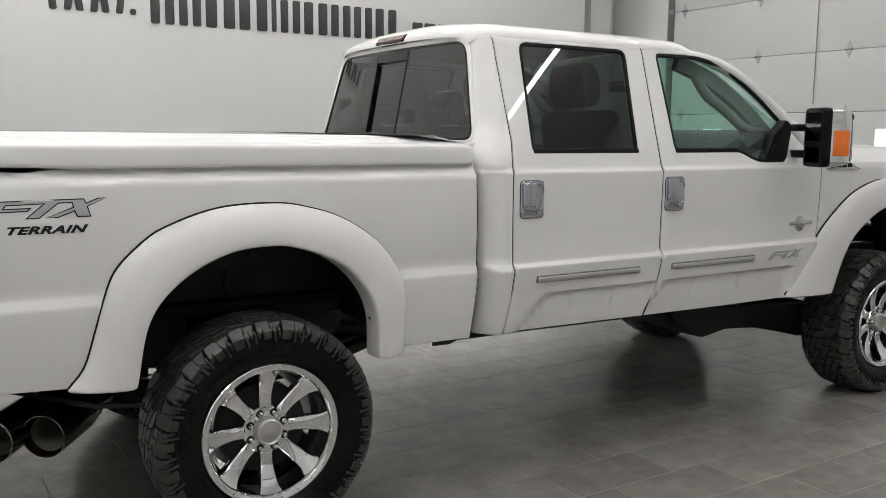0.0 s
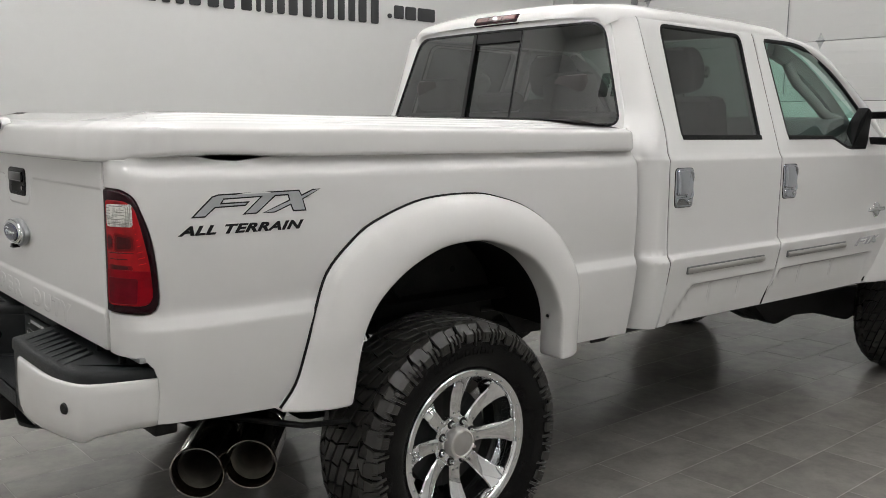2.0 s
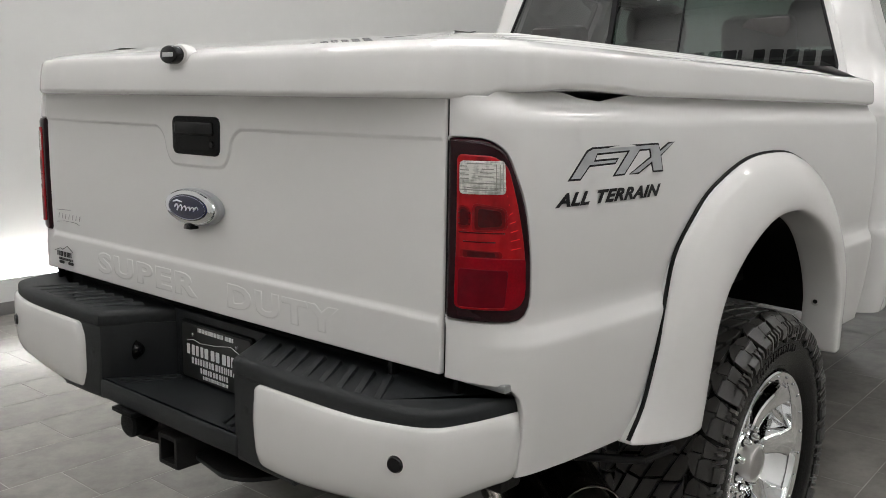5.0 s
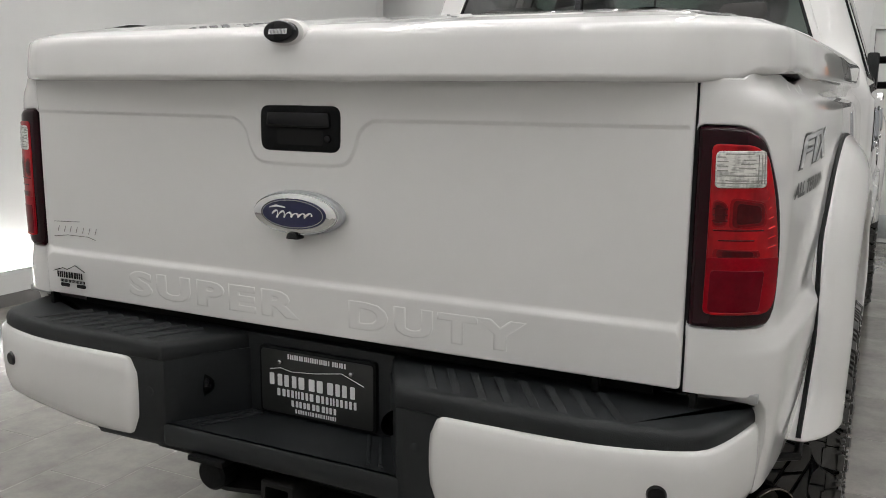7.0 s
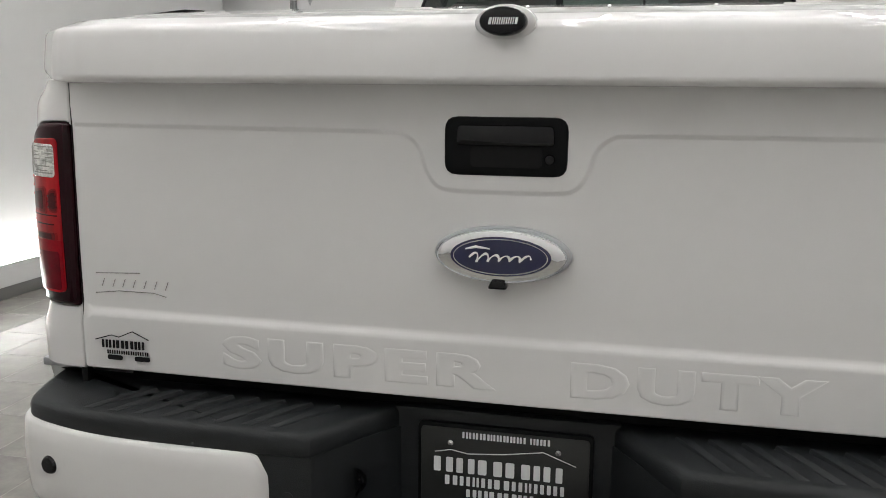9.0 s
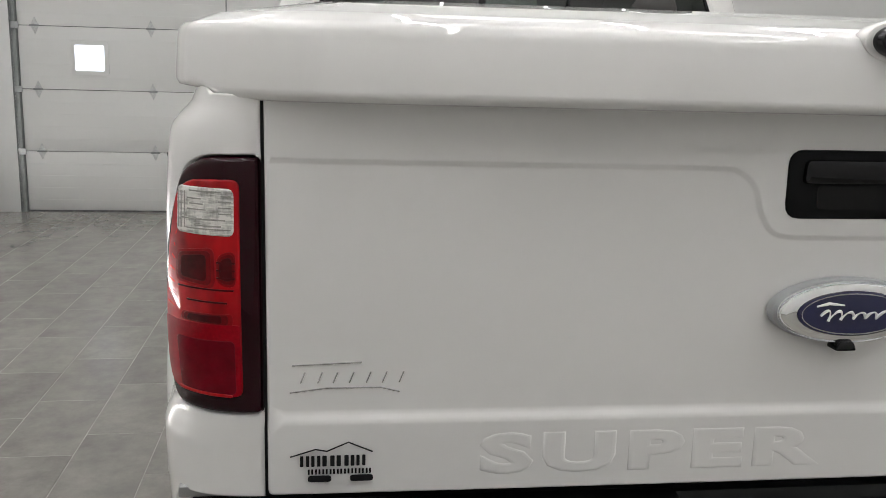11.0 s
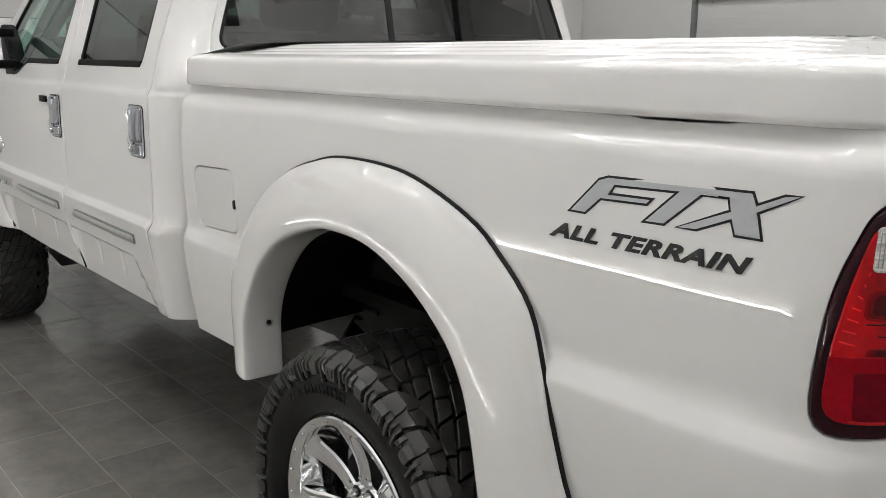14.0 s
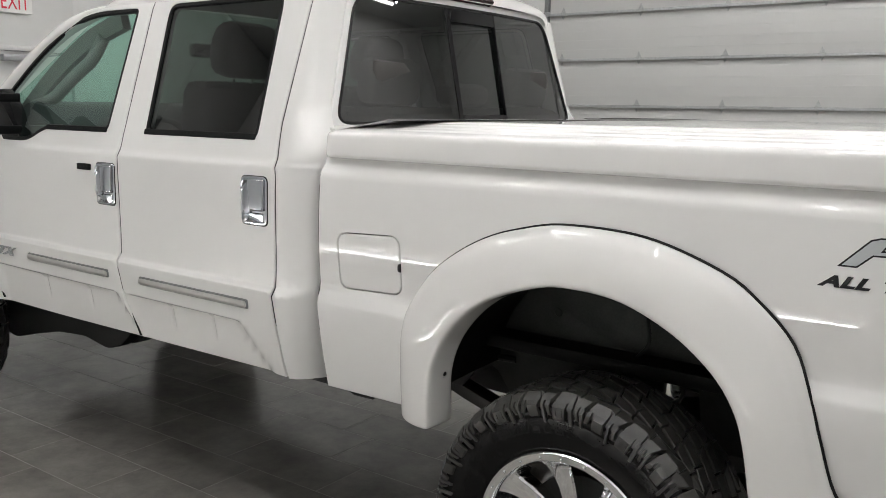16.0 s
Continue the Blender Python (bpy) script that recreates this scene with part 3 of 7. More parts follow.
for s in (1, -1):
    side = "left" if s > 0 else "right"
    out = (0, s, 0)
    # bed side
    edge_top = [(0.957, 1.443), (-0.66, 1.443), (-0.72, 1.4355 - 0.0015 * s), (-0.80, 1.4305 + 0.0035 * s), (-0.87, 1.4345 + 0.0015 * s), (-0.92, 1.443), (-1.098, 1.443), (-1.124, 1.432), (-1.236, 1.432)]
    edge_rear = [(-1.236, 0.904), (-1.17, 0.902), (-1.118, 0.899), (-1.090, 0.890), (-1.070, 0.872), (-1.059, 0.845), (-1.054, 0.80), (-1.058, 0.71), (-0.9, 0.70), (-0.66, 0.69)]
    lower = [(0.50, 0.69), (0.70, 0.687), (0.928, 0.684), (0.952, 0.986), (0.950, 1.347)]
    arch = [(x, z) for x, z in ARCH if z > 0.70]
    outline = edge_top + edge_rear + arch + lower
    ex = [(x, z) for x in np.arange(-1.22, 0.95, 0.035) for z in (0.958, 0.966, 0.970, 0.974, 0.978, 0.982, 0.987, 0.994, 1.001, 1.005, 1.008, 1.011, 1.014, 1.018, 1.024, 1.036, 1.048, 1.064, 1.077, 1.092, 1.11, 1.13, 1.15, 1.17, 1.19, 1.21, 1.235, 1.26, 1.29, 1.32, 1.345, 1.362, 1.372, 1.379, 1.385, 1.389, 1.393, 1.397, 1.401, 1.406, 1.412, 1.42, 1.43)]
    ex += [(x, z) for x in np.arange(-1.228, -0.985, 0.011) for z in np.arange(1.075, 1.36, 0.024)]
    part("bed_side", sheet(outline, bed_surf(s), out, holes=[LAMP] + ([rounded([(0.603, 1.035), (0.862, 1.025), (0.868, 1.207), (0.610, 1.218)], 0.04, 6)] if s > 0 else []), step=0.035, r=0.0038, rh=0.003, depth=0.03, extra=ex, edge=0.025, skip=((0.94, 1.436),)), PAINT, truck)
    if s > 0:
        flap = part("fuel_door", sheet(rounded([(0.606, 1.038), (0.859, 1.028), (0.865, 1.204), (0.613, 1.215)], 0.038, 6), lambda u, z: (u, bed_y(u, z) - 0.0005, z), out, step=0.03, r=0.004, depth=0.01, edge=0.012), PAINT, truck)
        part("finger_notch", slab(rounded([(0.605, 1.108), (0.616, 1.112), (0.616, 1.132), (0.605, 1.136)], 0.004), 0.955, 0.9605, "y"), GASKET, flap, "dark finger notch")
    # flares
    fl = part("wheel_arch_flare", flare(s, 0, FLARE_OUT, FLARE_IN, bed_y), FLARE_PAINT, truck, angle=60)
    part("edge_gasket", flare_edge(s, 0, FLARE_OUT, bed_y), GASKET, fl, "black rubber edge gasket")
    part("screw_washer", moved(revolve([(0.0001, 0.002), (0.013, 0.002), (0.015, 0.0), (0.015, -0.004)], 16, "x"), Matrix.Translation((0.4375, s * 0.957, 0.828)) @ Matrix.Rotation(math.pi - s * 0.08, 4, "Z")), SATIN, fl, "pale screw washer")
    scr = revolve([(0.0001, 0.004), (0.006, 0.003), (0.008, 0.0), (0.008, -0.004)], 12, "x")
    part("screw", moved(scr, Matrix.Translation((0.4360, s * 0.957, 0.828)) @ Matrix.Rotation(math.pi - s * 0.08, 4, "Z")), GASKET, fl, "dark flare screw")
    flf = part("wheel_arch_flare", flare(s, 3.967, FRONT_OUT, FRONT_IN, cab_side_front), FLARE_PAINT, truck, angle=60)
    part("edge_gasket", flare_edge(s, 3.967, FRONT_OUT, cab_side_front), GASKET, flf, "black rubber edge gasket")
    # arch liners
    for dx, ou, inn in ((0, FLARE_OUT, FLARE_IN), (3.967, FRONT_OUT, FRONT_IN)):
        lin = [[(dx + a[0] + (b[0] - a[0]) * k, s * y, a[1] + (b[1] - a[1]) * k) for y, k in ((0.925, 0.97), (0.80, 0.90), (0.62, 0.84))] for a, b in zip(spline(ou, 30), spline(inn, 30)) if dx or a[0] < 0 or b[1] > 0.77]
        part("arch_liner", loft(lin, closed=False), LINER, truck, "black wheel-arch liner")
    # dark flange below the sill
    part("sill_flange", slab(rounded([(0.775, 0.676), (0.775, 0.655), (0.86, 0.653), (0.90, 0.668), (0.98, 0.666), (1.90, 0.664), (1.90, 0.690), (0.98, 0.690)], 0.004), s * 0.880, s * 0.892, "y", 0.002), STEEL, truck, "black flange below the sill")
    # cab corner pillar, sill to roof
    pillar = [(0.93, 2.0), (0.93, 1.40), (0.935, 0.69), (1.072, 0.69), (1.099, 0.86), (1.111, 1.0), (1.112, 1.37), (1.137, 1.54), (1.140, 2.0)]
    part("cab_corner_panel", sheet(pillar, lambda u, z, s=s: cab_surf(s)(u, z) if z > 1.44 else (lambda p: (p[0], p[1] + s * (-0.012 * bump01(z, 0.98, 1.02) * (1 - bump01(z, 1.39, 1.43)) * (1 - bump01(abs(u - 1.04), 0.03, 0.07)) + 0.025 * (1 - bump01(z, 0.975, 1.005)) * bump01(u, 0.98, 1.05)), p[2]))(cab_surf(s)(u, z)), out, step=0.03, r=0.0038, depth=0.02, extra=[(x, z) for x in np.arange(0.94, 1.11, 0.015) for z in (0.95, 0.965, 0.98, 1.0, 1.388, 1.393, 1.397, 1.401, 1.405, 1.409, 1.413, 1.417, 1.421, 1.426, 1.437)]), PAINT, truck)
    # doors
    exd = [(x, z) for x in np.arange(1.06, 3.27, 0.035) for z in (0.835, 0.843, 0.849, 0.855, 0.861, 0.867, 0.873, 0.88, 0.976, 0.983, 0.988, 0.993, 0.998, 1.003, 1.010, 1.388, 1.393, 1.397, 1.401, 1.405, 1.409, 1.413, 1.417, 1.421, 1.426, 1.432, 1.44, 1.45)]
    for nm, outl, win, glass in (("rear_door", REAR_DOOR, REAR_WIN, GLASS_DARK), ("front_door", FRONT_DOOR, FRONT_WIN, GLASS_GREEN)):
        rear = nm == "rear_door"
        x_in = (1.33, 1.93) if rear else (2.08, 2.98)
        darts = (1.46, 1.70) if rear else (2.26, 2.60)

        def skin(u, z, s=s, x_in=x_in, darts=darts):
            y = cab_y(u, z)
            clad = 1 - bump01(z, 0.984, 1.004)
            sweep = 0.15 * max(0.0, (0.855 - z) / 0.16)
            ends = bump01(u, x_in[0] - sweep - 0.06, x_in[0] - sweep) * (1 - bump01(u, x_in[1], x_in[1] + 0.07))
            dart = sum(math.exp(-((u - xd - 0.12 * (z - 0.8)) / 0.009) ** 2) for xd in darts) * bump01(z, 0.74, 0.79) * (1 - bump01(z, 0.835, 0.86))
            low = 1 - bump01(z, 0.849, 0.865)
            return (u, s * (y + 0.026 * clad - 0.020 * low * ends - 0.005 * dart), z)
        d = part(nm, sheet(outl, skin, out, holes=[win], step=0.035, r=0.0036, depth=0.035, extra=exd + [(xd + 0.12 * (z - 0.8) + e, z) for xd in darts for e in (-0.024, -0.014, -0.007, 0.0, 0.007, 0.014, 0.024) for z in np.arange(0.73, 0.85, 0.015)], edge=0.03, skip=((0.83, 0.885), (0.97, 1.015), (1.39, 1.455))), PAINT, truck)
        # window frame gasket and pane
        gk = sheet(inset(resample(win, 0.03), -0.001), lambda u, z, s=s: (u, s * (cab_y(u, z) - 0.002), z), out, holes=[inset(resample(win, 0.03), 0.016)], step=0.05, r=0.003, depth=0.012, edge=0.03)
        part("window_gasket", gk, PLASTIC, d, "black rubber window surround")
        pane = part("window_pane", sheet(inset(resample(win, 0.03), 0.010), lambda u, z, s=s: (u, s * (cab_y(u, z) - 0.008), z), out, step=0.08, r=0.0, depth=0.0, edge=0.04), glass, d, "tinted privacy glass" if rear else "lightly green tinted glass")
        pane.visible_shadow = rear
        # belt moulding
        x0, x1 = (1.25, 1.885) if rear else (2.135, 2.60)
        part("belt_moulding", sheet(rect(x0, 1.484, x1, 1.506, 0.006), lambda u, z, s=s: (u, s * (cab_y(u, z) + 0.004), z), out, step=0.06, r=0.004, depth=0.01, edge=0.03), PLASTIC, d, "black belt moulding")
        # chrome strips in the cladding
        xa, xb = (1.231, 1.858) if rear else (2.068, 2.690)
        fr = part("trim_strip", sheet(rect(xa, 0.911, xb, 0.945, 0.008), lambda u, z, s=s: (u, s * (cab_y(u, z) + 0.031), z), out, step=0.08, r=0.004, depth=0.008, edge=0.02), TRACK, d, "dark grooved trim strip with chrome bars")
        part("chrome_bar", sheet(rect(xa + 0.004, 0.9135, xb - 0.004, 0.9405, 0.010), lambda u, z, s=s: (u, s * (cab_y(u, z) + 0.0345 + 0.005 * (1 - ((z - 0.926) / 0.0125) ** 2)), z), out, step=0.1, r=0.003, depth=0.004, edge=0.01, extra=[(u, z) for u in np.arange(xa + 0.03, xb - 0.02, 0.05) for z in (0.919, 0.923, 0.927, 0.931, 0.935)], skip=((0.91, 0.94),)), SATIN, d, "half-round satin trim bar")
        # handle
        hx = 1.149 if rear else 2.030
        # black rim added as the plate's dark outline, painting its shaded gap
        part("handle_gap_rim", sheet(rect(hx - 0.0012, 1.1988, hx + 0.1312, 1.3672, 0.023, 4), lambda u, z, s=s: (u, s * (cab_y(u, z) + 0.003), z), out, step=0.04, r=0.002, depth=0.006, edge=0.012), GASKET, d, "black rim added to draw the shaded gap round the handle")
        part("door_handle", sheet(rect(hx, 1.200, hx + 0.130, 1.366, 0.022, 4), lambda u, z, s=s, hx=hx: (u, s * (cab_y(u, z) + 0.004 + 0.005 * dome(u - hx - 0.065, z - 1.283)), z), out, step=0.014, r=0.005, depth=0.012, edge=0.012), HANDLE_CHROME, d, "chrome door handle")
        # a broad upright grip, a hollow beside it for the fingers and a low block with the lock
        def over(lift, s=s):
            return lambda u, z: (u, s * (cab_y(u, z) + lift - 0.008 + 0.011 * dome(u - hx - 0.065, z - 1.283)), z)

        def hollow(u, z, s=s, hx=hx):
            d = math.hypot((u - hx - 0.098) / 0.030, (z - 1.292) / 0.062)
            return (u, s * (cab_y(u, z) + 0.0125 - 0.012 * max(0.0, 1 - d * d) ** 0.7), z)
        part("finger_hollow", sheet(rect(hx + 0.072, 1.236, hx + 0.124, 1.352, 0.018, 4), hollow, out, step=0.008, r=0.002, depth=0.004, edge=0.010), HANDLE_CHROME, d)
        part("grip", sheet(rounded([(hx + 0.010, 1.250), (hx + 0.070, 1.250), (hx + 0.076, 1.30), (hx + 0.088, 1.338), (hx + 0.088, 1.358), (hx + 0.010, 1.358)], 0.008), over(0.020), out, step=0.014, r=0.007, depth=0.016, edge=0.010), HANDLE_CHROME, d, "broad chrome grip")
        part("lock_block", sheet(rounded([(hx + 0.012, 1.207), (hx + 0.118, 1.207), (hx + 0.118, 1.232), (hx + 0.084, 1.243), (hx + 0.012, 1.243)], 0.008), over(0.013), out, step=0.03, r=0.005, depth=0.010, edge=0.010), HANDLE_CHROME, d)
        lock = revolve([(0.0001, 0.006), (0.010, 0.005), (0.012, 0.0), (0.012, -0.01)], 16)
        if s < 0:
            lock = moved(lock, Matrix.Scale(-1, 4, (0, 1, 0)))
        part("key_lock", moved(lock, Matrix.Translation((hx + 0.095, s * (cab_y(hx, 1.225) + 0.013), 1.225))), DULL_CHROME, d, "round key lock")
    if s > 0:
        kp = slab(rect(2.198, 1.331, 2.290, 1.357, 0.006), 0.985, 1.003, "y", 0.002)
        part("keypad", kp, PLASTIC, truck, "small black door keypad")
    # black strips deep in the panel gaps, added to paint their shade
    for line in ([(1.1415, 2.0), (1.140, 1.54), (1.115, 1.37), (1.114, 1.0), (1.102, 0.86), (1.075, 0.70)], [(2.054, 2.0), (2.022, 1.51), (2.005, 0.99), (1.979, 0.82), (1.934, 0.69)], [(3.271, 1.43), (3.253, 1.07), (3.193, 0.86), (3.065, 0.68)]):
        pts = resample(line, 0.03, False)
        part("gap_shade_strip", tube([(x, s * (door_y(x, z) - 0.0062), z) for x, z in pts], 0.0038, 6), GASKET, truck, "black strip that paints the shade of a panel gap")
    part("gap_shade_strip", tube([(x, s * (bed_y(0.94, z) - 0.012), z) for x, z in resample([(0.953, 1.42), (0.955, 0.99), (0.932, 0.70)], 0.04, False)], 0.006, 6), GASKET, truck, "black strip that paints the shade of a panel gap")
    for z0, z1 in ((0.905, 1.43),):
        part("gap_shade_strip", tube([(-1.128, s * 0.7795, z) for z in (z0, z1)], 0.0048, 6), GASKET, truck, "black strip that paints the shade of a panel gap")
    # sill under the doors
    part("rocker_sill", sheet([(1.0, 0.672), (3.05, 0.662), (3.05, 0.72), (1.0, 0.72)], lambda u, z, s=s: (u, s * (0.86 + 0.3 * (z - 0.66)), z), out, step=0.1, r=0.004, depth=0.03), STEEL, truck, "black underbody sill")
    # front fender
    fen = [(3.274, 1.430), (3.256, 1.07), (3.196, 0.86), (3.07, 0.68)] + [(x, z) for x, z in FRONT_ARCH if z > 0.72] + [(4.50, 0.75), (4.86, 0.78), (4.90, 1.0), (4.90, 1.30), (4.70, 1.40), (4.0, 1.425)]
    part("front_fender", sheet(fen, lambda u, z, s=s: (u, s * (cab_y(min(u, 3.6), z) - 0.12 * max(0, u - 4.3) ** 2), z), out, step=0.045, r=0.006, depth=0.03), PAINT, truck)
    # vent badge on the fender
    vent = part("fender_vent", slab(rounded([(3.30, 1.385), (3.62, 1.385), (3.50, 1.432), (3.33, 1.437)], 0.01), s * 0.965, s * 0.992, "y", 0.003), CHROME, truck, "chrome and black fender vent")
    for k in range(4):
        part("vent_slot", slab(rounded([(3.34 + 0.05 * k, 1.395), (3.38 + 0.05 * k, 1.395), (3.375 + 0.05 * k, 1.421), (3.345 + 0.05 * k, 1.421)], 0.004), s * 0.985, s * 0.9945, "y"), GASKET, vent)
    # A pillar
    path = spline([(2.26, 0.705, 2.010), (2.45, 0.735, 1.990), (2.68, 0.775, 1.925), (2.90, 0.815, 1.798), (3.12, 0.865, 1.630), (3.26, 0.90, 1.485)], 18)
    part("windscreen_pillar", tube([(x, s * y, z) for x, y, z in path], [0.012 + 0.022 * bump01(k, 0, 6) for k in range(18)], 12), PAINT, truck)
    # windscreen base trim, mirrors
    # emblem on the front door
    em = revolve([(0.0001, 0.006), (0.035, 0.006), (0.042, 0.003), (0.044, -0.004)], 28)
    if s < 0:
        em = moved(em, Matrix.Scale(-1, 4, (0, 1, 0)))
    em = moved(em, Matrix.Translation((3.086, s * cab_y(3.086, 1.09) + s * 0.002, 1.09)))
    e = part("round_emblem", em, DULL_CHROME, truck, "round chrome emblem with a cross bar")
    part("emblem_bar", slab(rounded([(2.990, 1.083), (3.180, 1.083), (3.187, 1.104), (2.997, 1.104)], 0.004), s * (cab_y(3.08, 1.09) - 0.002), s * (cab_y(3.08, 1.09) + 0.011), "y", 0.002), DULL_CHROME, e)

# roof
def roof(u, v):
    """u: along the cab, v: across, both 0 to 1 at the rims."""
    rear = min(u / 0.14, 1.0)
    front = min((1 - u) / 0.10, 1.0)
    x = 1.040 + 0.210 * (1 - math.cos(rear * math.pi / 2)) if u < 0.14 else 1.25 + (u - 0.14) / 0.86 * 1.18
    dx = 0.092 * (1 - math.sin(rear * math.pi / 2)) ** 1.0 + 0.045 * (1 - front) ** 2
    a = 2 * v - 1
    e = min((1 - abs(a)) / 0.16, 1.0)
    half = 0.615 + 0.152 * math.sin((1 - e) * math.pi / 2) if abs(a) > 0.84 else 0.615 * abs(a) / 0.84
    dy = 0.075 * (1 - math.cos((1 - e) * math.pi / 2)) + 0.035 * (min(half, 0.615) / 0.615) ** 2
    half *= 1 - 0.150 * (1 - rear) ** 1.6
    x += 0.050 * (half / 0.70) ** 2 * max(0.0, 1 - u / 0.3)
    return (x, math.copysign(half, a) * (1 - 0.02 * dx / 0.09), 2.108 - math.hypot(dx, dy) - 0.02 * (1 - math.exp(-max(0, x - 2.0) ** 2 * 3)))


rings = []
for i in range(41):
    u = i / 40
    u = u * u * 0.35 + u * 0.65
    rings.append([roof(u, 0.5 - 0.5 * math.cos(math.pi * j / 48)) for j in range(49)])
roof_bm = loft(rings, closed=False)
for f in roof_bm.faces:
    if f.normal.z < 0:
        f.normal_flip()
part("roof", roof_bm, PAINT, truck, angle=60)
part("headliner", loft([[(x, y, 2.035 - 0.03 * (y / 0.7) ** 2) for y in np.linspace(-0.70, 0.70, 9)] for x in np.linspace(1.15, 2.42, 6)], closed=False), HEADLINER, truck, "light grey headliner")

# cab back with its window
def back_surf(y, z):
    return (back_x(z) - 0.018 + 0.055 * (y / 0.75) ** 2, y, z)


win_back = rounded([(-0.795, 1.540), (0.795, 1.540), (0.632, 1.990), (-0.632, 1.990)], [0.06, 0.06, 0.08, 0.08], 6)
back_outline = [(-0.86, 1.40), (0.86, 1.40), (0.837, 1.50), (0.693, 1.90), (0.668, 1.968), (0.630, 2.008), (0.55, 2.018), (-0.55, 2.018), (-0.630, 2.008), (-0.668, 1.968), (-0.693, 1.90), (-0.837, 1.50)]
part("cab_back_panel", sheet(back_outline, back_surf, (-1, 0, 0), holes=[win_back], step=0.05, r=0.005, depth=0.02, edge=0.04), PAINT, truck)
rw = part("rear_window_seal", sheet(inset(resample(win_back, 0.03), -0.002), lambda y, z: (back_surf(y, z)[0] - 0.002, y, z), (-1, 0, 0), holes=[inset(resample(win_back, 0.03), 0.009)], step=0.08, r=0.004, depth=0.012, edge=0.03), GLOSS_BLACK, truck, "black rear window seal")
for y0, y1 in ((-0.80, -0.17), (0.165, 0.80)):
    lo, hi = sorted((y0, y1))
    poly = [(max(min(y, hi), lo), z) for y, z in inset(resample(win_back, 0.03), 0.008)]
    pane = part("rear_window_pane", sheet(poly, lambda y, z: (back_surf(y, z)[0] + 0.004, y, z), (-1, 0, 0), step=0.04, r=0.0, depth=0.0, edge=0.03), GLASS_DARK, rw, "dark tinted fixed rear pane")
part("sliding_pane", sheet(rect(-0.17, 1.565, 0.165, 1.955), lambda y, z: (back_surf(y, z)[0] + 0.018, y, z), (-1, 0, 0), step=0.1, r=0.0, depth=0.0), GLASS_DARK, rw, "dark tinted sliding pane")
for pts in (rect(0.140, 1.548, 0.165, 1.980), rect(-0.174, 1.548, -0.166, 1.980), rect(-0.165, 1.548, 0.135, 1.572), rect(-0.165, 1.930, 0.135, 1.980)):
    part("slider_frame", sheet(pts, lambda y, z: (back_surf(y, z)[0] + 0.001, y, z), (-1, 0, 0), step=0.1, r=0.002, depth=0.012, edge=0.05), GLOSS_BLACK, rw, "black sliding window frame")
bl = part("high_brake_lamp", sheet(rect(-0.150, 2.026, 0.150, 2.062, 0.010), lambda y, z: (1.035 + 0.75 * (z - 2.03) + 0.1 * y * y, y, z), (-1, 0, 0.6), step=0.04, r=0.006, depth=0.02, edge=0.02), LENS_DARK, truck, "dark red high brake lamp")
for a, b in ((-0.135, -0.05), (0.05, 0.135)):
    part("red_lens", sheet(rect(a, 2.036, b, 2.056, 0.004), lambda y, z: (1.032 + 0.75 * (z - 2.03) + 0.1 * y * y, y, z), (-1, 0, 0.6), step=0.04, r=0.002, depth=0.004, edge=0.02), LENS_GLARE, bl)
part("clear_lens", sheet(rect(-0.045, 2.036, 0.045, 2.056, 0.004), lambda y, z: (1.032 + 0.75 * (z - 2.03) + 0.1 * y * y, y, z), (-1, 0, 0.6), step=0.04, r=0.002, depth=0.004, edge=0.02), LENS_GLARE, bl, "cargo lens greyed by painted glare")

# windscreen, hood, front end
def screen(a, z):
    t = (z - 1.48) / 0.56
    half = 0.90 + (0.72 - 0.90) * t
    return (3.29 - 0.86 * t + 0.10 * (1 - a * a) * (1 - 0.4 * t), a * half, z)


ws = part("windscreen", sheet(rect(-0.97, 1.48, 0.97, 2.035, 0.03), screen, (1, 0, 1), step=0.08, r=0.0, depth=0.0), GLASS_GREEN, truck, "lightly tinted windscreen")
ws.visible_shadow = False


def hood(x, y):
    e = min(max((abs(y) - 0.62) / 0.28, 0), 1)
    f = min(max((x - 4.55) / 0.38, 0), 1)
    return (x, y, 1.53 - 0.11 * e * e - 0.10 * f * f * f - 0.02 * (x - 3.3) + 0.018 * math.exp(-((abs(y) - 0.34) / 0.05) ** 2))


part("hood", sheet([(3.30, -0.90), (4.55, -0.90), (4.88, -0.84), (4.92, -0.5), (4.92, 0.5), (4.88, 0.84), (4.55, 0.90), (3.30, 0.90)], hood, (0, 0, 1), step=0.06, r=0.008, depth=0.03), PAINT, truck)
part("scuttle", box(3.16, 3.31, -0.88, 0.88, 1.40, 1.475), PLASTIC, truck, "black scuttle panel")
grille = part("grille", slab(rect(-0.62, 0.98, 0.62, 1.39, 0.05), 4.84, 4.955, "x", 0.015), CHROME, truck, "chrome front grille")
for zc in (1.08, 1.18, 1.28):
    part("grille_slot", slab(rect(-0.56, zc - 0.035, 0.56, zc + 0.035, 0.012), 4.93, 4.958, "x", 0.003), GASKET, grille)
for s in (1, -1):
    hl = part("headlamp", slab(rect(s * 0.63 if s > 0 else -0.90, 1.0, 0.90 if s > 0 else -0.63, 1.36, 0.04), 4.70, 4.925, "x", 0.02), LENS_CLEAR, truck, "clear headlamp")
    part("indicator", slab(rect(0.80 if s > 0 else -0.88, 1.02, 0.88 if s > 0 else -0.80, 1.34, 0.02), 4.90, 4.93, "x", 0.004), AMBER, hl)
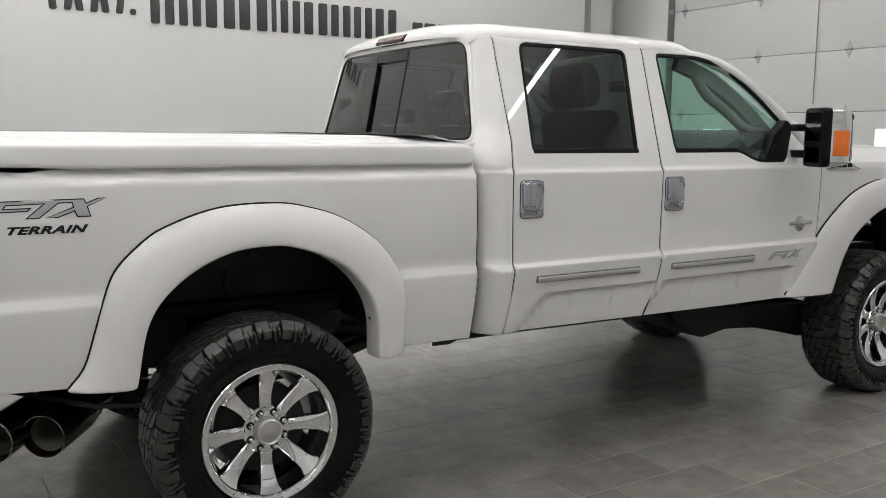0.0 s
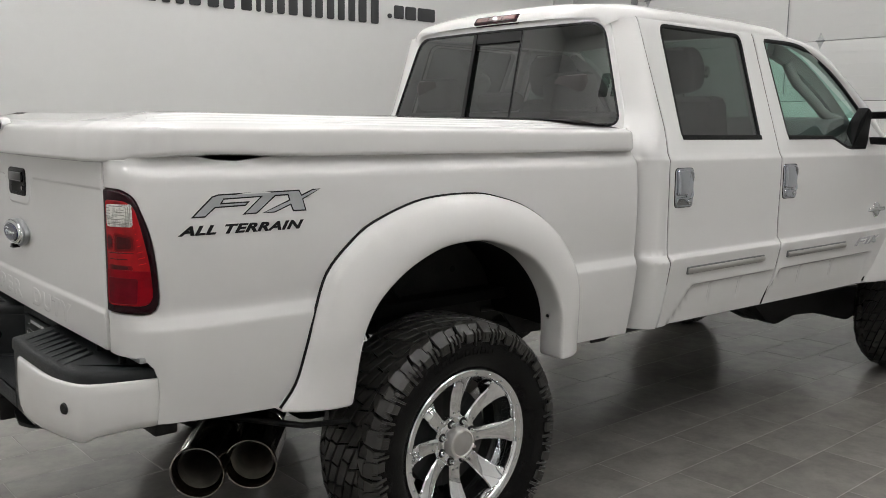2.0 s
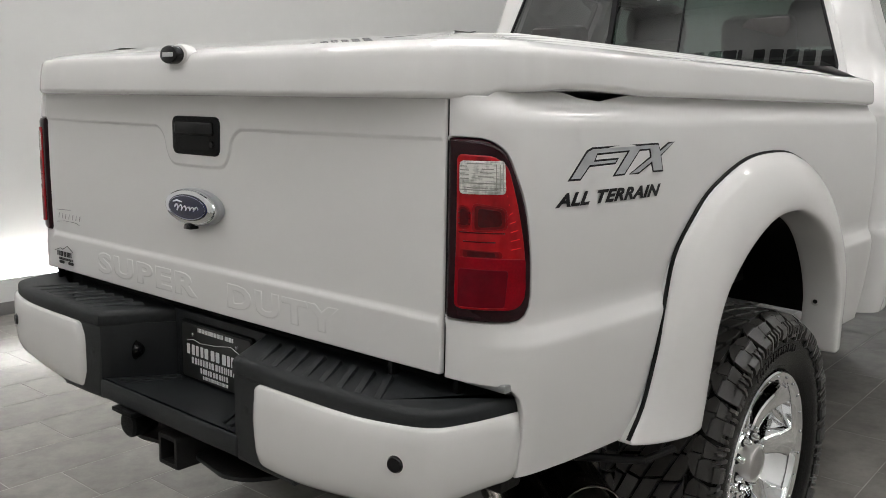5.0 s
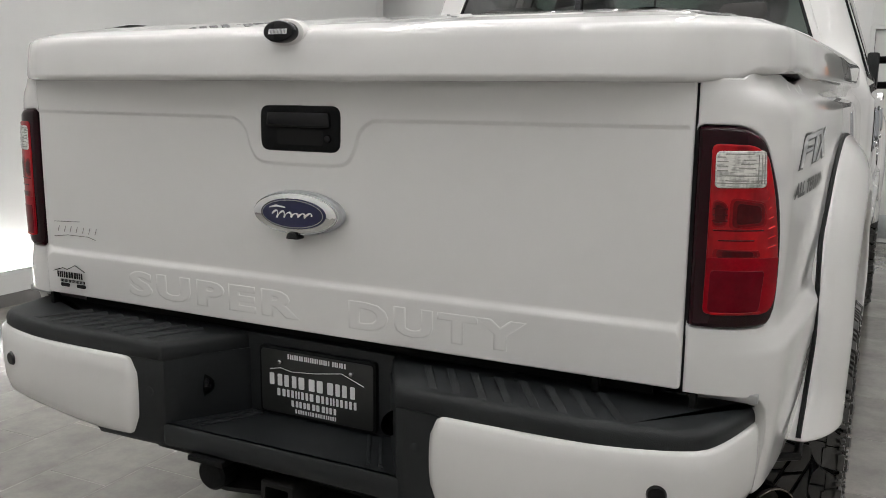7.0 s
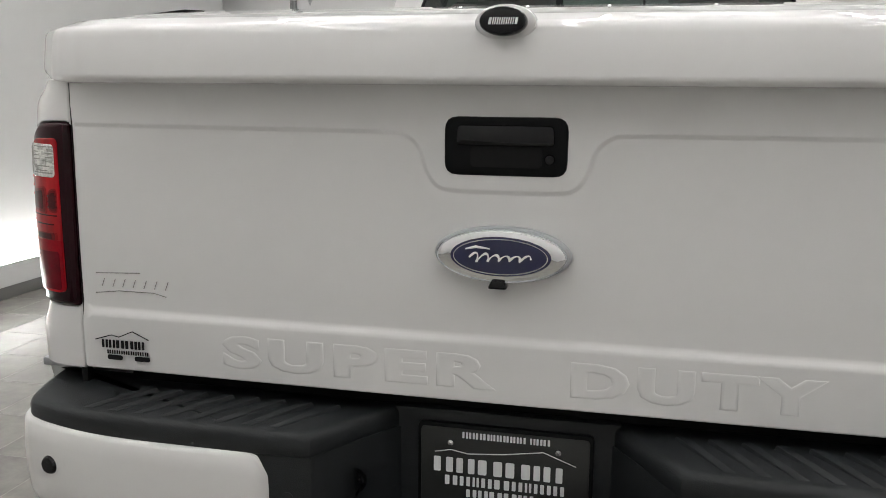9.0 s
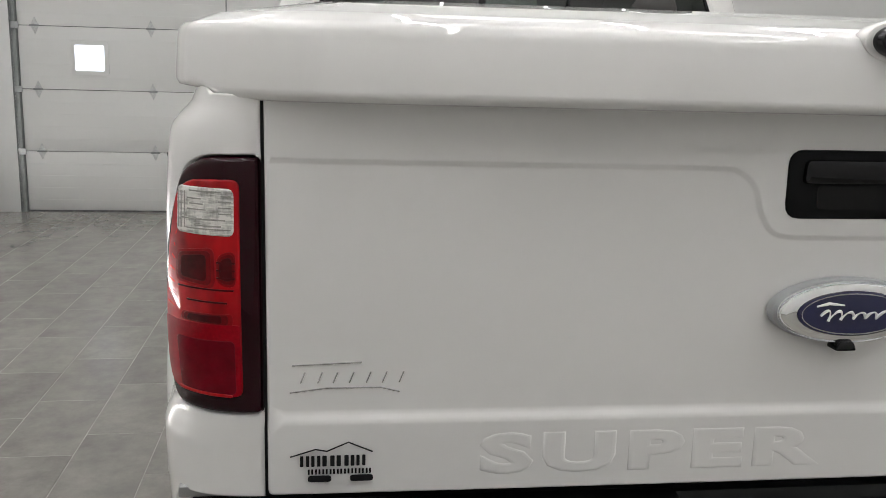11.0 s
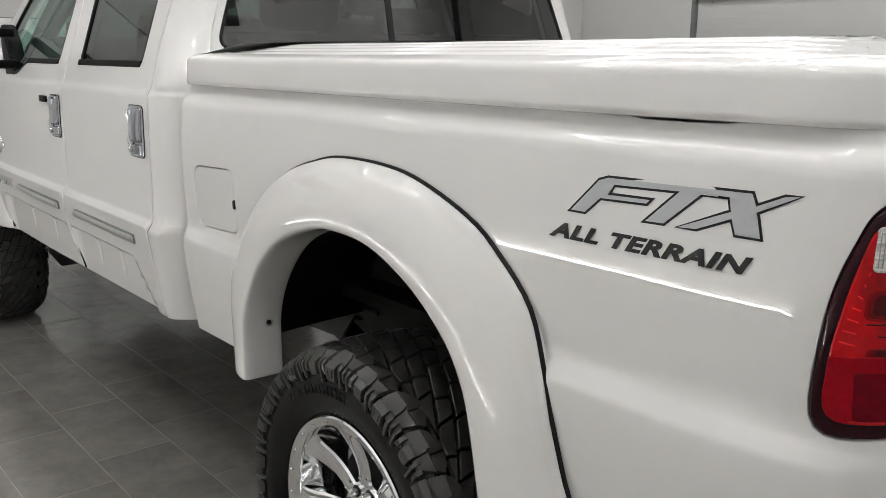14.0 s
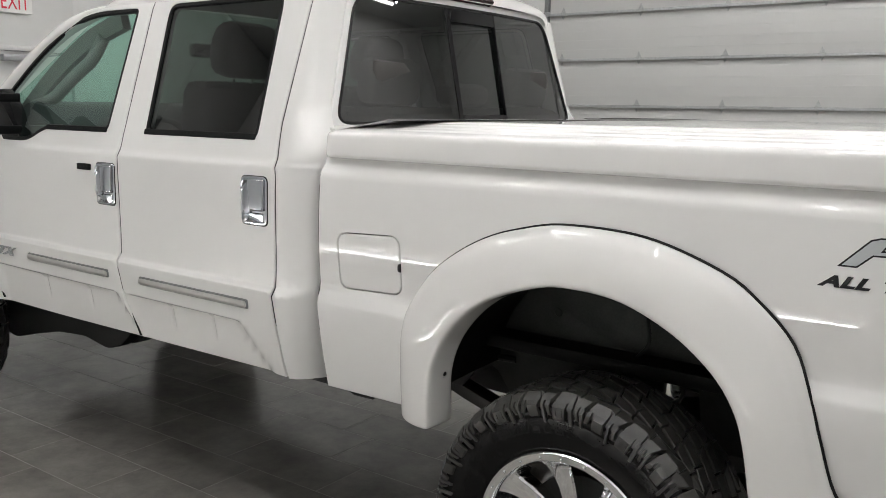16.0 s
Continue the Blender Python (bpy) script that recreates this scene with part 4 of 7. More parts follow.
part("front_bumper", slab(rounded([(4.55, -1.0), (4.88, -0.98), (5.02, -0.7), (5.02, 0.7), (4.88, 0.98), (4.55, 1.0), (4.55, 0.9), (4.80, 0.85), (4.80, -0.85), (4.55, -0.9)], 0.05), 0.66, 0.95, "z", 0.02), CHROME, truck, "chrome front bumper")

# bed floor and inner walls, hidden under the cover
part("bed_floor", box(-1.08, 0.93, -0.72, 0.72, 0.86, 0.90), LINER, truck, "black bed liner")
part("bed_front_wall", box(0.90, 0.935, -0.88, 0.88, 0.90, 1.44), LINER, truck)
for s in (1, -1):
    well = part("inner_fender", slab(rounded([(-1.06, 1.30), (-1.06, 0.66), (-0.225, 0.66), (-0.200, 0.86), (-0.105, 0.845), (-0.100, 0.66), (0.40, 0.66), (0.48, 0.765), (0.90, 0.765), (0.90, 1.30)], [0.04, 0.04, 0.01, 0.012, 0.008, 0.01, 0.03, 0.03, 0.03, 0.04]), s * 0.600, s * 0.622, "y", 0.004), WELL, truck, "grey-black inner wheel well")
    for hx, hz, hr in ((-0.20, 1.06, 0.012), (0.05, 1.075, 0.010), (0.12, 1.07, 0.010), (-0.36, 1.0, 0.014), (0.25, 0.98, 0.012)):
        part("panel_hole", moved(revolve([(0.0001, 0.0), (hr, 0.0), (hr * 1.2, -0.002)], 14, "y"), Matrix.Translation((hx, s * 0.6235, hz)) @ (Matrix.Identity(4) if s > 0 else Matrix.Rotation(math.pi, 4, "Z"))), GASKET, well)
    part("mount_bracket", slab(rounded([(0.44, 0.87), (0.52, 0.87), (0.66, 0.72), (0.84, 0.70), (0.84, 0.655), (0.62, 0.665)], 0.012), s * 0.600, s * 0.615, "y", 0.003), STEEL, well, "black slanted body mount bracket")
    part("mount_bar", tube([(0.40, s * 0.62, 0.80), (0.62, s * 0.64, 0.795), (0.90, s * 0.70, 0.80)], 0.012, 8), STEEL, well, "black cross bar")
    part("hanger_bracket", tube([(-0.150, s * 0.600, 0.87), (-0.152, s * 0.598, 0.80), (-0.135, s * 0.598, 0.76), (-0.110, s * 0.600, 0.73)], 0.006, 8), STEEL, well, "thin black hanger bracket")
    part("brake_hose", tube(spline([(-0.05, s * 0.640, 1.02), (-0.06, s * 0.645, 0.94), (-0.02, s * 0.66, 0.88), (0.02, s * 0.68, 0.78)], 12), 0.006, 8), GASKET, well, "black rubber hose")

part("bed_front_rail", loft([[(0.961, y, 1.40), (0.961, y, 1.513), (0.966, y, 1.519), (back_surf(y, 1.53)[0] + 0.002, y, 1.536), (back_surf(y, 1.53)[0] + 0.002, y, 1.40)] for y in np.linspace(-0.845, 0.845, 25)]), PAINT, truck)

# bed cover
def cover_plan(n=40):
    left = [(x, bed_y(max(x, -1.0), 1.39) - 0.004 - 3.2 * max(0, -0.98 - x) ** 2) for x in np.linspace(0.912, -1.07, n)]
    rear = [(-1.104, 0.846), (-1.140, 0.812), (-1.168, 0.765), (-1.186, 0.715), (-1.198, 0.58), (-1.207, 0.3), (-1.21, 0.0)]
    half = [(0.958, 0.0), (0.958, 0.5), (0.958, 0.86), (0.9565, 0.893), (0.951, 0.915), (0.941, 0.931), (0.928, 0.9395)] + left + rear
    return half + [(x, -y) for x, y in half[-2:0:-1]]


plan = resample(cover_plan(), 0.022)
if area(plan) < 0:
    plan = plan[::-1]


def cover_drop(x, y):
    # lower at the rear corner, then slightly lifted where it leaves a dark gap over the bed rail
    return -0.013 * (1 - bump01(x, -1.116, -1.082)) + (0.008 if y < 0 else 0.001) * bump01(x, -1.06, -0.93) * (1 - bump01(x, -0.82, -0.64))


levels = [(0.016, 1.437), (0.004, 1.4405), (0.0005, 1.447), (0.0, 1.452), (0.0015, 1.475), (0.0035, 1.500), (0.005, 1.5085), (0.008, 1.5145), (0.0125, 1.5185), (0.019, 1.5210), (0.030, 1.5235), (0.050, 1.5275), (0.057, 1.5285), (0.060, 1.5305), (0.063, 1.5330), (0.066, 1.5342), (0.088, 1.5365), (0.091, 1.5382), (0.094, 1.5408), (0.097, 1.5422), (0.122, 1.5445), (0.125, 1.5460), (0.128, 1.5482), (0.131, 1.5495), (0.17, 1.5515), (0.173, 1.5530), (0.176, 1.5550), (0.179, 1.5562), (0.26, 1.5585)]
rings = []
for d, z in levels:
    ring = inset(plan, d)
    plain = 1.5225 + 0.036 * min(1.0, max(0.0, (d - 0.02) / 0.24)) ** 0.9
    if d > 0.022:
        ring = [(x, y, plain + (z - plain) * bump01(x, -1.02, -0.85) * (1 - bump01(x, 0.50, 0.78))) for x, y in ring]
    else:
        ring = [(x, y, z) for x, y in ring]
    rings.append([(x + (0.008 + 0.006 * min(max((z - 1.447) / 0.07, 0.0), 1.0)) * bump01(-x, 1.0, 1.17), y, z + (cover_drop(x, y) if z < 1.46 else 0) + 0.004 * max(0, min(1, (0.2 - x))) * (d > 0.03)) for x, y, z in ring])
for k in (0.6, 0.3, 0.05):
    rings.append([(-0.12 + (x + 0.12) * k, y * k, 1.5675 - 0.009 * k * k + 0.002) for x, y, _ in rings[len(levels) - 1]])
cover = part("bed_cover", loft(rings), PAINT, truck, "white painted hard bed cover", angle=60)
part("cover_lock", moved(slab([(0.046 * math.cos(a), 0.027 * math.sin(a)) for a in np.linspace(0, 2 * math.pi, 33)[:-1]], 0, 0.030, "x", 0.004), Matrix.Translation((-1.196, -0.004, 1.515))), FLARE_PAINT, cover, "oval cover lock")
part("lock_face", moved(slab([(0.035 * math.cos(a), 0.021 * math.sin(a)) for a in np.linspace(0, 2 * math.pi, 33)[:-1]], 0, 0.030, "x", 0.004), Matrix.Translation((-1.216, -0.003, 1.516))), GLOSS_BLACK, cover, "black oval lock face with pale mark")
bmk, _ = bars([0.004, 0.005, 0.005, 0.005, 0.005, 0.005, 0.004], 0.010, 0.0016, 0.001, 0.2)
part("lock_mark", moved(bmk, Matrix(((0, 0, -1, -1.2164), (-1, 0, 0, 0.018), (0, 1, 0, 1.511), (0, 0, 0, 1)))), WHITE_INK, cover, "pale maker's mark")

# tailgate
SEAM = np.array(spline([(-0.80, 1.352), (-0.40, 1.351), (-0.20, 1.350), (-0.163, 1.345), (-0.140, 1.325), (-0.128, 1.290), (-0.110, 1.266), (-0.080, 1.259), (0.0, 1.258), (0.080, 1.259), (0.110, 1.266), (0.128, 1.290), (0.140, 1.325), (0.163, 1.345), (0.20, 1.350), (0.40, 1.351), (0.80, 1.352)], 220))


def seam_distance(y, z):
    """How far a point of the gate lies above (+) or below (-) the upper pressing line, which dips round the handle."""
    if abs(z - 1.30) > 0.10:
        return 0.05 if z > 1.30 else -0.05
    d = SEAM - (y, z)
    k = int(np.argmin((d * d).sum(1)))
    a, b = SEAM[max(k - 1, 0)], SEAM[min(k + 1, len(SEAM) - 1)]
    t = (b - a) / np.linalg.norm(b - a)
    return float(t[0] * (z - SEAM[k][1]) - t[1] * (y - SEAM[k][0]))


def gate_surf(y, z):
    up = bump01(seam_distance(y, z), -0.004, 0.004)
    ridge = math.exp(-((seam_distance(y, z) + 0.012) / 0.004) ** 2)
    low = 1 - bump01(z, 1.008, 1.024)
    bow = 0.006 * (1 - (y / 0.8) ** 2)
    return (-1.135 - bow - 0.0035 * up - 0.0008 * ridge - 0.007 * low - 0.002 * math.sin(math.pi * (z - 1.0) / 0.4), y, z)


exg = []
for k in range(0, len(SEAM), 1):
    a, b = SEAM[max(k - 1, 0)], SEAM[min(k + 1, len(SEAM) - 1)]
    t = (b - a) / np.linalg.norm(b - a)
    exg += [(SEAM[k][0] - t[1] * d, SEAM[k][1] + t[0] * d) for d in (-0.020, -0.012, -0.005, -0.002, 0.002, 0.005)]
exg += [(y, z) for y in np.arange(-0.765, 0.77, 0.02) for z in (1.000, 1.006, 1.010, 1.014, 1.018, 1.022, 1.026, 1.032)]
gate = part("tailgate", sheet(rect(-0.777, 0.908, 0.777, 1.432, 0.008), gate_surf, (-1, 0, 0), step=0.04, r=0.004, depth=0.03, extra=exg, edge=0.04, skip=((0.995, 1.036),), avoid=(SEAM, 0.03)), PAINT, truck)
part("tailgate_handle", slab(rect(-0.098, 1.284, 0.098, 1.377, 0.022, 4), -1.132, -1.149, "x", 0.005), PLASTIC, gate, "black tailgate handle")
part("handle_recess", slab(rect(-0.058, 1.298, 0.055, 1.330, 0.008), -1.140, -1.1495, "x", 0.0), GASKET, gate, "dark finger recess")
part("paddle", slab(rounded([(-0.078, 1.332), (0.078, 1.332), (0.076, 1.364), (-0.076, 1.364)], 0.008), -1.145, -1.156, "x", 0.004), GLOSS_BLACK, gate, "glossy black pull paddle")
part("gate_lock", moved(revolve([(0.0001, -0.003), (0.007, -0.003), (0.009, 0.002)], 14, "x"), Matrix.Translation((-1.150, -0.070, 1.312))), GLOSS_BLACK, gate, "round lock")


def oval(a, b, n=40):
    return [(a * math.cos(t), b * math.sin(t)) for t in np.linspace(0, 2 * math.pi, n + 1)[:-1]]


part("badge_bezel", moved(slab(oval(0.110, 0.046), 0, -0.018, "x", 0.006), Matrix.Translation((-1.143, 0, 1.161))), SILVER, gate, "grey oval badge seat")
part("badge_ring", moved(slab(oval(0.104, 0.0425), 0, -0.016, "x", 0.010), Matrix.Translation((-1.158, 0, 1.161))), CHROME, gate, "chrome oval badge ring")
part("badge_plate", moved(slab(oval(0.080, 0.0315), 0, -0.004, "x", 0.002), Matrix.Translation((-1.1725, 0, 1.161))), BADGE_BLUE, gate, "dark blue oval badge plate")
part("badge_line", join(moved(slab(oval(0.075, 0.0285), 0, -0.001, "x"), Matrix.Translation((-1.1763, 0, 1.161)))), DULL_CHROME, gate)
part("badge_field", join(moved(slab(oval(0.0735, 0.027), 0, -0.001, "x"), Matrix.Translation((-1.1768, 0, 1.161)))), BADGE_BLUE, gate)
wave_ = []
for k in range(91):
    lift = 0.0058 * math.sin(k / 90 * 11 * math.pi) * (1.0 + 0.3 * math.cos(k / 90 * 5.0))
    wave_.append((0.046 - 0.092 * k / 90 - 0.5 * lift + 0.0025 * math.cos(k / 90 * 11 * math.pi), lift - 0.002))
script = join(tube([(-1.1785, y, 1.161 + z) for y, z in wave_], [0.0016 + 0.0006 * math.sin(k * 0.7) for k in range(91)], 6), tube([(-1.1785, y, 1.161 + z) for y, z in ((0.055, 0.011), (0.038, 0.0150), (0.016, 0.0125))], [0.0012, 0.0024, 0.0012], 6))
part("badge_script", script, WHITE_INK, gate, "white script-like ribbon")
part("camera_pod", moved(slab(rounded([(-0.016, 0), (0.016, 0), (0.010, 0.014), (-0.010, 0.014)], 0.005), 0, -0.026, "x", 0.003), Matrix.Translation((-1.150, 0.004, 1.108))), GLOSS_BLACK, gate, "small reversing camera")
for word, a, b in (("SUPER", 0.497, 0.005), ("DUTY", -0.113, -0.500)):
    tx, ln = lettering(word, 0.051, 0.0002, 0.0, 1.22, grow=0.0012, soft=0.0034)
    for v in tx.verts:
        y, z = a + (b - a) * v.co.x / ln, 0.936 + v.co.y
        v.co = Vector((gate_surf(y, z)[0] + 0.0004 - 0.38 * v.co.z, y, z))
    bmesh.ops.recalc_face_normals(tx, faces=tx.faces)
    for piece in islands(tx):
        part("embossed_letter", piece, PAINT, gate, "raised letter pressed into the tailgate", angle=60)
# small stickers: plain marks
marks = [((0.745, 1.087), (0.655, 1.091)), ((0.748, 1.050), (0.70, 1.056), (0.63, 1.056), (0.605, 1.050))]
marks += [((y, 1.078), (y + 0.006, 1.063)) for y in (0.728, 0.706, 0.686, 0.665, 0.643, 0.622, 0.600)]
for pts in marks:
    part("maker_mark", tube([(gate_surf(y, z)[0] - 0.0008, y, z) for y, z in pts], 0.0010, 5), DULL_CHROME, gate, "thin chrome maker's mark")
for dz, h, ws_ in ((0.951, 0.015, [0.012, 0.012, 0.016, 0.016, 0.005, 0.012]), (0.940, 0.007, [0.007] * 9), (0.929, 0.009, [0.086])):
    mk, ln = bars(ws_, h, 0.0025, 0.0008)
    for piece in islands(moved(mk, Matrix(((0, 0, -1, -1.1468), (-1, 0, 0, 0.735 if h > 0.01 else 0.725), (0, 1, 0, dz), (0, 0, 0, 1))))):
        part("sticker_mark", piece, INK, gate, "black sticker mark")
part("sticker_roof", tube([(-1.1472, y, z) for y, z in ((0.748, 0.965), (0.715, 0.975), (0.700, 0.972), (0.672, 0.984), (0.640, 0.970))], 0.001, 5), INK, gate, "thin black ridge line")

# tail lamps
for s in (1, -1):
    f = bed_surf(s)

    def proud(d, f=f, s=s):
        def g(u, z):
            c = Vector(f(u, z))
            n = (Vector(f(u + 1e-3, z)) - Vector(f(u - 1e-3, z))).cross(Vector((0, 0, 1)))
            n = n.normalized() * (1 if n.dot(Vector((-0.7, s, 0))) > 0 else -1)
            return c + n * d
        return g
    lo = (-1, s, 0)
    lamp = part("tail_lamp", sheet(inset(resample(LAMP, 0.012), 0.0015), proud(0.006), lo, step=0.02, r=0.010, depth=0.03, edge=0.012), LENS_DARK, truck, "red tail lamp with clear reversing lens")
    red = rounded([(-1.2130, 1.046), (-1.057, 1.043), (-1.066, 1.15), (-1.085, 1.24), (-1.1060, 1.310), (-1.1360, 1.326), (-1.2130, 1.328)], [0.012, 0.040, 0.03, 0.03, 0.03, 0.02, 0.012])
    part("red_lens", sheet(red, proud(0.0085), lo, step=0.015, r=0.003, depth=0.004, edge=0.012), LENS_RED, lamp)
    part("reversing_lens", sheet(rounded([(-1.2070, 1.256), (-1.1100, 1.257), (-1.1120, 1.318), (-1.2070, 1.317)], 0.010), proud(0.0100), lo, step=0.01, r=0.003, depth=0.004, edge=0.01), LENS_CLEAR, lamp, "clear ribbed reversing lens")
    part("deep_lens", sheet(rounded([(-1.2120, 1.047), (-1.058, 1.044), (-1.066, 1.140), (-1.2120, 1.143)], [0.012, 0.040, 0.004, 0.004]), proud(0.0093), lo, step=0.015, r=0.0006, depth=0.002, edge=0.012), LENS_DEEP, lamp, "deep red lower lens")
    part("lower_reflector", sheet(rounded([(-1.2050, 1.050), (-1.1040, 1.050), (-1.1010, 1.120), (-1.2050, 1.122)], 0.008), proud(0.0100), lo, step=0.02, r=0.0012, depth=0.003, edge=0.012), LENS_DIM, lamp, "deep red reflector")
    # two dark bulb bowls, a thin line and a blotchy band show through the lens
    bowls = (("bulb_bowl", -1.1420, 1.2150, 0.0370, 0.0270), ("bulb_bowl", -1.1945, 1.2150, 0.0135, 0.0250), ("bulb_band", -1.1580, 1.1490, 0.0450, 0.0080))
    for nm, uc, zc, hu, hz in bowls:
        # nested reds, darker inwards, put the soft shade of bowls and band into colour
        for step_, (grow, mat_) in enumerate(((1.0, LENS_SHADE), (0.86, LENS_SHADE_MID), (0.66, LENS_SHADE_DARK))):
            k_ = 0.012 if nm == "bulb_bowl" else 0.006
            part(nm, sheet(rounded([(uc - hu * grow, zc - hz * grow), (uc + hu * grow, zc - hz * grow * 0.8), (uc + hu * grow * 0.9, zc + hz * grow * 0.7), (uc - hu * grow, zc + hz * grow)], k_ * grow), proud(0.0089 + 0.0003 * step_), lo, step=0.012, r=0.0004, depth=0.0008, edge=0.008), mat_, lamp, "flat red patch that paints the shade of a lamp bowl")
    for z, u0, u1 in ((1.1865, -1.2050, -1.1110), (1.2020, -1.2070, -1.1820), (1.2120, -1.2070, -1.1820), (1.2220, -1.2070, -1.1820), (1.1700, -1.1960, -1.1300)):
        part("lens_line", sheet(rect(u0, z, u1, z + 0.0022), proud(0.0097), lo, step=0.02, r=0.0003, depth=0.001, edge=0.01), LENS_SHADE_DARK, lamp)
    # flutes of the reversing lens
    for z, u0, u1 in ((1.2640, -1.2030, -1.1300), (1.2680, -1.1900, -1.1480), (1.2760, -1.1960, -1.1250), (1.2840, -1.2040, -1.1860), (1.2915, -1.2040, -1.1860), (1.2990, -1.2040, -1.1860), (1.3060, -1.2040, -1.1900), (1.2880, -1.1680, -1.1360), (1.2950, -1.1640, -1.1400), (1.3015, -1.1600, -1.1360), (1.3110, -1.1900, -1.1400)):
        part("lens_flute", sheet(rect(u0, z, u1, z + 0.0019), proud(0.0106), lo, step=0.02, r=0.0003, depth=0.001, edge=0.01), FLUTE, lamp)
    for u in (-1.1310, -1.1240, -1.1180):
        part("lens_flute", sheet(rect(u, 1.264, u + 0.0016, 1.311), proud(0.0106), lo, step=0.02, r=0.0003, depth=0.001, edge=0.01), FLUTE, lamp)
    part("reflector_rim", sheet(rounded([(-1.1990, 1.046), (-1.0980, 1.046), (-1.0980, 1.050), (-1.1990, 1.050)], 0.0015), proud(0.0106), lo, step=0.02, r=0.001, depth=0.002, edge=0.01), LENS_RED, lamp)
    for k in range(9):
        z = 1.160 + 0.016 * k
        o = 0.075 * max(0.0, (z - 1.15) / 0.15) ** 1.4
        part("lens_rib", sheet(rounded([(-1.0980 - 0.2 * o, z - 0.004), (-1.075 - 0.75 * o, z), (-1.075 - 0.75 * o, z + 0.0024), (-1.0980 - 0.2 * o, z - 0.0016)], 0.001), proud(0.0092), lo, step=0.01, r=0.001, depth=0.002, edge=0.01), LENS_BRIGHT, lamp)


# rear bumper: step pads, painted end covers, a recess for the plate
PADS = {}
REAR_EDGE = [(0.288, -1.262), (0.40, -1.267), (0.60, -1.266), (0.72, -1.258), (0.80, -1.241), (0.836, -1.221), (0.855, -1.188), (0.874, -1.13), (0.894, -1.042)]
for s in (1, -1):
    edge = spline(REAR_EDGE, 30)
    ys, xs = [e[0] for e in edge], [e[1] for e in edge]
    # the pad: a top plate with a band over the painted cover; its inner end slants to the plate panel
    ring0 = [(x, s * y) for y, x in edge] + [(-1.036, s * 0.895), (-1.045, s * 0.60), (-1.075, s * 0.172)]
    ring0 = resample(ring0, 0.05)
    if area(ring0) < 0:
        ring0 = ring0[::-1]
    PADS[s] = part("step_pad", loft([[(x, y, z) for x, y in inset(ring0, d)] for d, z in ((0.004, 0.830), (0.0, 0.834), (0.0, 0.857), (0.0018, 0.8635), (0.006, 0.8685), (0.013, 0.871), (0.022, 0.8715))]), PAD, truck, "black ribbed bumper step pad", angle=50)
    for k in range(8):
        y = 0.335 + 0.050 * k
        xr = float(np.interp(y, ys, xs))
        # each rib slants inwards to the front and fades out towards the rear edge
        low = [(xr + 0.022, y + 0.010), (xr + 0.022, y + 0.032), (-1.135, y - 0.033), (-1.135, y - 0.055)]
        rib = loft([[(x, s * v, 0.8705) for x, v in low], [(x + (0.002 if q < 2 else -0.004), s * (v + (0.003 if q in (0, 3) else -0.003)), 0.8722 if q < 2 else 0.8795) for q, (x, v) in enumerate(low)]])
        bmesh.ops.recalc_face_normals(rib, faces=rib.faces)
        part("tread_rib", rib, PAD, PADS[s])
    # black moulding that carries the cover and lines the recess
    core = [(x + 0.0045, y) for y, x in edge if y < 0.52] + [(-1.12, 0.52), (-1.06, 0.172), (-1.085, 0.174)]
    core = resample([(x, s * y) for x, y in core], 0.04)
    if area(core) < 0:
        core = core[::-1]
    ch = part("bumper_cheek", loft([[(x, y, z) for x, y in inset(core, d)] for d, z in ((0.020, 0.632), (0.006, 0.636), (0.0, 0.648), (0.0, 0.836))]), PAD, truck, "black bumper cheek beside the plate recess", angle=50)
    part("cheek_bolt", moved(revolve([(0.0001, -0.003), (0.010, -0.002), (0.013, 0.002)], 16, "x"), Matrix.Translation((-1.2585, s * 0.330, 0.758))), PAD, ch)
    turn = Matrix.Translation((-1.185, s * 0.2385, 0.765)) @ Matrix.Rotation(s * 0.548, 4, "Z")
    part("plate_lamp", moved(revolve([(0.0001, -s * 0.020), (0.010, -s * 0.018), (0.019, -s * 0.009), (0.022, -s * 0.002), (0.026, 0.0)], 18, "y"), turn), GLOSS_BLACK, ch, "round black plate lamp")
    # painted cover: it bulges a little, its inner top corner is rounded and its foot rises to the side
    e2 = spline([(0.362, -1.264), (0.375, -1.270), (0.46, -1.2735), (0.60, -1.272), (0.72, -1.264), (0.80, -1.248), (0.841, -1.227), (0.861, -1.192), (0.880, -1.13), (0.899, -1.066), (0.899, -1.048)], 40)
    cols = []
    for k, (y, x) in enumerate(e2):
        d = max(0.0, min(0.034, y - 0.362))
        top = 0.8325 - 0.034 + math.sqrt(max(0.0, 0.034 ** 2 - (0.034 - d) ** 2)) + 0.009 * bump01(y, 0.6, 0.88)
        d = max(0.0, min(0.03, y - 0.362))
        foot = 0.642 + 0.03 - math.sqrt(max(0.0, 0.03 ** 2 - (0.03 - d) ** 2)) + 0.026 * bump01(y, 0.45, 0.80) + 0.034 * bump01(y, 0.80, 0.90)
        a, b = e2[max(k - 1, 0)], e2[min(k + 1, len(e2) - 1)]
        n = Vector((-(b[0] - a[0]), (b[1] - a[1]))).normalized()      # outwards, in (x, y)
        end = min(1.0, k / 2.0, (len(e2) - 1 - k) / 1.5)
        col = []
        for t, o in ((0.0, -0.016), (0.0, -0.004), (0.012, 0.0), (0.04, 0.003), (0.2, 0.0050), (0.4, 0.0058), (0.6, 0.0050), (0.80, 0.002), (0.92, -0.004), (0.975, -0.012), (1.0, -0.030)):
            o = o - (1 - end) * 0.004
            col.append((x + n.x * o, s * (y + n.y * o), top + (foot - top) * t))
        cols.append(col)
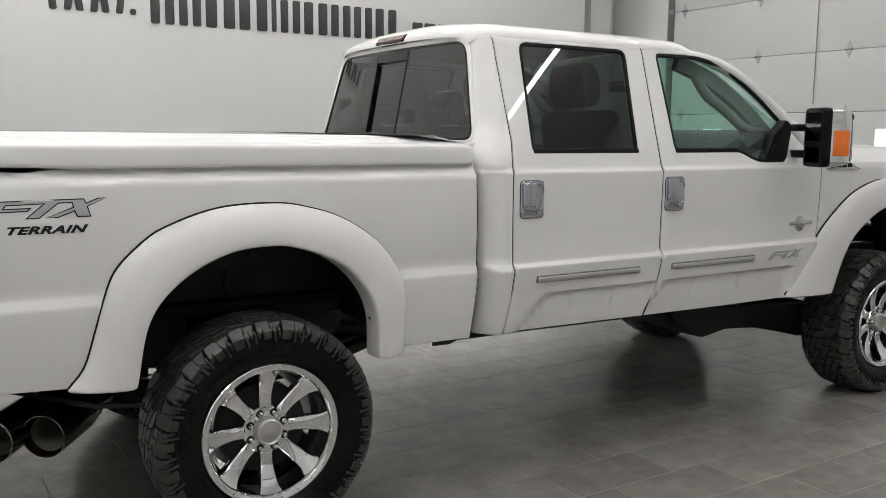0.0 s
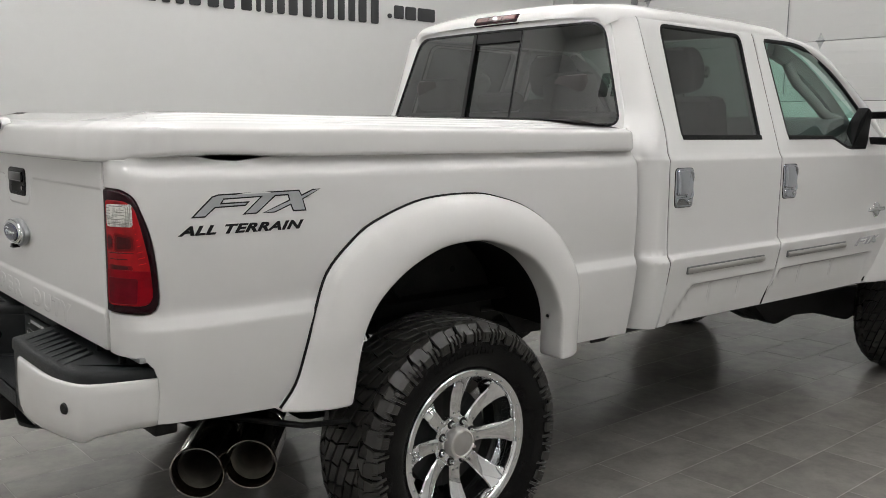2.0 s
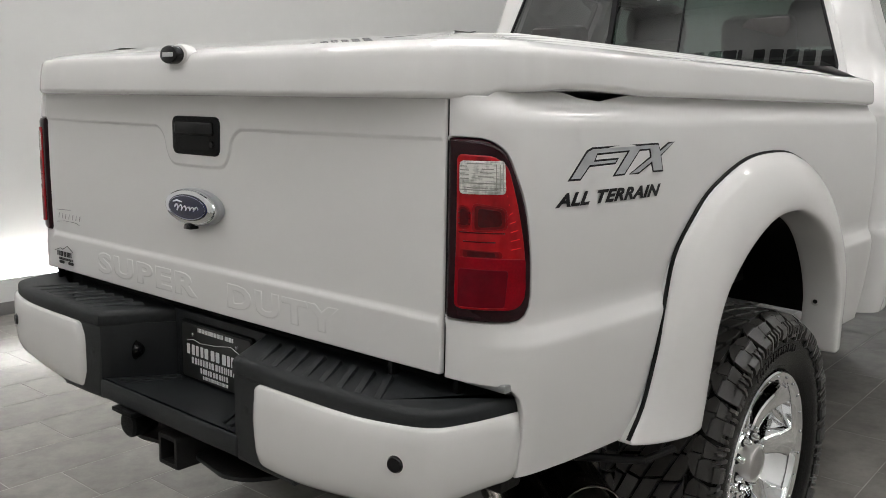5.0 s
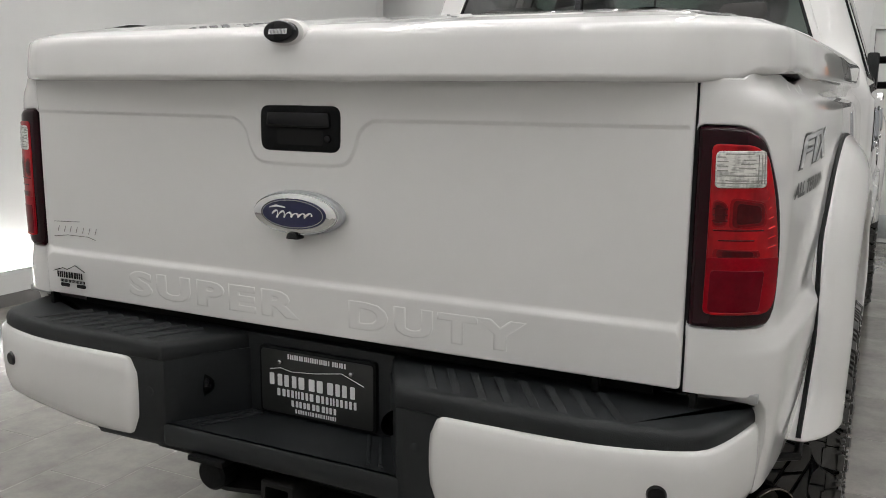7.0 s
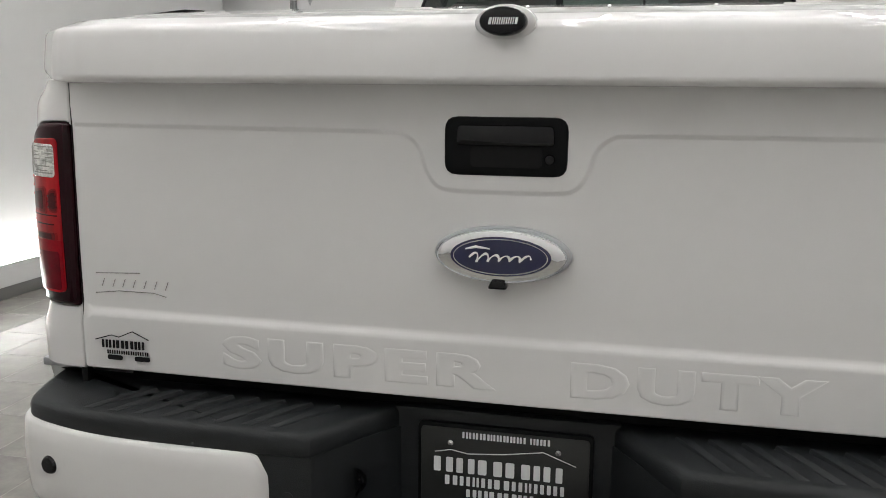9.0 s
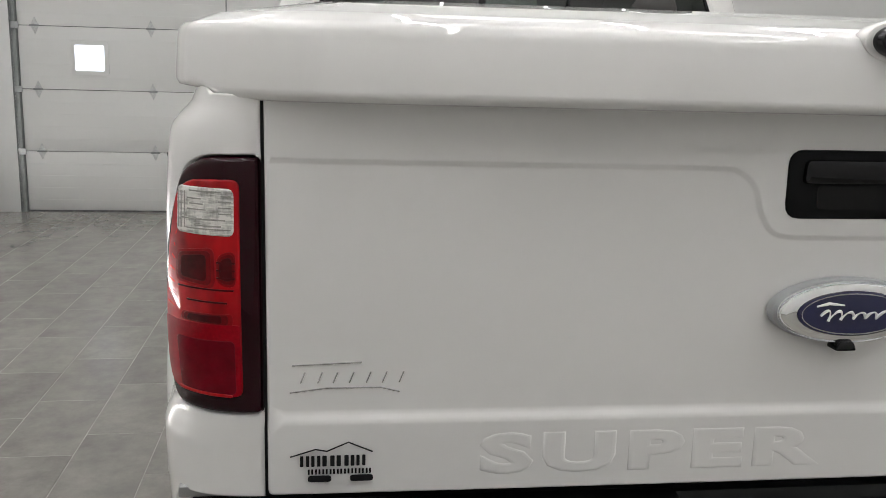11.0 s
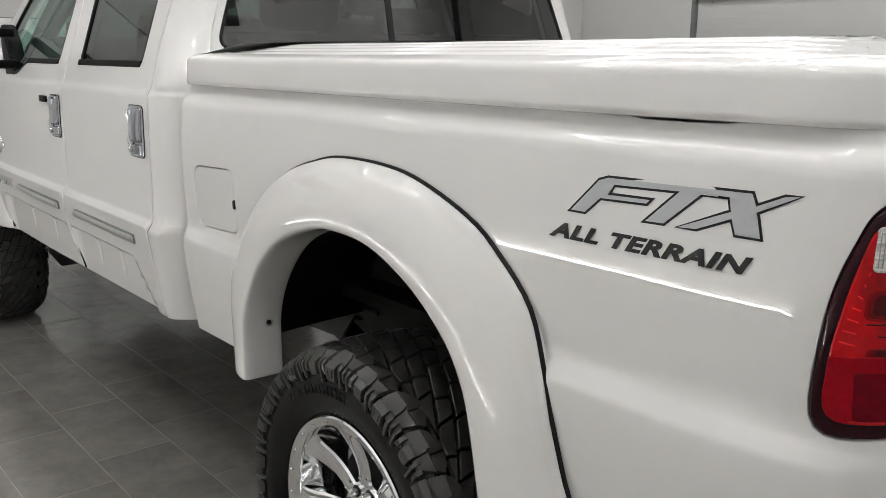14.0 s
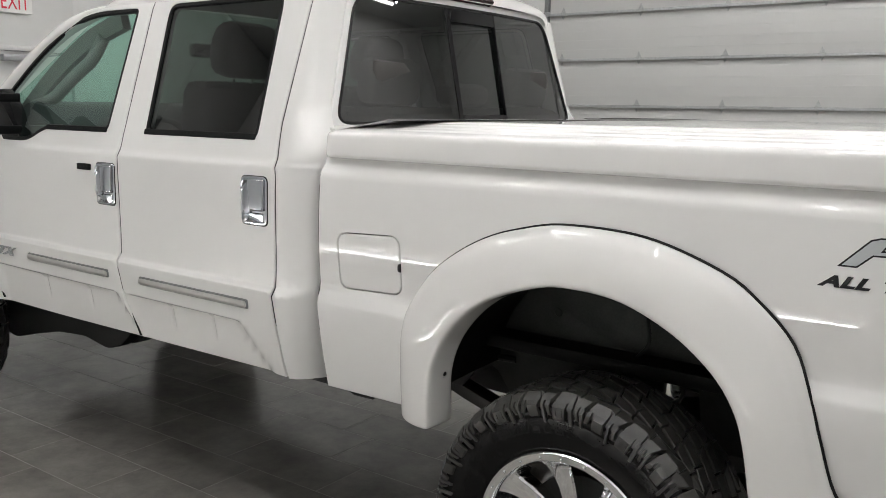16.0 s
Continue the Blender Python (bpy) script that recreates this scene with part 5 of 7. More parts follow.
    cols = [[(x + 0.016, y - s * 0.001, z) for x, y, z in cols[0]]] + cols
    bm = loft(cols, closed=False)
    bmesh.ops.recalc_face_normals(bm, faces=bm.faces)
    mid = min(bm.faces, key=lambda f: (f.calc_center_median() - Vector((-1.3, s * 0.5, 0.75))).length)
    if mid.normal.x > 0:
        bmesh.ops.reverse_faces(bm, faces=bm.faces)
    cov = part("bumper_cover", bm, FLARE_PAINT, truck, "white painted bumper end cover", angle=60)
    sn = revolve([(0.0001, -0.003), (0.014, -0.003), (0.017, 0.002), (0.017, 0.012)], 20, "x")
    part("parking_sensor", moved(sn, Matrix.Translation((-1.2625, s * 0.775, 0.767)) @ Matrix.Rotation(s * -0.22, 4, "Z")), GLOSS_BLACK, cov, "black parking sensor")
floor_ = part("recess_floor", slab(rounded([(-1.2605, -0.300), (-1.2605, 0.300), (-1.06, 0.19), (-1.06, -0.19)], 0.012), 0.640, 0.692, "z", 0.009), PAD, truck, "black bumper recess floor")
for s in (1, -1):
    for k in range(2):
        q = [(-1.235 + 0.0, s * (0.235 - 0.028 * k)), (-1.235, s * (0.245 - 0.028 * k)), (-1.115, s * (0.175 - 0.028 * k)), (-1.115, s * (0.165 - 0.028 * k))]
        part("recess_rib", slab(q if area(q) > 0 else q[::-1], 0.690, 0.697, "z", 0.002), PAD, floor_)
part("recess_back", slab(rect(-0.200, 0.66, 0.200, 0.873, 0.01), -1.060, -1.098, "x", 0.006), PAD, truck, "black panel behind the plate")
part("bumper_beam", box(-1.05, -0.98, -0.86, 0.86, 0.66, 0.84, 0.01), STEEL, truck, "black bumper beam")
frame_ = part("plate_frame", slab(rect(-0.154, 0.696, 0.150, 0.852, 0.010), -1.094, -1.108, "x", 0.003), PLASTIC, truck, "black plate frame")
part("dealer_plate", slab(rect(-0.147, 0.702, 0.143, 0.845, 0.008), -1.1, -1.1095, "x", 0.001), PLATE, frame_, "black dealer plate with white marks")


def plate_marks(ws_, h, gap, y, z, depth=0.0008, slant=0.0):
    mk, ln = bars(ws_, h, gap, depth, slant)
    part("plate_mark", moved(mk, Matrix(((0, 0, -1, -1.1097), (-1, 0, 0, y), (0, 1, 0, z), (0, 0, 0, 1)))), WHITE_INK, frame_)


plate_marks([0.010, 0.010, 0.011, 0.011, 0.003, 0.009, 0.010, 0.010, 0.009, 0.010, -0.004, 0.009, 0.010, 0.011], 0.011, 0.0018, 0.070, 0.829)
plate_marks([0.034, 0.032, 0.042, 0.042, 0.011, 0.032], 0.027, 0.006, 0.120, 0.765)
plate_marks([0.022, 0.018, 0.011, 0.018, 0.026, 0.018, 0.011, 0.006, 0.018, 0.018], 0.017, 0.0045, 0.100, 0.742)
plate_marks([0.018, 0.017, 0.022, 0.022, 0.006, 0.017], 0.014, 0.003, 0.062, 0.722)
plate_marks([0.011, 0.009, 0.006, 0.009, 0.013, 0.009, 0.006, 0.003, 0.009, 0.009], 0.009, 0.0025, 0.052, 0.708)
part("plate_ridge", tube([(-1.110, y, z) for y, z in ((0.118, 0.800), (0.09, 0.806), (0.06, 0.801), (0.0, 0.806), (-0.07, 0.817), (-0.10, 0.806), (-0.125, 0.797))], 0.0009, 5), WHITE_INK, frame_)
for y in (0.090, -0.095):
    part("plate_screw", moved(revolve([(0.0001, -0.005), (0.005, -0.004), (0.006, 0.001)], 10, "x"), Matrix.Translation((-1.110, y, 0.820))), DULL_CHROME, frame_, "steel plate screw")
# latch striker bits under the tailgate
for y in (0.796, -0.796, -0.622):
    part("bed_bracket", box(-1.118, -1.100, y - 0.006, y + 0.006, 0.868, 0.910, 0.002), STEEL, truck, "dark steel bracket")
for s in (1, -1):
    part("bed_sill_tab", box(-1.10, -1.0, min(s * 0.80, s * 0.90), max(s * 0.80, s * 0.90), 0.889, 0.905, 0.003), GALV, truck, "bare steel tab")

# tow hitch
hitch = part("tow_hitch", box(-1.16, -1.06, -0.42, 0.42, 0.575, 0.635, 0.008), STEEL, truck, "black steel tow hitch")
sq = rect(-0.042, 0.530, 0.042, 0.612, 0.008)
hole = rect(-0.029, 0.542, 0.029, 0.600, 0.004)
tubebm = loft([[(x, y, z) for y, z in ring] for x, ring in ((-1.05, sq), (-1.245, sq), (-1.250, inset(sq, 0.003)), (-1.250, hole), (-1.10, hole))], caps=(True, True))
part("receiver_tube", tubebm, STEEL, hitch, "square receiver tube")
plt = slab(rounded([(-1.21, -0.26), (-1.235, -0.20), (-1.21, -0.05), (-1.08, -0.05), (-1.08, -0.30), (-1.15, -0.30)], 0.02), 0.555, 0.566, "z", 0.002)
part("safety_chain_plate", plt, STEEL, hitch)
part("safety_chain_plate", slab(rounded([(-1.21, 0.05), (-1.235, 0.16), (-1.21, 0.22), (-1.08, 0.24), (-1.08, 0.05)], 0.02), 0.555, 0.566, "z", 0.002), STEEL, hitch)
part("trailer_socket", moved(revolve([(0.0001, -0.002), (0.030, 0.0), (0.036, 0.006), (0.036, 0.05), (0.030, 0.07), (0.0001, 0.072)], 20, "x"), Matrix.Translation((-1.262, 0.165, 0.600))), PLASTIC, hitch, "black trailer socket")
part("socket_lid", slab(rect(0.120, 0.628, 0.215, 0.640, 0.003), -1.275, -1.20, "x", 0.002), PLASTIC, hitch)
part("socket_bracket", box(-1.24, -1.09, 0.11, 0.22, 0.634, 0.648, 0.003), STEEL, hitch)

# twin exhaust tips behind the right rear wheel
ex_dir = Vector((-0.62, -0.77, -0.08)).normalized()
turn_ex = ex_dir.to_track_quat("X", "Z").to_matrix().to_4x4()
for tx_, ty, tz in ((-0.937, -0.878, 0.536), (-0.780, -0.902, 0.531)):
    m = Matrix.Translation((tx_, ty, tz)) @ turn_ex
    r_ = 0.076
    ob = part("exhaust_tip", moved(revolve([(r_ * 0.62, -0.40), (r_ * 0.64, -0.30), (r_ * 0.90, -0.25), (r_ * 0.97, -0.22), (r_ * 1.0, -0.02), (r_ * 1.03, -0.008), (r_ * 1.04, -0.002), (r_ * 1.02, 0.003), (r_ * 0.985, 0.002), (r_ * 0.965, -0.006), (r_ * 0.95, -0.05), (r_ * 0.86, -0.055)], 48, "x"), m), EXHAUST, truck, "smoked chrome exhaust tip")
    part("inner_sleeve", moved(revolve([(r_ * 0.86, -0.060), (r_ * 0.84, -0.030), (r_ * 0.82, -0.027), (r_ * 0.80, -0.032), (r_ * 0.76, -0.12), (r_ * 0.60, -0.24)], 40, "x"), m), SOOT, ob, "sooty inner sleeve")
    part("bore", moved(revolve([(r_ * 0.62, -0.235), (r_ * 0.58, -0.30), (0.001, -0.31)], 30, "x"), m), LINER, ob, "black bore")
    part("band_clamp", moved(revolve([(r_ * 0.66, -0.30), (r_ * 0.76, -0.298), (r_ * 0.76, -0.272), (r_ * 0.66, -0.27)], 24, "x"), m), STEEL, ob)
    part("clamp_bolt", moved(tube([(-0.285, 0.0, r_ * 0.6), (-0.285, 0.0, r_ * 1.1)], 0.006, 6), m), STEEL, ob)
part("exhaust_pipe", tube(spline([(0.9, -0.35, 0.62), (0.3, -0.36, 0.72), (-0.25, -0.40, 0.76), (-0.50, -0.45, 0.68), (-0.58, -0.52, 0.62), (-0.64, -0.58, 0.60)], 24), 0.045, 14), STEEL, truck, "dark exhaust pipe")
part("exhaust_yoke", tube([(-0.50, -0.60, 0.60), (-0.62, -0.585, 0.60), (-0.74, -0.56, 0.59)], [0.045, 0.062, 0.05], 14), STEEL, truck)

# chassis, axles, springs and dampers
for s in (1, -1):
    part("frame_rail", slab(rounded([(-1.05, 0.66), (-0.5, 0.72), (0.0, 0.80), (0.5, 0.72), (1.0, 0.62), (3.2, 0.62), (3.6, 0.70), (4.7, 0.72), (4.7, 0.84), (3.6, 0.84), (3.2, 0.78), (1.0, 0.78), (0.5, 0.86), (0.0, 0.92), (-0.5, 0.86), (-1.05, 0.82)], 0.05), s * 0.42, s * 0.50, "y", 0.006), STEEL, truck, "black frame rail")
    part("leaf_spring", slab([(x, 0.50 + 0.16 * (abs(x) / 0.8) ** 2) for x in np.linspace(-0.8, 0.75, 16)] + [(x, 0.545 + 0.16 * (abs(x) / 0.8) ** 2) for x in np.linspace(0.75, -0.8, 16)], s * 0.50, s * 0.57, "y", 0.004), STEEL, truck, "leaf spring pack")
    part("damper", tube([(-0.13, s * 0.52, 0.46), (-0.22, s * 0.50, 0.74), (-0.24, s * 0.50, 0.80), (-0.30, s * 0.47, 0.98)], [0.030, 0.030, 0.022, 0.020], 12), STEEL, truck, "black damper")
    part("radius_arm", slab(rounded([(2.52, 0.56), (2.68, 0.43), (2.80, 0.395), (3.0, 0.425), (3.25, 0.405), (3.46, 0.36), (3.70, 0.30), (3.95, 0.34), (3.95, 0.50), (3.4, 0.53), (3.0, 0.56), (2.75, 0.66)], 0.03), s * 0.53, s * 0.60, "y", 0.012), STEEL, truck, "black cast radius arm")
    part("arm_bracket", slab(rounded([(2.15, 0.74), (2.95, 0.74), (2.88, 0.50), (2.70, 0.42), (2.55, 0.48), (2.30, 0.58)], 0.03), s * 0.44, s * 0.53, "y", 0.006), STEEL, truck, "black arm bracket")
    part("front_coil", tube([(3.95 + 0.06 * math.cos(a), s * 0.52 + 0.06 * math.sin(a), 0.50 + 0.30 * a / (2 * math.pi * 6)) for a in np.linspace(0, 2 * math.pi * 6, 90)], 0.009, 6), STEEL, truck)
for x0, name in ((0.0, "rear_axle"), (3.967, "front_axle")):
    part(name, tube([(x0, -0.80, 0.429), (x0, -0.3, 0.429), (x0, -0.16, 0.429), (x0, 0.0, 0.429), (x0, 0.16, 0.429), (x0, 0.3, 0.429), (x0, 0.80, 0.429)], [0.045, 0.05, 0.11, 0.17, 0.11, 0.05, 0.045], 18), STEEL, truck, "black axle housing")
part("drive_shaft", tube([(0.15, 0, 0.46), (1.9, 0.05, 0.58)], 0.045, 12), STEEL, truck)
part("transmission", slab(rounded([(1.8, 0.48), (3.6, 0.46), (3.6, 0.85), (1.8, 0.80)], 0.08), -0.28, 0.28, "y", 0.04), STEEL, truck, "dark gearbox and sump")
part("fuel_tank", box(0.55, 1.75, 0.0, 0.40, 0.58, 0.80, 0.03), STEEL, truck, "black fuel tank")
part("cross_member", box(-0.75, -0.62, -0.45, 0.45, 0.68, 0.78, 0.01), STEEL, truck)
part("spare_carrier", tube([(-0.95, -0.6, 0.66), (-0.62, -0.94, 0.625), (-0.45, -0.93, 0.60)], 0.010, 8), STEEL, truck, "thin black bracket")
part("cab_floor", box(1.02, 3.2, -0.88, 0.88, 0.70, 0.76, 0.01), LINER, truck, "cab floor")
part("firewall", box(3.18, 3.26, -0.86, 0.86, 0.76, 1.40, 0.01), LINER, truck)

# wheels
R_TYRE, R_RIM = 0.441, 0.262


def block(poly, r0, r1, chamf=0.0022):
    """One tread block: a polygon of (arc, across) pushed outwards between two radii."""
    def at(p, r):
        a = p[0] / R_TYRE
        return (r * math.cos(a), p[1], r * math.sin(a))
    rr = r1 if callable(r1) else (lambda w: r1)
    ins = inset(poly, chamf)
    return loft([[at(p, r0) for p in poly], [at(p, rr(p[1]) - chamf) for p in poly], [at(p, rr(p[1])) for p in ins]])


def crown(w):
    """Radius of the tread surface across the tyre."""
    a = abs(w)
    return R_TYRE - 0.006 * (a / 0.12) ** 2 - (max(0.0, a - 0.125) / 0.035) ** 2 * 0.030


carcass = [(R_RIM - 0.006, -0.118), (R_RIM + 0.010, -0.134), (0.300, -0.150), (0.345, -0.159), (0.385, -0.158), (0.404, -0.150), (0.414, -0.135), (0.421, -0.10), (0.424, 0.0), (0.421, 0.10), (0.414, 0.135), (0.404, 0.150), (0.385, 0.158), (0.372, 0.1585), (0.368, 0.1560), (0.345, 0.1585), (0.318, 0.1555), (0.314, 0.1535), (0.300, 0.1515), (R_RIM + 0.010, 0.134), (R_RIM - 0.006, 0.118)]
tyre_bm = revolve(carcass, 96)
N = 26                                  # shoulder blocks round the tyre
ROUND = 2 * math.pi * R_TYRE
P_ = ROUND / N
pieces = []


def clipped(poly, limit, sign):
    """The part of a polygon of (arc, across) with sign * across below a limit."""
    res = []
    for p, q in zip(poly, poly[1:] + poly[:1]):
        dp, dq = limit - sign * p[1], limit - sign * q[1]
        if dp >= 0:
            res.append(p)
        if dp * dq < 0:
            f = dp / (dp - dq)
            res.append((p[0] + (q[0] - p[0]) * f, p[1] + (q[1] - p[1]) * f))
    return res


def mitred(pts, d):
    """Moves each side of a closed outline inwards by d and joins them in sharp corners."""
    turn = 1 if area(pts) > 0 else -1
    n, res = len(pts), []
    for i in range(n):
        p, a, b = (Vector(pts[k % n]) for k in (i, i - 1, i + 1))
        u, v = (p - a).normalized(), (b - p).normalized()
        nu, nv = Vector((-u.y, u.x)) * turn, Vector((-v.y, v.x)) * turn
        res.append(tuple(p + (nu + nv) * d / max(0.25, 1 + nu.dot(nv))))
    return res


# the middle of the tread: long slanted grooves, joined unevenly by short ones across
STRIPS = 28
PITCH = 0.46                            # how fast the long grooves cross the tread
for j in range(STRIPS):
    a0, a1 = j * ROUND / STRIPS, (j + 1) * ROUND / STRIPS
    fall = PITCH * (a1 - a0)
    cuts = [-0.102 + 0.0335 * i + (0.017 if j % 2 else 0.0) + 0.004 * ((i * 5 + j * 3) % 3 - 1) for i in range(9)]
    for i, (lo, hi) in enumerate(zip(cuts, cuts[1:])):
        lo1, hi1 = lo - fall - 0.006 + 0.010 * ((i + j) % 2), hi - fall - 0.006 + 0.010 * ((i + 1 + j) % 2)
        poly = [(a0 + lo / PITCH, lo), (a0 + hi / PITCH, hi), (a1 + hi1 / PITCH, hi1), (a1 + lo1 / PITCH, lo1)]
        poly = clipped(clipped(poly, 0.098, 1), 0.098, -1)
        if len(poly) < 3 or abs(area(poly)) < 2.5e-4:
            continue
        poly = mitred(poly, 0.0037)
        if abs(area(poly)) > 1.0e-4:
            pieces.append(block(poly, 0.416, crown, 0.0014))
for k in range(N):
    long_ = k % 2
    for s in (1, -1):
        sh = k * P_ + (0.0 if s > 0 else P_ / 2)
        w1 = 0.160 if long_ else 0.1555
        g, lean = 0.0060, 0.016
        # shoulder block over the edge of the tread, pointed towards the middle, with a thin cut along it
        p0, p1 = sh + g, sh + P_ - g
        w0 = 0.097 if long_ else 0.103
        tip = 0.086 if long_ else 0.094
        cutw = 0.124 if long_ else 0.130
        inner = [(p0, s * (w0 + 0.008)), (p0 + 0.30 * P_, s * tip), (p1 - 0.16 * P_, s * (w0 - 0.002)), (p1, s * (w0 + 0.010)), (p1 - lean * 0.6, s * (cutw - 0.0010)), (p1 - lean * 0.6 - 0.45 * P_, s * (cutw - 0.0010)), (p1 - lean * 0.6 - 0.45 * P_, s * (cutw - 0.0075)), (p0 - lean * 0.6, s * (cutw - 0.0075))]
        outer_ = [(p0 - lean * 0.6, s * (cutw - 0.0055)), (p1 - lean * 0.6 - 0.45 * P_ - 0.002, s * (cutw - 0.0055)), (p1 - lean * 0.6 - 0.45 * P_ - 0.002, s * (cutw + 0.0010)), (p1 - lean * 0.6, s * (cutw + 0.0010)), (p1 - lean - 0.003, s * 0.146), (p1 - lean - 0.009, s * w1), (p0 - lean + 0.006, s * w1), (p0 - lean, s * 0.146)]
        # each is parted once more by a narrow cut across
        for poly, low, mid in ((inner, 0.408, sh + 0.52 * P_), (outer_, 0.398, sh + 0.44 * P_)):
            for sign in (1, -1):
                half_ = clipped([(w, a) for a, w in poly], sign * mid - 0.0017, sign)
                half_ = [(a, w) for w, a in half_]
                if len(half_) > 2 and abs(area(half_)) > 1e-4:
                    pieces.append(block(half_, low, (lambda w: crown(w) - 0.0006) if sign > 0 else (lambda w: crown(w) - 0.0026), 0.0009))
        # lugs down the side wall, in uneven order
        lugs = ((0.04, 0.44, 0.3690, 0.0095, 0.0), (0.52, 0.64, 0.3600, 0.0070, 0.012), (0.71, 0.80, 0.3800, 0.0075, 0.014), (0.87, 0.965, 0.3650, 0.0085, 0.008)) if long_ else ((0.04, 0.17, 0.3830, 0.0080, -0.010), (0.25, 0.58, 0.3730, 0.0095, 0.006), (0.66, 0.76, 0.3580, 0.0070, 0.016), (0.84, 0.955, 0.3780, 0.0080, 0.012))
        for a0, a1, r1, lift, skew in lugs:
            t0, t1 = (sh - lean + P_ * a0) / R_TYRE, (sh - lean + P_ * a1) / R_TYRE
            rows = []
            for rr_, dw, sk in ((0.4165, -0.004, 0.0), (0.406, lift, 0.0), (0.394, lift + 0.0012, skew * 0.4), (r1 + 0.004, lift * 0.8, skew), (r1, 0.0, skew)):
                rows.append([(rr_ * math.cos(a + sk), s * (0.1572 + dw - 0.008 * e), rr_ * math.sin(a + sk)) for a, e in ((t0, 1), (t0 + 0.003, 0), (t1 - 0.003, 0), (t1, 1))])
            pieces.append(loft(rows, closed=False))
        if long_:
            # a small square frame on the broad lug
            t0, t1 = (sh - lean + P_ * 0.15) / R_TYRE, (sh - lean + P_ * 0.36) / R_TYRE
            for ra, rb, ta, tb in ((0.4010, 0.3985, t0, t1), (0.3845, 0.3820, t0, t1), (0.3985, 0.3845, t0, t0 + 0.006), (0.3985, 0.3845, t1 - 0.006, t1)):
                rows = [[(rr_ * math.cos(a), s * (0.1572 + dw), rr_ * math.sin(a)) for a, dw in ((ta, 0.008), (ta + 0.001, 0.0128), (tb - 0.001, 0.0128), (tb, 0.008))] for rr_ in (ra, rb)]
                pieces.append(loft(rows, closed=False))
me_parts = bmesh.new()
for b in pieces:
    tmp = bpy.data.meshes.new("t")
    b.to_mesh(tmp)
    b.free()
    me_parts.from_mesh(tmp)
    bpy.data.meshes.remove(tmp)
# plain raised bars on the side wall, where the maker's writing stands
for a0, n_ in ((math.radians(60), 8), (math.radians(240), 8)):
    for k in range(n_):
        a = a0 + 0.105 * k
        for r0_, r1_, b0, b1 in ((0.329, 0.332, 0.0, 0.068), (0.349, 0.352, 0.0, 0.068), (0.332, 0.349, 0.0, 0.008), (0.332, 0.349, 0.060, 0.068)):
            join(tyre_bm, loft([[(rr_ * math.cos(a + t), 0.1572 + dy, rr_ * math.sin(a + t)) for t, dy in ((b0, 0.0), (b0 + 0.002, 0.0024), (b1 - 0.002, 0.0024), (b1, 0.0))] for rr_ in (r0_, r1_)], closed=False))
tyre_me = bpy.data.meshes.new("tyre")
tyre_bm.to_mesh(tyre_me)
tyre_bm.free()
smooth(tyre_me, 35)
tyre_me.materials.append(RUBBER)
tread_me = bpy.data.meshes.new("tread")
me_parts.to_mesh(tread_me)
me_parts.free()
smooth(tread_me, 35)
tread_me.materials.append(TREAD)


def mesh_of(name, bm, mat, angle=38):
    me = bpy.data.meshes.new(name)
    bm.to_mesh(me)
    bm.free()
    smooth(me, angle)
    me.materials.append(mat)
    return me


rim_me = mesh_of("rim", revolve([(R_RIM - 0.016, -0.125), (R_RIM + 0.004, -0.120), (R_RIM - 0.012, -0.10), (0.205, -0.06), (0.215, 0.02), (0.236, 0.085), (0.240, 0.106), (0.243, 0.110), (0.262, 0.118), (0.268, 0.126), (0.272, 0.139), (0.268, 0.143), (0.258, 0.141), (0.247, 0.137), (0.243, 0.131), (0.240, 0.12), (0.238, 0.095), (0.226, 0.07), (0.212, 0.02), (0.200, -0.06), (0.246, -0.12)], 72), CHROME, 30)
spoke_rings = []
for t in (0.0, 0.08, 0.2, 0.35, 0.5, 0.65, 0.78, 0.86, 0.92, 0.96, 0.985, 1.0):
    r_ = 0.058 + 0.190 * t
    half = 0.0275 - 0.004 * math.sin(math.pi * min(1.0, t / 0.7)) + 0.008 * t * t + 0.022 * max(0.0, (t - 0.74) / 0.26) ** 2.2
    y = 0.080 - 0.012 * math.sin(math.pi * t) + 0.048 * t ** 2.0
    th = 0.042 + 0.02 * t
    spoke_rings.append([(r_, y + dy, x) for x, dy in ((-half * 0.8, -th), (half * 0.8, -th), (half, -0.010), (half, -0.005), (half - 0.0045, 0.0), (half * 0.45, 0.0022), (0.0, 0.0030), (-half * 0.45, 0.0022), (-half + 0.0045, 0.0), (-half, -0.005), (-half, -0.010))])
spoke_me = mesh_of("spoke", loft(spoke_rings), CHROME, 22)
hub_me = mesh_of("hub", revolve([(0.0001, 0.03), (0.092, 0.03), (0.094, 0.072), (0.088, 0.082), (0.064, 0.080), (0.058, 0.074), (0.050, 0.074)], 40), CHROME, 30)
cap_me = mesh_of("centre_cap", revolve([(0.054, 0.070), (0.054, 0.104), (0.051, 0.112), (0.045, 0.116), (0.042, 0.112), (0.034, 0.113), (0.015, 0.117), (0.0001, 0.118)], 36), SATIN, 30)
nut_me = mesh_of("lug_nut", revolve([(0.0001, 0.122), (0.006, 0.121), (0.0085, 0.116), (0.0095, 0.095), (0.012, 0.090)], 8), CHROME, 30)
well_me = mesh_of("lug_well", revolve([(0.0001, 0.1012), (0.0145, 0.1012), (0.0155, 0.1002)], 14), GASKET, 30)
rivet_me = mesh_of("rivet", revolve([(0.0001, 0.1445), (0.003, 0.144), (0.0042, 0.1405)], 8), DULL_CHROME, 30)
disc_me = mesh_of("brake_disc", revolve([(0.05, 0.0), (0.05, 0.03), (0.175, 0.03), (0.178, 0.0), (0.178, -0.02)], 40), STEEL, 30)
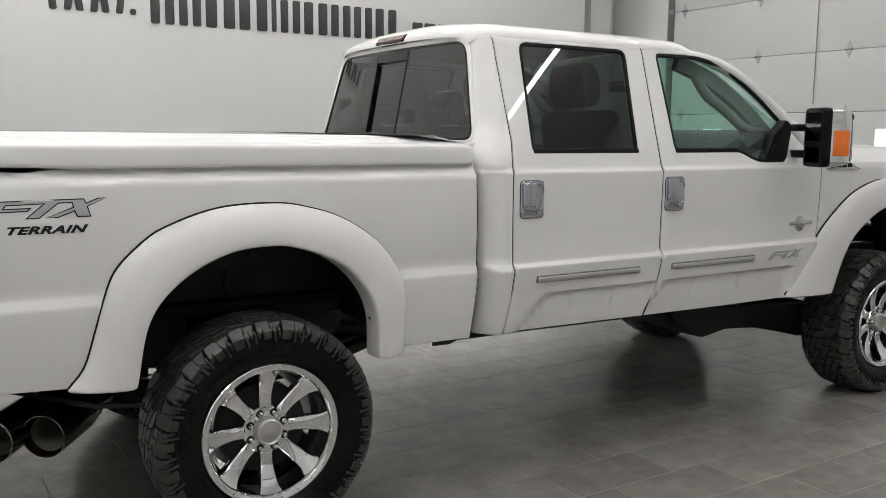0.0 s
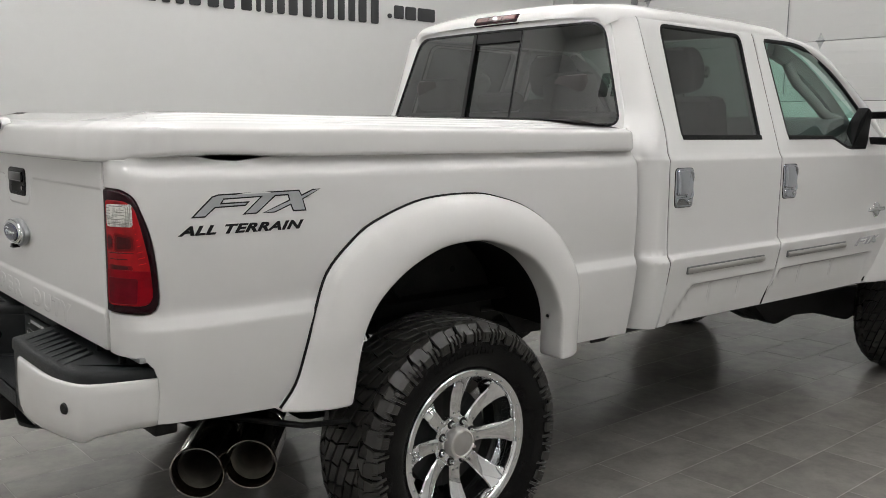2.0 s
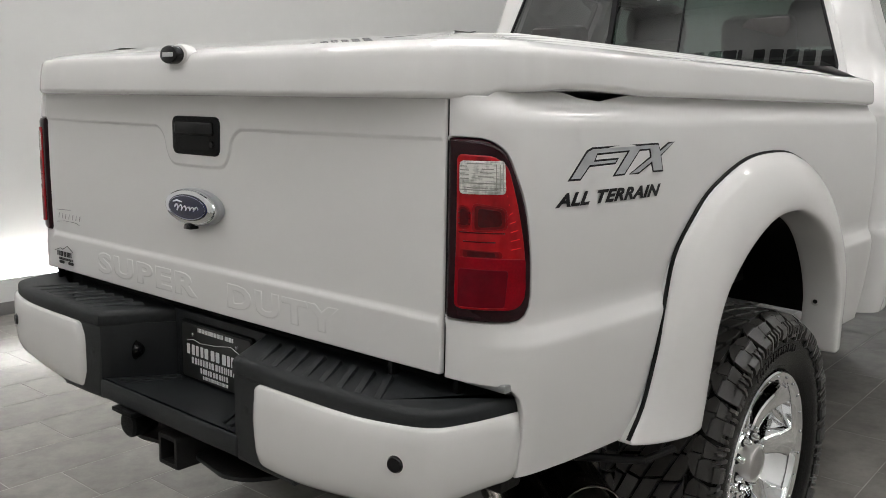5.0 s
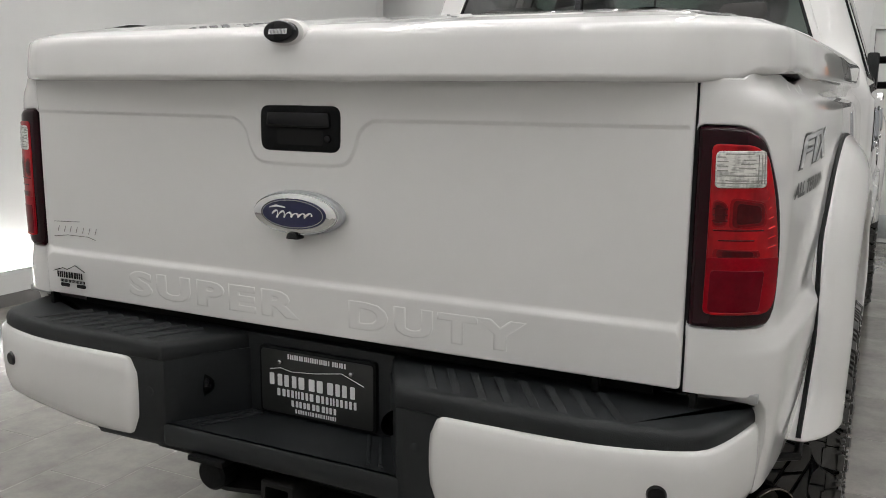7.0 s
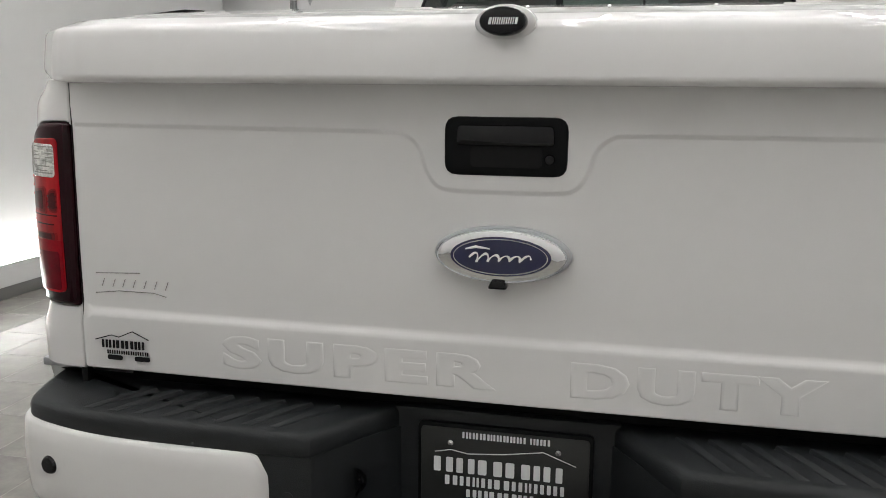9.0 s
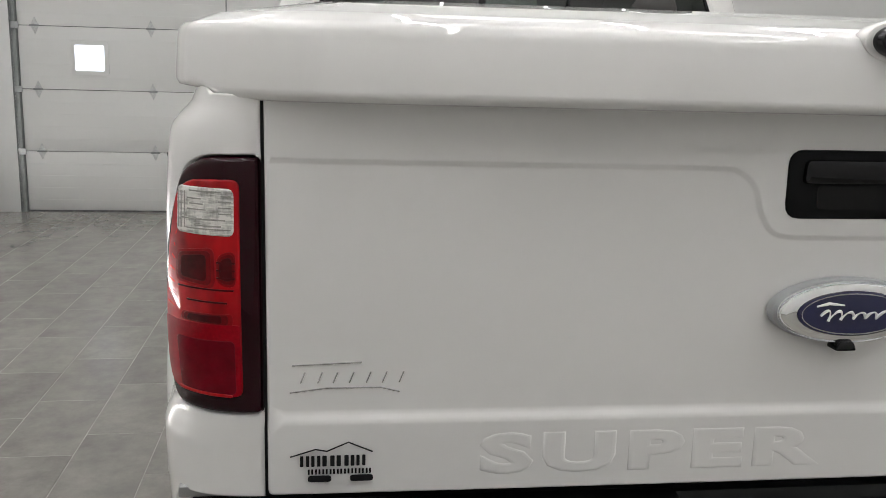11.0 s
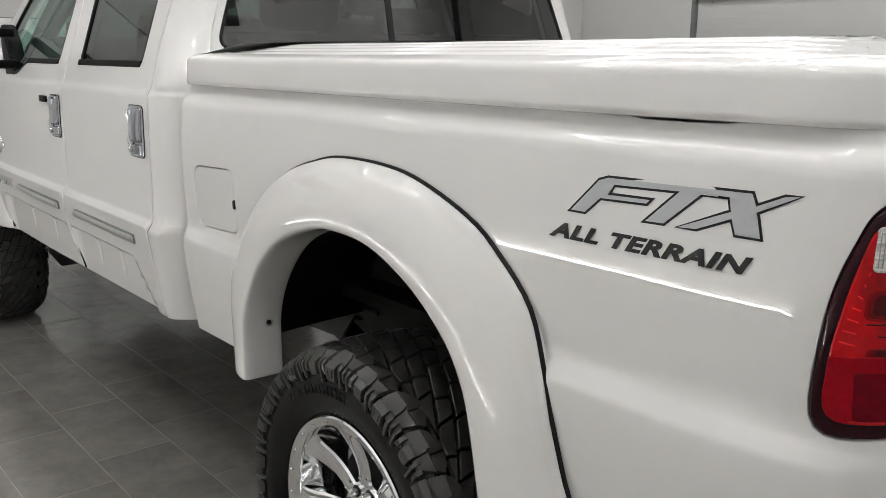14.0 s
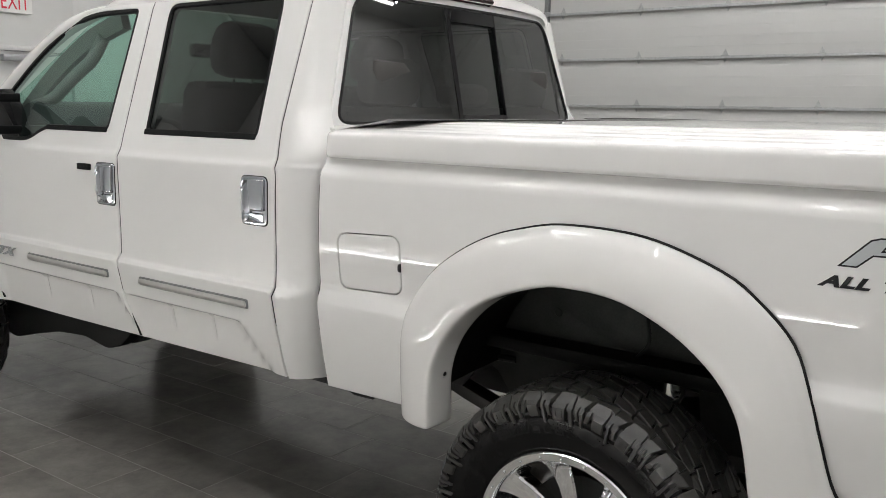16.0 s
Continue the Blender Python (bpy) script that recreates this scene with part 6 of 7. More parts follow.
for x0, s, spin in ((0.0, -1, 0), (0.0, 1, 10), (3.967, -1, 18), (3.967, 1, 5)):
    # the wheel's own +y faces outwards
    m = Matrix.Translation((x0, s * 0.862, 0.432)) @ (Matrix.Identity(4) if s > 0 else Matrix.Rotation(math.pi, 4, "Z")) @ Matrix.Rotation(radians(spin), 4, "Y")
    w = part("wheel", rim_me, CHROME, truck, "chrome eight-spoke wheel with chunky off-road tyre")
    w.matrix_local = m
    part("tyre", tyre_me, RUBBER, w, "black off-road tyre with deep tread blocks")
    part("tread", tread_me, TREAD, w, kind="stuff")
    part("hub", hub_me, CHROME, w)
    part("centre_cap", cap_me, DULL_CHROME, w, "satin centre cap")
    part("brake_disc", disc_me, STEEL, w)
    for k in range(8):
        a = Matrix.Rotation(2 * math.pi * k / 8, 4, "Y")
        part("spoke", spoke_me, CHROME, w).matrix_local = a
        b = Matrix.Rotation(2 * math.pi * (k + 0.5) / 8, 4, "Y") @ Matrix.Translation((0.073, -0.018, 0))
        part("lug_nut", nut_me, CHROME, w).matrix_local = b
        part("lug_well", well_me, GASKET, w).matrix_local = b
        for e in (-0.011, 0.011):
            part("spoke_bolt", rivet_me, DULL_CHROME, w).matrix_local = a @ Matrix.Translation((0.104, -0.0615, e))
    for k in range(24):
        part("rivet", rivet_me, DULL_CHROME, w).matrix_local = Matrix.Rotation(2 * math.pi * (k + 0.5) / 24, 4, "Y") @ Matrix.Translation((0.2565, 0, 0))

# tow mirrors
for s in (1, -1):
    fwd = Matrix.Translation((0.0 if s > 0 else 0.07, 0, 0))
    y0, y1 = sorted((s * 1.13, s * 1.335))
    head = part("tow_mirror", slab(rect(y0, 1.412, y1, 1.715, 0.03, 4), 2.80, 2.845, "x", 0.010), PLASTIC, truck, "black tow mirror with chrome cap")
    shell = loft([[(x, yy, zz) for yy, zz in inset(rect(y0, 1.412, y1, 1.715, 0.03, 4), d)] for x, d in ((2.846, 0.002), (2.90, 0.004), (2.95, 0.016), (2.975, 0.045))])
    part("mirror_cap", shell, CHROME, head, "chrome mirror cap")
    part("mirror_glass", slab(rect(y0 + 0.022, 1.545, y1 - 0.022, 1.69, 0.012), 2.803, 2.7975, "x"), MIRROR, head, "mirror glass")
    part("wide_angle_glass", slab(rect(y0 + 0.03, 1.432, y1 - 0.03, 1.512, 0.012), 2.803, 2.7965, "x"), MIRROR, head, "lower wide-angle mirror glass")
    part("indicator_lens", box(2.86, 2.94, min(s * 1.330, s * 1.340), max(s * 1.330, s * 1.340), 1.47, 1.60, 0.004), AMBER, head, "amber marker lens")
    for zc in (1.615, 1.475):
        part("mirror_arm", moved(slab(rect(2.815, zc - 0.020, 2.865, zc + 0.020, 0.010), 0.945, 1.15, "y", 0.003), Matrix.Scale(s, 4, (0, 1, 0))), PLASTIC, head, "black telescopic arm")
    sail = moved(slab(rounded([(2.80, 1.435), (2.985, 1.435), (3.02, 1.63), (2.97, 1.66), (2.87, 1.58)], 0.02), 0.900, 0.962, "y", 0.012), Matrix.Scale(s, 4, (0, 1, 0)))
    part("mirror_base", sail, PLASTIC, truck, "black mirror base")
    # the passenger's mirror is turned in towards the driver
    turn = Matrix.Translation((2.90, s * 1.235, 0)) @ Matrix.Rotation(radians(0 if s > 0 else -28), 4, "Z") @ Matrix.Translation((-2.90, -s * 1.235, 0))
    head.matrix_local = fwd @ turn

# interior: seats, dashboard, wheel
def cushion(y0, y1, x0, x1, z0, z1, lean=0.0, r=0.05):
    return moved(slab(rect(x0, y0, x1, y1, r, 3), z0, z1, "z", min(0.035, (z1 - z0) * 0.4)), Matrix.Identity(4))


for y in (0.42, -0.42):
    st = part("front_seat", cushion(y - 0.27, y + 0.27, 1.98, 2.52, 1.00, 1.16), CLOTH, truck, "dark leather front seat")
    lean = Matrix.Translation((2.06, 0, 1.10)) @ Matrix.Rotation(radians(-11), 4, "Y")
    part("seat_back", moved(slab(rect(-0.07, y - 0.26, 0.08, y + 0.26, 0.05), 0.0, 0.60, "z", 0.05), lean), CLOTH, st)
    part("head_restraint", moved(loft([[(x, v, z) for x, v in rect(-h * 0.055, y - w, h * 0.06, y + w, 0.035 * h, 4)] for z, w, h in ((0.625, 0.10, 0.7), (0.635, 0.125, 0.9), (0.66, 0.145, 1.0), (0.72, 0.155, 1.05), (0.78, 0.150, 1.0), (0.82, 0.135, 0.9), (0.845, 0.11, 0.7), (0.852, 0.08, 0.45))]), lean), CLOTH, st)
    for e in (-0.05, 0.05):
        part("restraint_post", moved(tube([(0, y + e, 0.56), (0, y + e, 0.66)], 0.007, 8), lean), CHROME, st)
bench = part("rear_bench", cushion(-0.74, 0.74, 1.16, 1.62, 0.98, 1.14), CLOTH, truck, "dark leather rear bench")
lean = Matrix.Translation((1.16, 0, 1.08)) @ Matrix.Rotation(radians(-8), 4, "Y")
part("bench_back", moved(slab(rect(-0.06, -0.74, 0.07, 0.74, 0.04), 0.0, 0.52, "z", 0.05), lean), CLOTH, bench)
for y in (0.46, -0.46, 0.0):
    part("head_restraint", moved(slab(rect(-0.045, y - 0.14, 0.055, y + 0.14, 0.04), 0.53, 0.70 if y else 0.62, "z", 0.04), lean), CLOTH, bench)
dash_prof = [(3.20, 1.10), (2.82, 1.10), (2.72, 1.24), (2.72, 1.48), (2.80, 1.585), (2.95, 1.605), (3.08, 1.56), (3.22, 1.45)]
part("dashboard", slab(rounded(dash_prof, 0.04), -0.84, 0.84, "y", 0.02), DASH, truck, "dark grey dashboard")
sw = Matrix.Translation((2.62, 0.42, 1.36)) @ Matrix.Rotation(radians(62), 4, "Y")
ring = [(0.185 * math.cos(a), 0.185 * math.sin(a), 0) for a in np.linspace(0, 2 * math.pi, 41)]
part("steering_wheel", moved(tube(ring, 0.014, 8, False), sw), CLOTH, truck, "black steering wheel")
part("steering_column", tube([(2.62, 0.42, 1.36), (2.90, 0.42, 1.26)], [0.06, 0.05], 12), DASH, truck)
part("inside_mirror", moved(slab(rect(-0.13, 1.83, 0.13, 1.90, 0.02), 2.66, 2.70, "x", 0.01), Matrix.Identity(4)), GLOSS_BLACK, truck, "inside mirror")
for s in (1, -1):
    trim_path = spline([(2.40, 0.705, 1.985), (2.62, 0.735, 1.905), (2.84, 0.775, 1.765), (3.04, 0.82, 1.590), (3.14, 0.845, 1.48)], 14)
    rings = []
    for k, (x, y, z) in enumerate(trim_path):
        a, b = Vector(trim_path[max(k - 1, 0)]), Vector(trim_path[min(k + 1, 13)])
        t = (b - a).normalized()
        down = Vector((-t.z, 0, t.x)).normalized()
        down = -down if down.z > 0 else down
        c = Vector((x, s * y, z))
        rings.append([c, c + down * 0.075, c + down * 0.075 + Vector((0, -s * 0.04, 0)), c + Vector((0, -s * 0.04, 0))])
    tr = part("pillar_trim", loft(rings), TRIM_GREY, truck, "grey windscreen pillar trim")
    grab = []
    for k in range(2, 11):
        a, b = Vector(trim_path[k - 1]), Vector(trim_path[k + 1])
        t = (b - a).normalized()
        down = Vector((-t.z, 0, t.x)).normalized()
        down = -down if down.z > 0 else down
        off = 0.06 + 0.065 * min(1.0, (k - 2) / 1.5, (10 - k) / 1.5)
        grab.append(Vector((trim_path[k][0], s * (trim_path[k][1] - 0.01), trim_path[k][2])) + down * off)
    part("grab_handle", tube([tuple(p) for p in grab], 0.028, 10), TRIM_GREY, tr, "grey grab handle")
    part("door_inner_panel", slab(rect(1.16, 0.76, 3.15, 1.495, 0.03), s * 0.88, s * 0.91, "y", 0.006), DASH, truck, "dark inner door trim")

# decals on the bed sides
LOGO = [(0.04, 0.14), (0.20, 0.86), (0.25, 0.93), (0.92, 0.98), (0.94, 0.79), (1.04, 0.99), (1.11, 1.0), (0.95, 0.63), (0.975, 0.19), (0.86, 0.19), (0.84, 0.44), (0.70, 0.18), (0.60, 0.18), (0.83, 0.62), (0.82, 0.81), (0.71, 0.80), (0.55, 0.18), (0.44, 0.17), (0.59, 0.79), (0.29, 0.75), (0.27, 0.61), (0.49, 0.63), (0.46, 0.49), (0.22, 0.46), (0.14, 0.14)]

for s in (1, -1):
    x0 = -0.967 if s < 0 else -0.597

    def lay(bm, lift):
        for v in bm.verts:
            u = x0 + (1 if s < 0 else -1) * v.co.x
            z = 1.268 + v.co.y
            v.co = Vector((u, s * (bed_y(u, z) + lift + v.co.z), z))
        bmesh.ops.recalc_face_normals(bm, faces=bm.faces)
        return bm
    shape = [(0.374 * a, (0.076 if s < 0 else 0.084) * b - (0.002 if s < 0 else 0.004)) for a, b in LOGO]
    ln = part("bed_decal", lay(slab(mitred(shape, -0.0010), 0, 0.0005), 0.0006), INK, truck, "silver slanted bed decal with black outline")
    part("decal_fill", lay(slab(mitred(shape, 0.0028), 0, 0.0005), 0.0014), SILVER, ln, "silver decal fill")
    tx, ln_ = lettering("ALL TERRAIN", 0.0235, 0.0, 0.36, 1.08, 1.0, 0.0016)
    a, b = (-0.993, -0.612) if s < 0 else (-0.572, -0.952)
    for v in tx.verts:
        u, z = a + (b - a) * v.co.x / ln_, 1.2295 + v.co.y
        v.co = Vector((u, s * (bed_y(u, z) + 0.0018), z))
    for f in tx.faces:
        f.normal_update()
        if f.normal.y * s < 0:
            f.normal_flip()
    for piece in islands(tx):
        part("bed_letter", piece, INK, truck, "black slanted letter")
    # silver shapes on the front door cladding
    mk = slab([((2.785 + 0.28 * a) if s < 0 else (3.10 - 0.28 * a), 0.901 + 0.052 * b) for a, b in LOGO], 0, 0.006, "y")
    for v in mk.verts:
        v.co.y = s * (cab_y(v.co.x, 0.92) + 0.0245 + v.co.y)
    bmesh.ops.recalc_face_normals(mk, faces=mk.faces)
    part("door_mark", mk, DULL_CHROME, truck, "satin chrome door mark")


# ---- the showroom ----
X0, X1, Y0, Y1, H = -5.2, 6.90, -7.35, 4.07, 5.2
TL, TW, GAP = 0.582, 0.295, 0.0042
SKEW = 0.014      # the tile rows run slightly askew to the truck


def wall(name, bm, mat=WALL):
    return part(name, bm, mat, None, kind="structure")


tagged(wall("wall_left", box(X0, 5.85, Y1, Y1 + 0.25, 0, H, 0.003)), "white painted wall with dark lettering shapes", "wall")
tagged(wall("wall_left_return", box(5.85, X1 + 0.2, 4.72, 4.97, 0, H, 0.003)), "white painted recessed wall", "wall")
tagged(wall("wall_right", join(box(5.12, X1 + 0.2, Y0 - 0.25, Y0, 0, H, 0.003), box(X0, -0.6, Y0 - 0.25, Y0, 0, H, 0.003), box(-0.6, 5.12, Y0 - 0.25, Y0, 3.65, H, 0.003))), "white painted wall round a wide door", "wall")
tagged(wall("wall_front", join(box(X1, X1 + 0.2, 3.74, 4.72, 0, H, 0.003), box(X1, X1 + 0.2, -0.55, 3.74, 3.6, H, 0.003), box(X1, X1 + 0.2, -0.80, -0.55, 0, H, 0.003), box(X1, X1 + 0.2, -1.72, -0.80, 2.08, H, 0.003), box(X1, X1 + 0.2, Y0, -1.72, 0, H, 0.003))), "white painted front wall with doors", "wall")
tagged(wall("wall_rear", box(X0 - 0.2, X0, Y0, Y1 + 0.2, 0, H, 0.003)), "white painted rear wall", "wall")
tagged(wall("ceiling", box(X0 - 0.2, X1 + 0.2, Y0 - 0.2, 4.97, H, H + 0.15, 0.003), CEIL), "white ceiling", "ceiling")
tagged(part("wall_pilaster", box(6.25, 6.60, 4.42, 4.72, 0, H, 0.01), WALL, None, kind="structure"), "white boxed-in pilaster", "pilaster")

# ledge at the foot of the left wall with an upward light strip
tagged(part("baseboard_left", box(X0, 5.85, Y1 - 0.066, Y1, 0, 0.085, 0.003), BASE, None, kind="structure"), "dark grey baseboard", "baseboard")
tagged(part("ledge", slab([(Y1 - 0.001, 0.0865), (Y1 - 0.070, 0.0865), (Y1 - 0.070, 0.240), (Y1 - 0.060, 0.240), (Y1 - 0.060, 0.200), (Y1 - 0.001, 0.200)], X0, 5.85, "x"), WALL, None, kind="structure"), "low white ledge that hides a light strip", "trim")
strip = thing("light_strip", (0, 0, 0), "long white light strip set into the wall ledge", "light")
part("diffuser", box(-0.2, 5.75, Y1 - 0.050, Y1 - 0.030, 0.201, 0.246, 0.001), COVE_LED, strip)
tagged(part("baseboard_front", box(X1 - 0.014, X1, -6.9, -1.74, 0, 0.10, 0.003), BASE, None, kind="structure"), "dark grey baseboard", "baseboard")
tagged(part("baseboard_right", box(5.2, X1 - 0.02, Y0, Y0 + 0.014, 0, 0.10, 0.003), BASE, None, kind="structure"), "dark grey baseboard", "baseboard")

# wall writing: plain dark shapes
sign = thing("wall_sign", (0.1, Y1, 2.5), "dark grey letter-sized shapes on the white wall", "sign")


def wall_bar(x0, x1, z0, z1, slant=0.0):
    part("sign_mark", slab(rounded([(x0 - 0.1, z0 - 2.5), (x1 - 0.1, z0 - 2.5), (x1 - 0.1 + slant, z1 - 2.5), (x0 - 0.1 + slant, z1 - 2.5)], 0.02, 3), -0.003, -0.015, "y", 0.002), INK_GREY, sign)


INK_GREY = material("charcoal_vinyl", (0.035, 0.036, 0.038), 0.5, vary=0.08)
for k in range(3):
    wall_bar(0.02 + 0.21 * k, 0.08 + 0.21 * k, 2.575, 2.735, -0.02)
    wall_bar(0.13 + 0.21 * k, 0.19 + 0.21 * k, 2.575, 2.735, 0.02)
wall_bar(0.67, 0.72, 2.575, 2.625)
x = 0.845
for w in (0.235, 0.225, 0.30, 0.30, 0.075, 0.225, 0.27, 0.235, 0.225, 0.265):
    for a, b in ((0.0, 0.38), (0.62, 1.0)) if w > 0.1 else ((0.0, 1.0),):
        wall_bar(x + a * (w - 0.028), x + b * (w - 0.028), 2.515, 2.820)
    x += w + 0.016
wall_bar(3.43, 3.48, 2.585, 2.628)
for a, b in ((3.51, 3.63), (3.655, 3.79), (3.815, 4.04)):
    wall_bar(a, b, 2.585, 2.715)
sign2 = thing("rear_wall_sign", (X0, 0, 4.3), "dark grey letter-sized shapes on the rear wall", "sign")
for k, w in enumerate((0.24, 0.23, 0.30, 0.30, 0.09, 0.23, 0.27, 0.24, 0.23, 0.27)):
    part("sign_mark", slab(rect(2.6 - 0.33 * k - w, 0.0, 2.6 - 0.33 * k, 0.32, 0.02), 0.003, 0.012, "x", 0.002), INK_GREY, sign2)


# sectional doors
def sectional(name, width, rows, hinges, strut, h, low):
    """A sectional door standing in the plane y = 0 of its own frame, facing -y, from x = 0 to its width."""
    root = thing(name, (0, 0, 0), "white insulated sectional garage door with steel hinges", "garage door", kind="structure")
    for k in range(rows):
        z0 = low + h * k
        face = slab(rect(0.0, max(z0, 0.01) + 0.003, width, z0 + h - 0.003, 0.0), 0.0, 0.045, "y", 0.004)
        p = part("door_section", face, DOOR_WHITE, root)
        for j in (1, 2, 3, 4):
            part("pressed_rib", slab(rect(0.01, z0 + h * j / 5 - 0.0025, width - 0.01, z0 + h * j / 5 + 0.0025), -0.0022, 0.001, "y", 0.0009), DOOR_WHITE, p)
        if k:
            for hx in hinges:
                hg = part("hinge", slab(rounded([(hx - 0.040, z0), (hx, z0 - 0.085), (hx + 0.040, z0), (hx, z0 + 0.085)], 0.008), -0.006, 0.0, "y", 0.001), HINGE, p, "diamond-shaped steel hinge")
                part("hinge_pin", tube([(hx - 0.045, -0.010, z0), (hx + 0.045, -0.010, z0)], 0.008, 8), TRACK, hg)
            if strut:
                part("strut", slab([(-0.055, z0 - 0.030), (-0.0565, z0 - 0.030), (-0.0565, z0 + 0.002), (-0.0465, z0 + 0.002), (-0.002, z0 - 0.004), (-0.002, z0 - 0.012), (-0.045, z0 - 0.006)], 0.02, width - 0.02, "x"), HINGE, p, "steel strut rail")
    for hx in (-0.035, width + 0.035):
        part("door_track", slab(rect(hx - 0.03, 0.0, hx + 0.03, h * rows + 0.1), -0.05, 0.02, "y", 0.004), TRACK, root, "grey steel door track")
        for k in range(1, rows):
            part("roller_bracket", slab(rect(hx - 0.012 if hx < 0 else hx - 0.06, low + h * k - 0.03, hx + 0.06 if hx < 0 else hx + 0.012, low + h * k + 0.03, 0.006), -0.058, -0.045, "y", 0.002), GALV, root)
    return root


# the front door spans y from 3.40 to -0.53; its own x runs towards -y
fd = sectional("front_sectional_door", 4.20, 6, [0.16, 1.25, 2.34, 3.43], False, 0.609, -0.005)
fd.matrix_world = Matrix.Translation((X1 + 0.05, 3.70, 0)) @ Matrix.Rotation(radians(-90), 4, "Z")
for a in (0.48, 2.64):
    fr = part("window_frame", slab(rect(a, 1.36, a + 0.36, 1.69, 0.03), -0.012, 0.0, "y", 0.004), DOOR_WHITE, fd)
    part("pane", slab(rect(a + 0.04, 1.40, a + 0.32, 1.65, 0.02), -0.0135, -0.0125, "y"), emitter("daylit_pane", (0.86, 0.90, 1.0), 0.75), fr, "small frosted daylit pane")
part("pull_rope", tube([(1.98, -0.02, 1.9), (1.98, -0.02, 3.5)], 0.006, 6), TRACK, fd, "thin pull rope")
rd = sectional("side_sectional_door", 5.60, 6, [0.20, 1.29, 2.38, 3.46, 4.55], True, 0.586, -0.115)
rd.matrix_world = Matrix.Translation((5.06, Y0 - 0.05, 0)) @ Matrix.Rotation(radians(180), 4, "Z")

# personnel door with panic bar, exit sign
pd = thing("door_1", (X1, -1.26, 0), "white exit door with panic bar and grey kick plate", "door", kind="structure")
part("door_leaf", slab(rect(-0.42, 0.01, 0.42, 2.04), 0.02, 0.065, "x", 0.002), DOOR_WHITE, pd)
for a, b, c, d in ((-0.47, 0.0, -0.425, 2.08), (0.425, 0.0, 0.47, 2.08), (-0.425, 2.045, 0.425, 2.085)):
    part("door_frame", slab(rect(a, b, c, d), -0.02, 0.07, "x", 0.003), DOOR_WHITE, pd)
part("panic_bar", slab(rect(-0.36, 0.99, 0.36, 1.06, 0.02), -0.06, 0.02, "x", 0.008), GALV, pd, "light grey panic bar")
part("kick_plate", slab(rect(-0.39, 0.05, 0.39, 0.28), 0.012, 0.021, "x", 0.001), GALV, pd, "grey kick plate")
part("door_closer", join(slab(rect(-0.05, 1.95, 0.25, 2.01, 0.01), -0.05, 0.02, "x", 0.004), moved(tube([(-0.03, -0.02, 1.985), (-0.20, -0.28, 2.03)], 0.008, 6), Matrix.Identity(4))), GALV, pd, "steel door closer")
ex = thing("exit_sign", (X1, -1.145, 2.37), "white exit sign with red letters", "sign")
part("sign_box", slab(rect(-0.155, 0.0, 0.155, 0.19, 0.01), -0.045, -0.001, "x", 0.004), SIGN_WHITE, ex)
tx, ln_ = lettering("EXIT", 0.130, 0.002, 0, 1.05)
part("exit_word", moved(tx, Matrix(((0, 0, -1, -0.0465), (-0.25 / ln_, 0, 0, 0.125), (0, 1, 0, 0.032), (0, 0, 0, 1)))), SIGN_RED, ex, "red letters")

# ceiling: a grid of thin light lines
def ceiling_light(length):
    root = thing("ceiling_light", (0, 0, 0), "thin white linear light of a ceiling grid", "light", "ceiling light grid")
    part("housing", box(-length / 2, length / 2, -0.036, 0.036, 0.016, 0.06, 0.004), SIGN_WHITE, root)
    part("diffuser", box(-length / 2 + 0.01, length / 2 - 0.01, -0.030, 0.030, 0.0, 0.015, 0.002), LED, root)
    return root


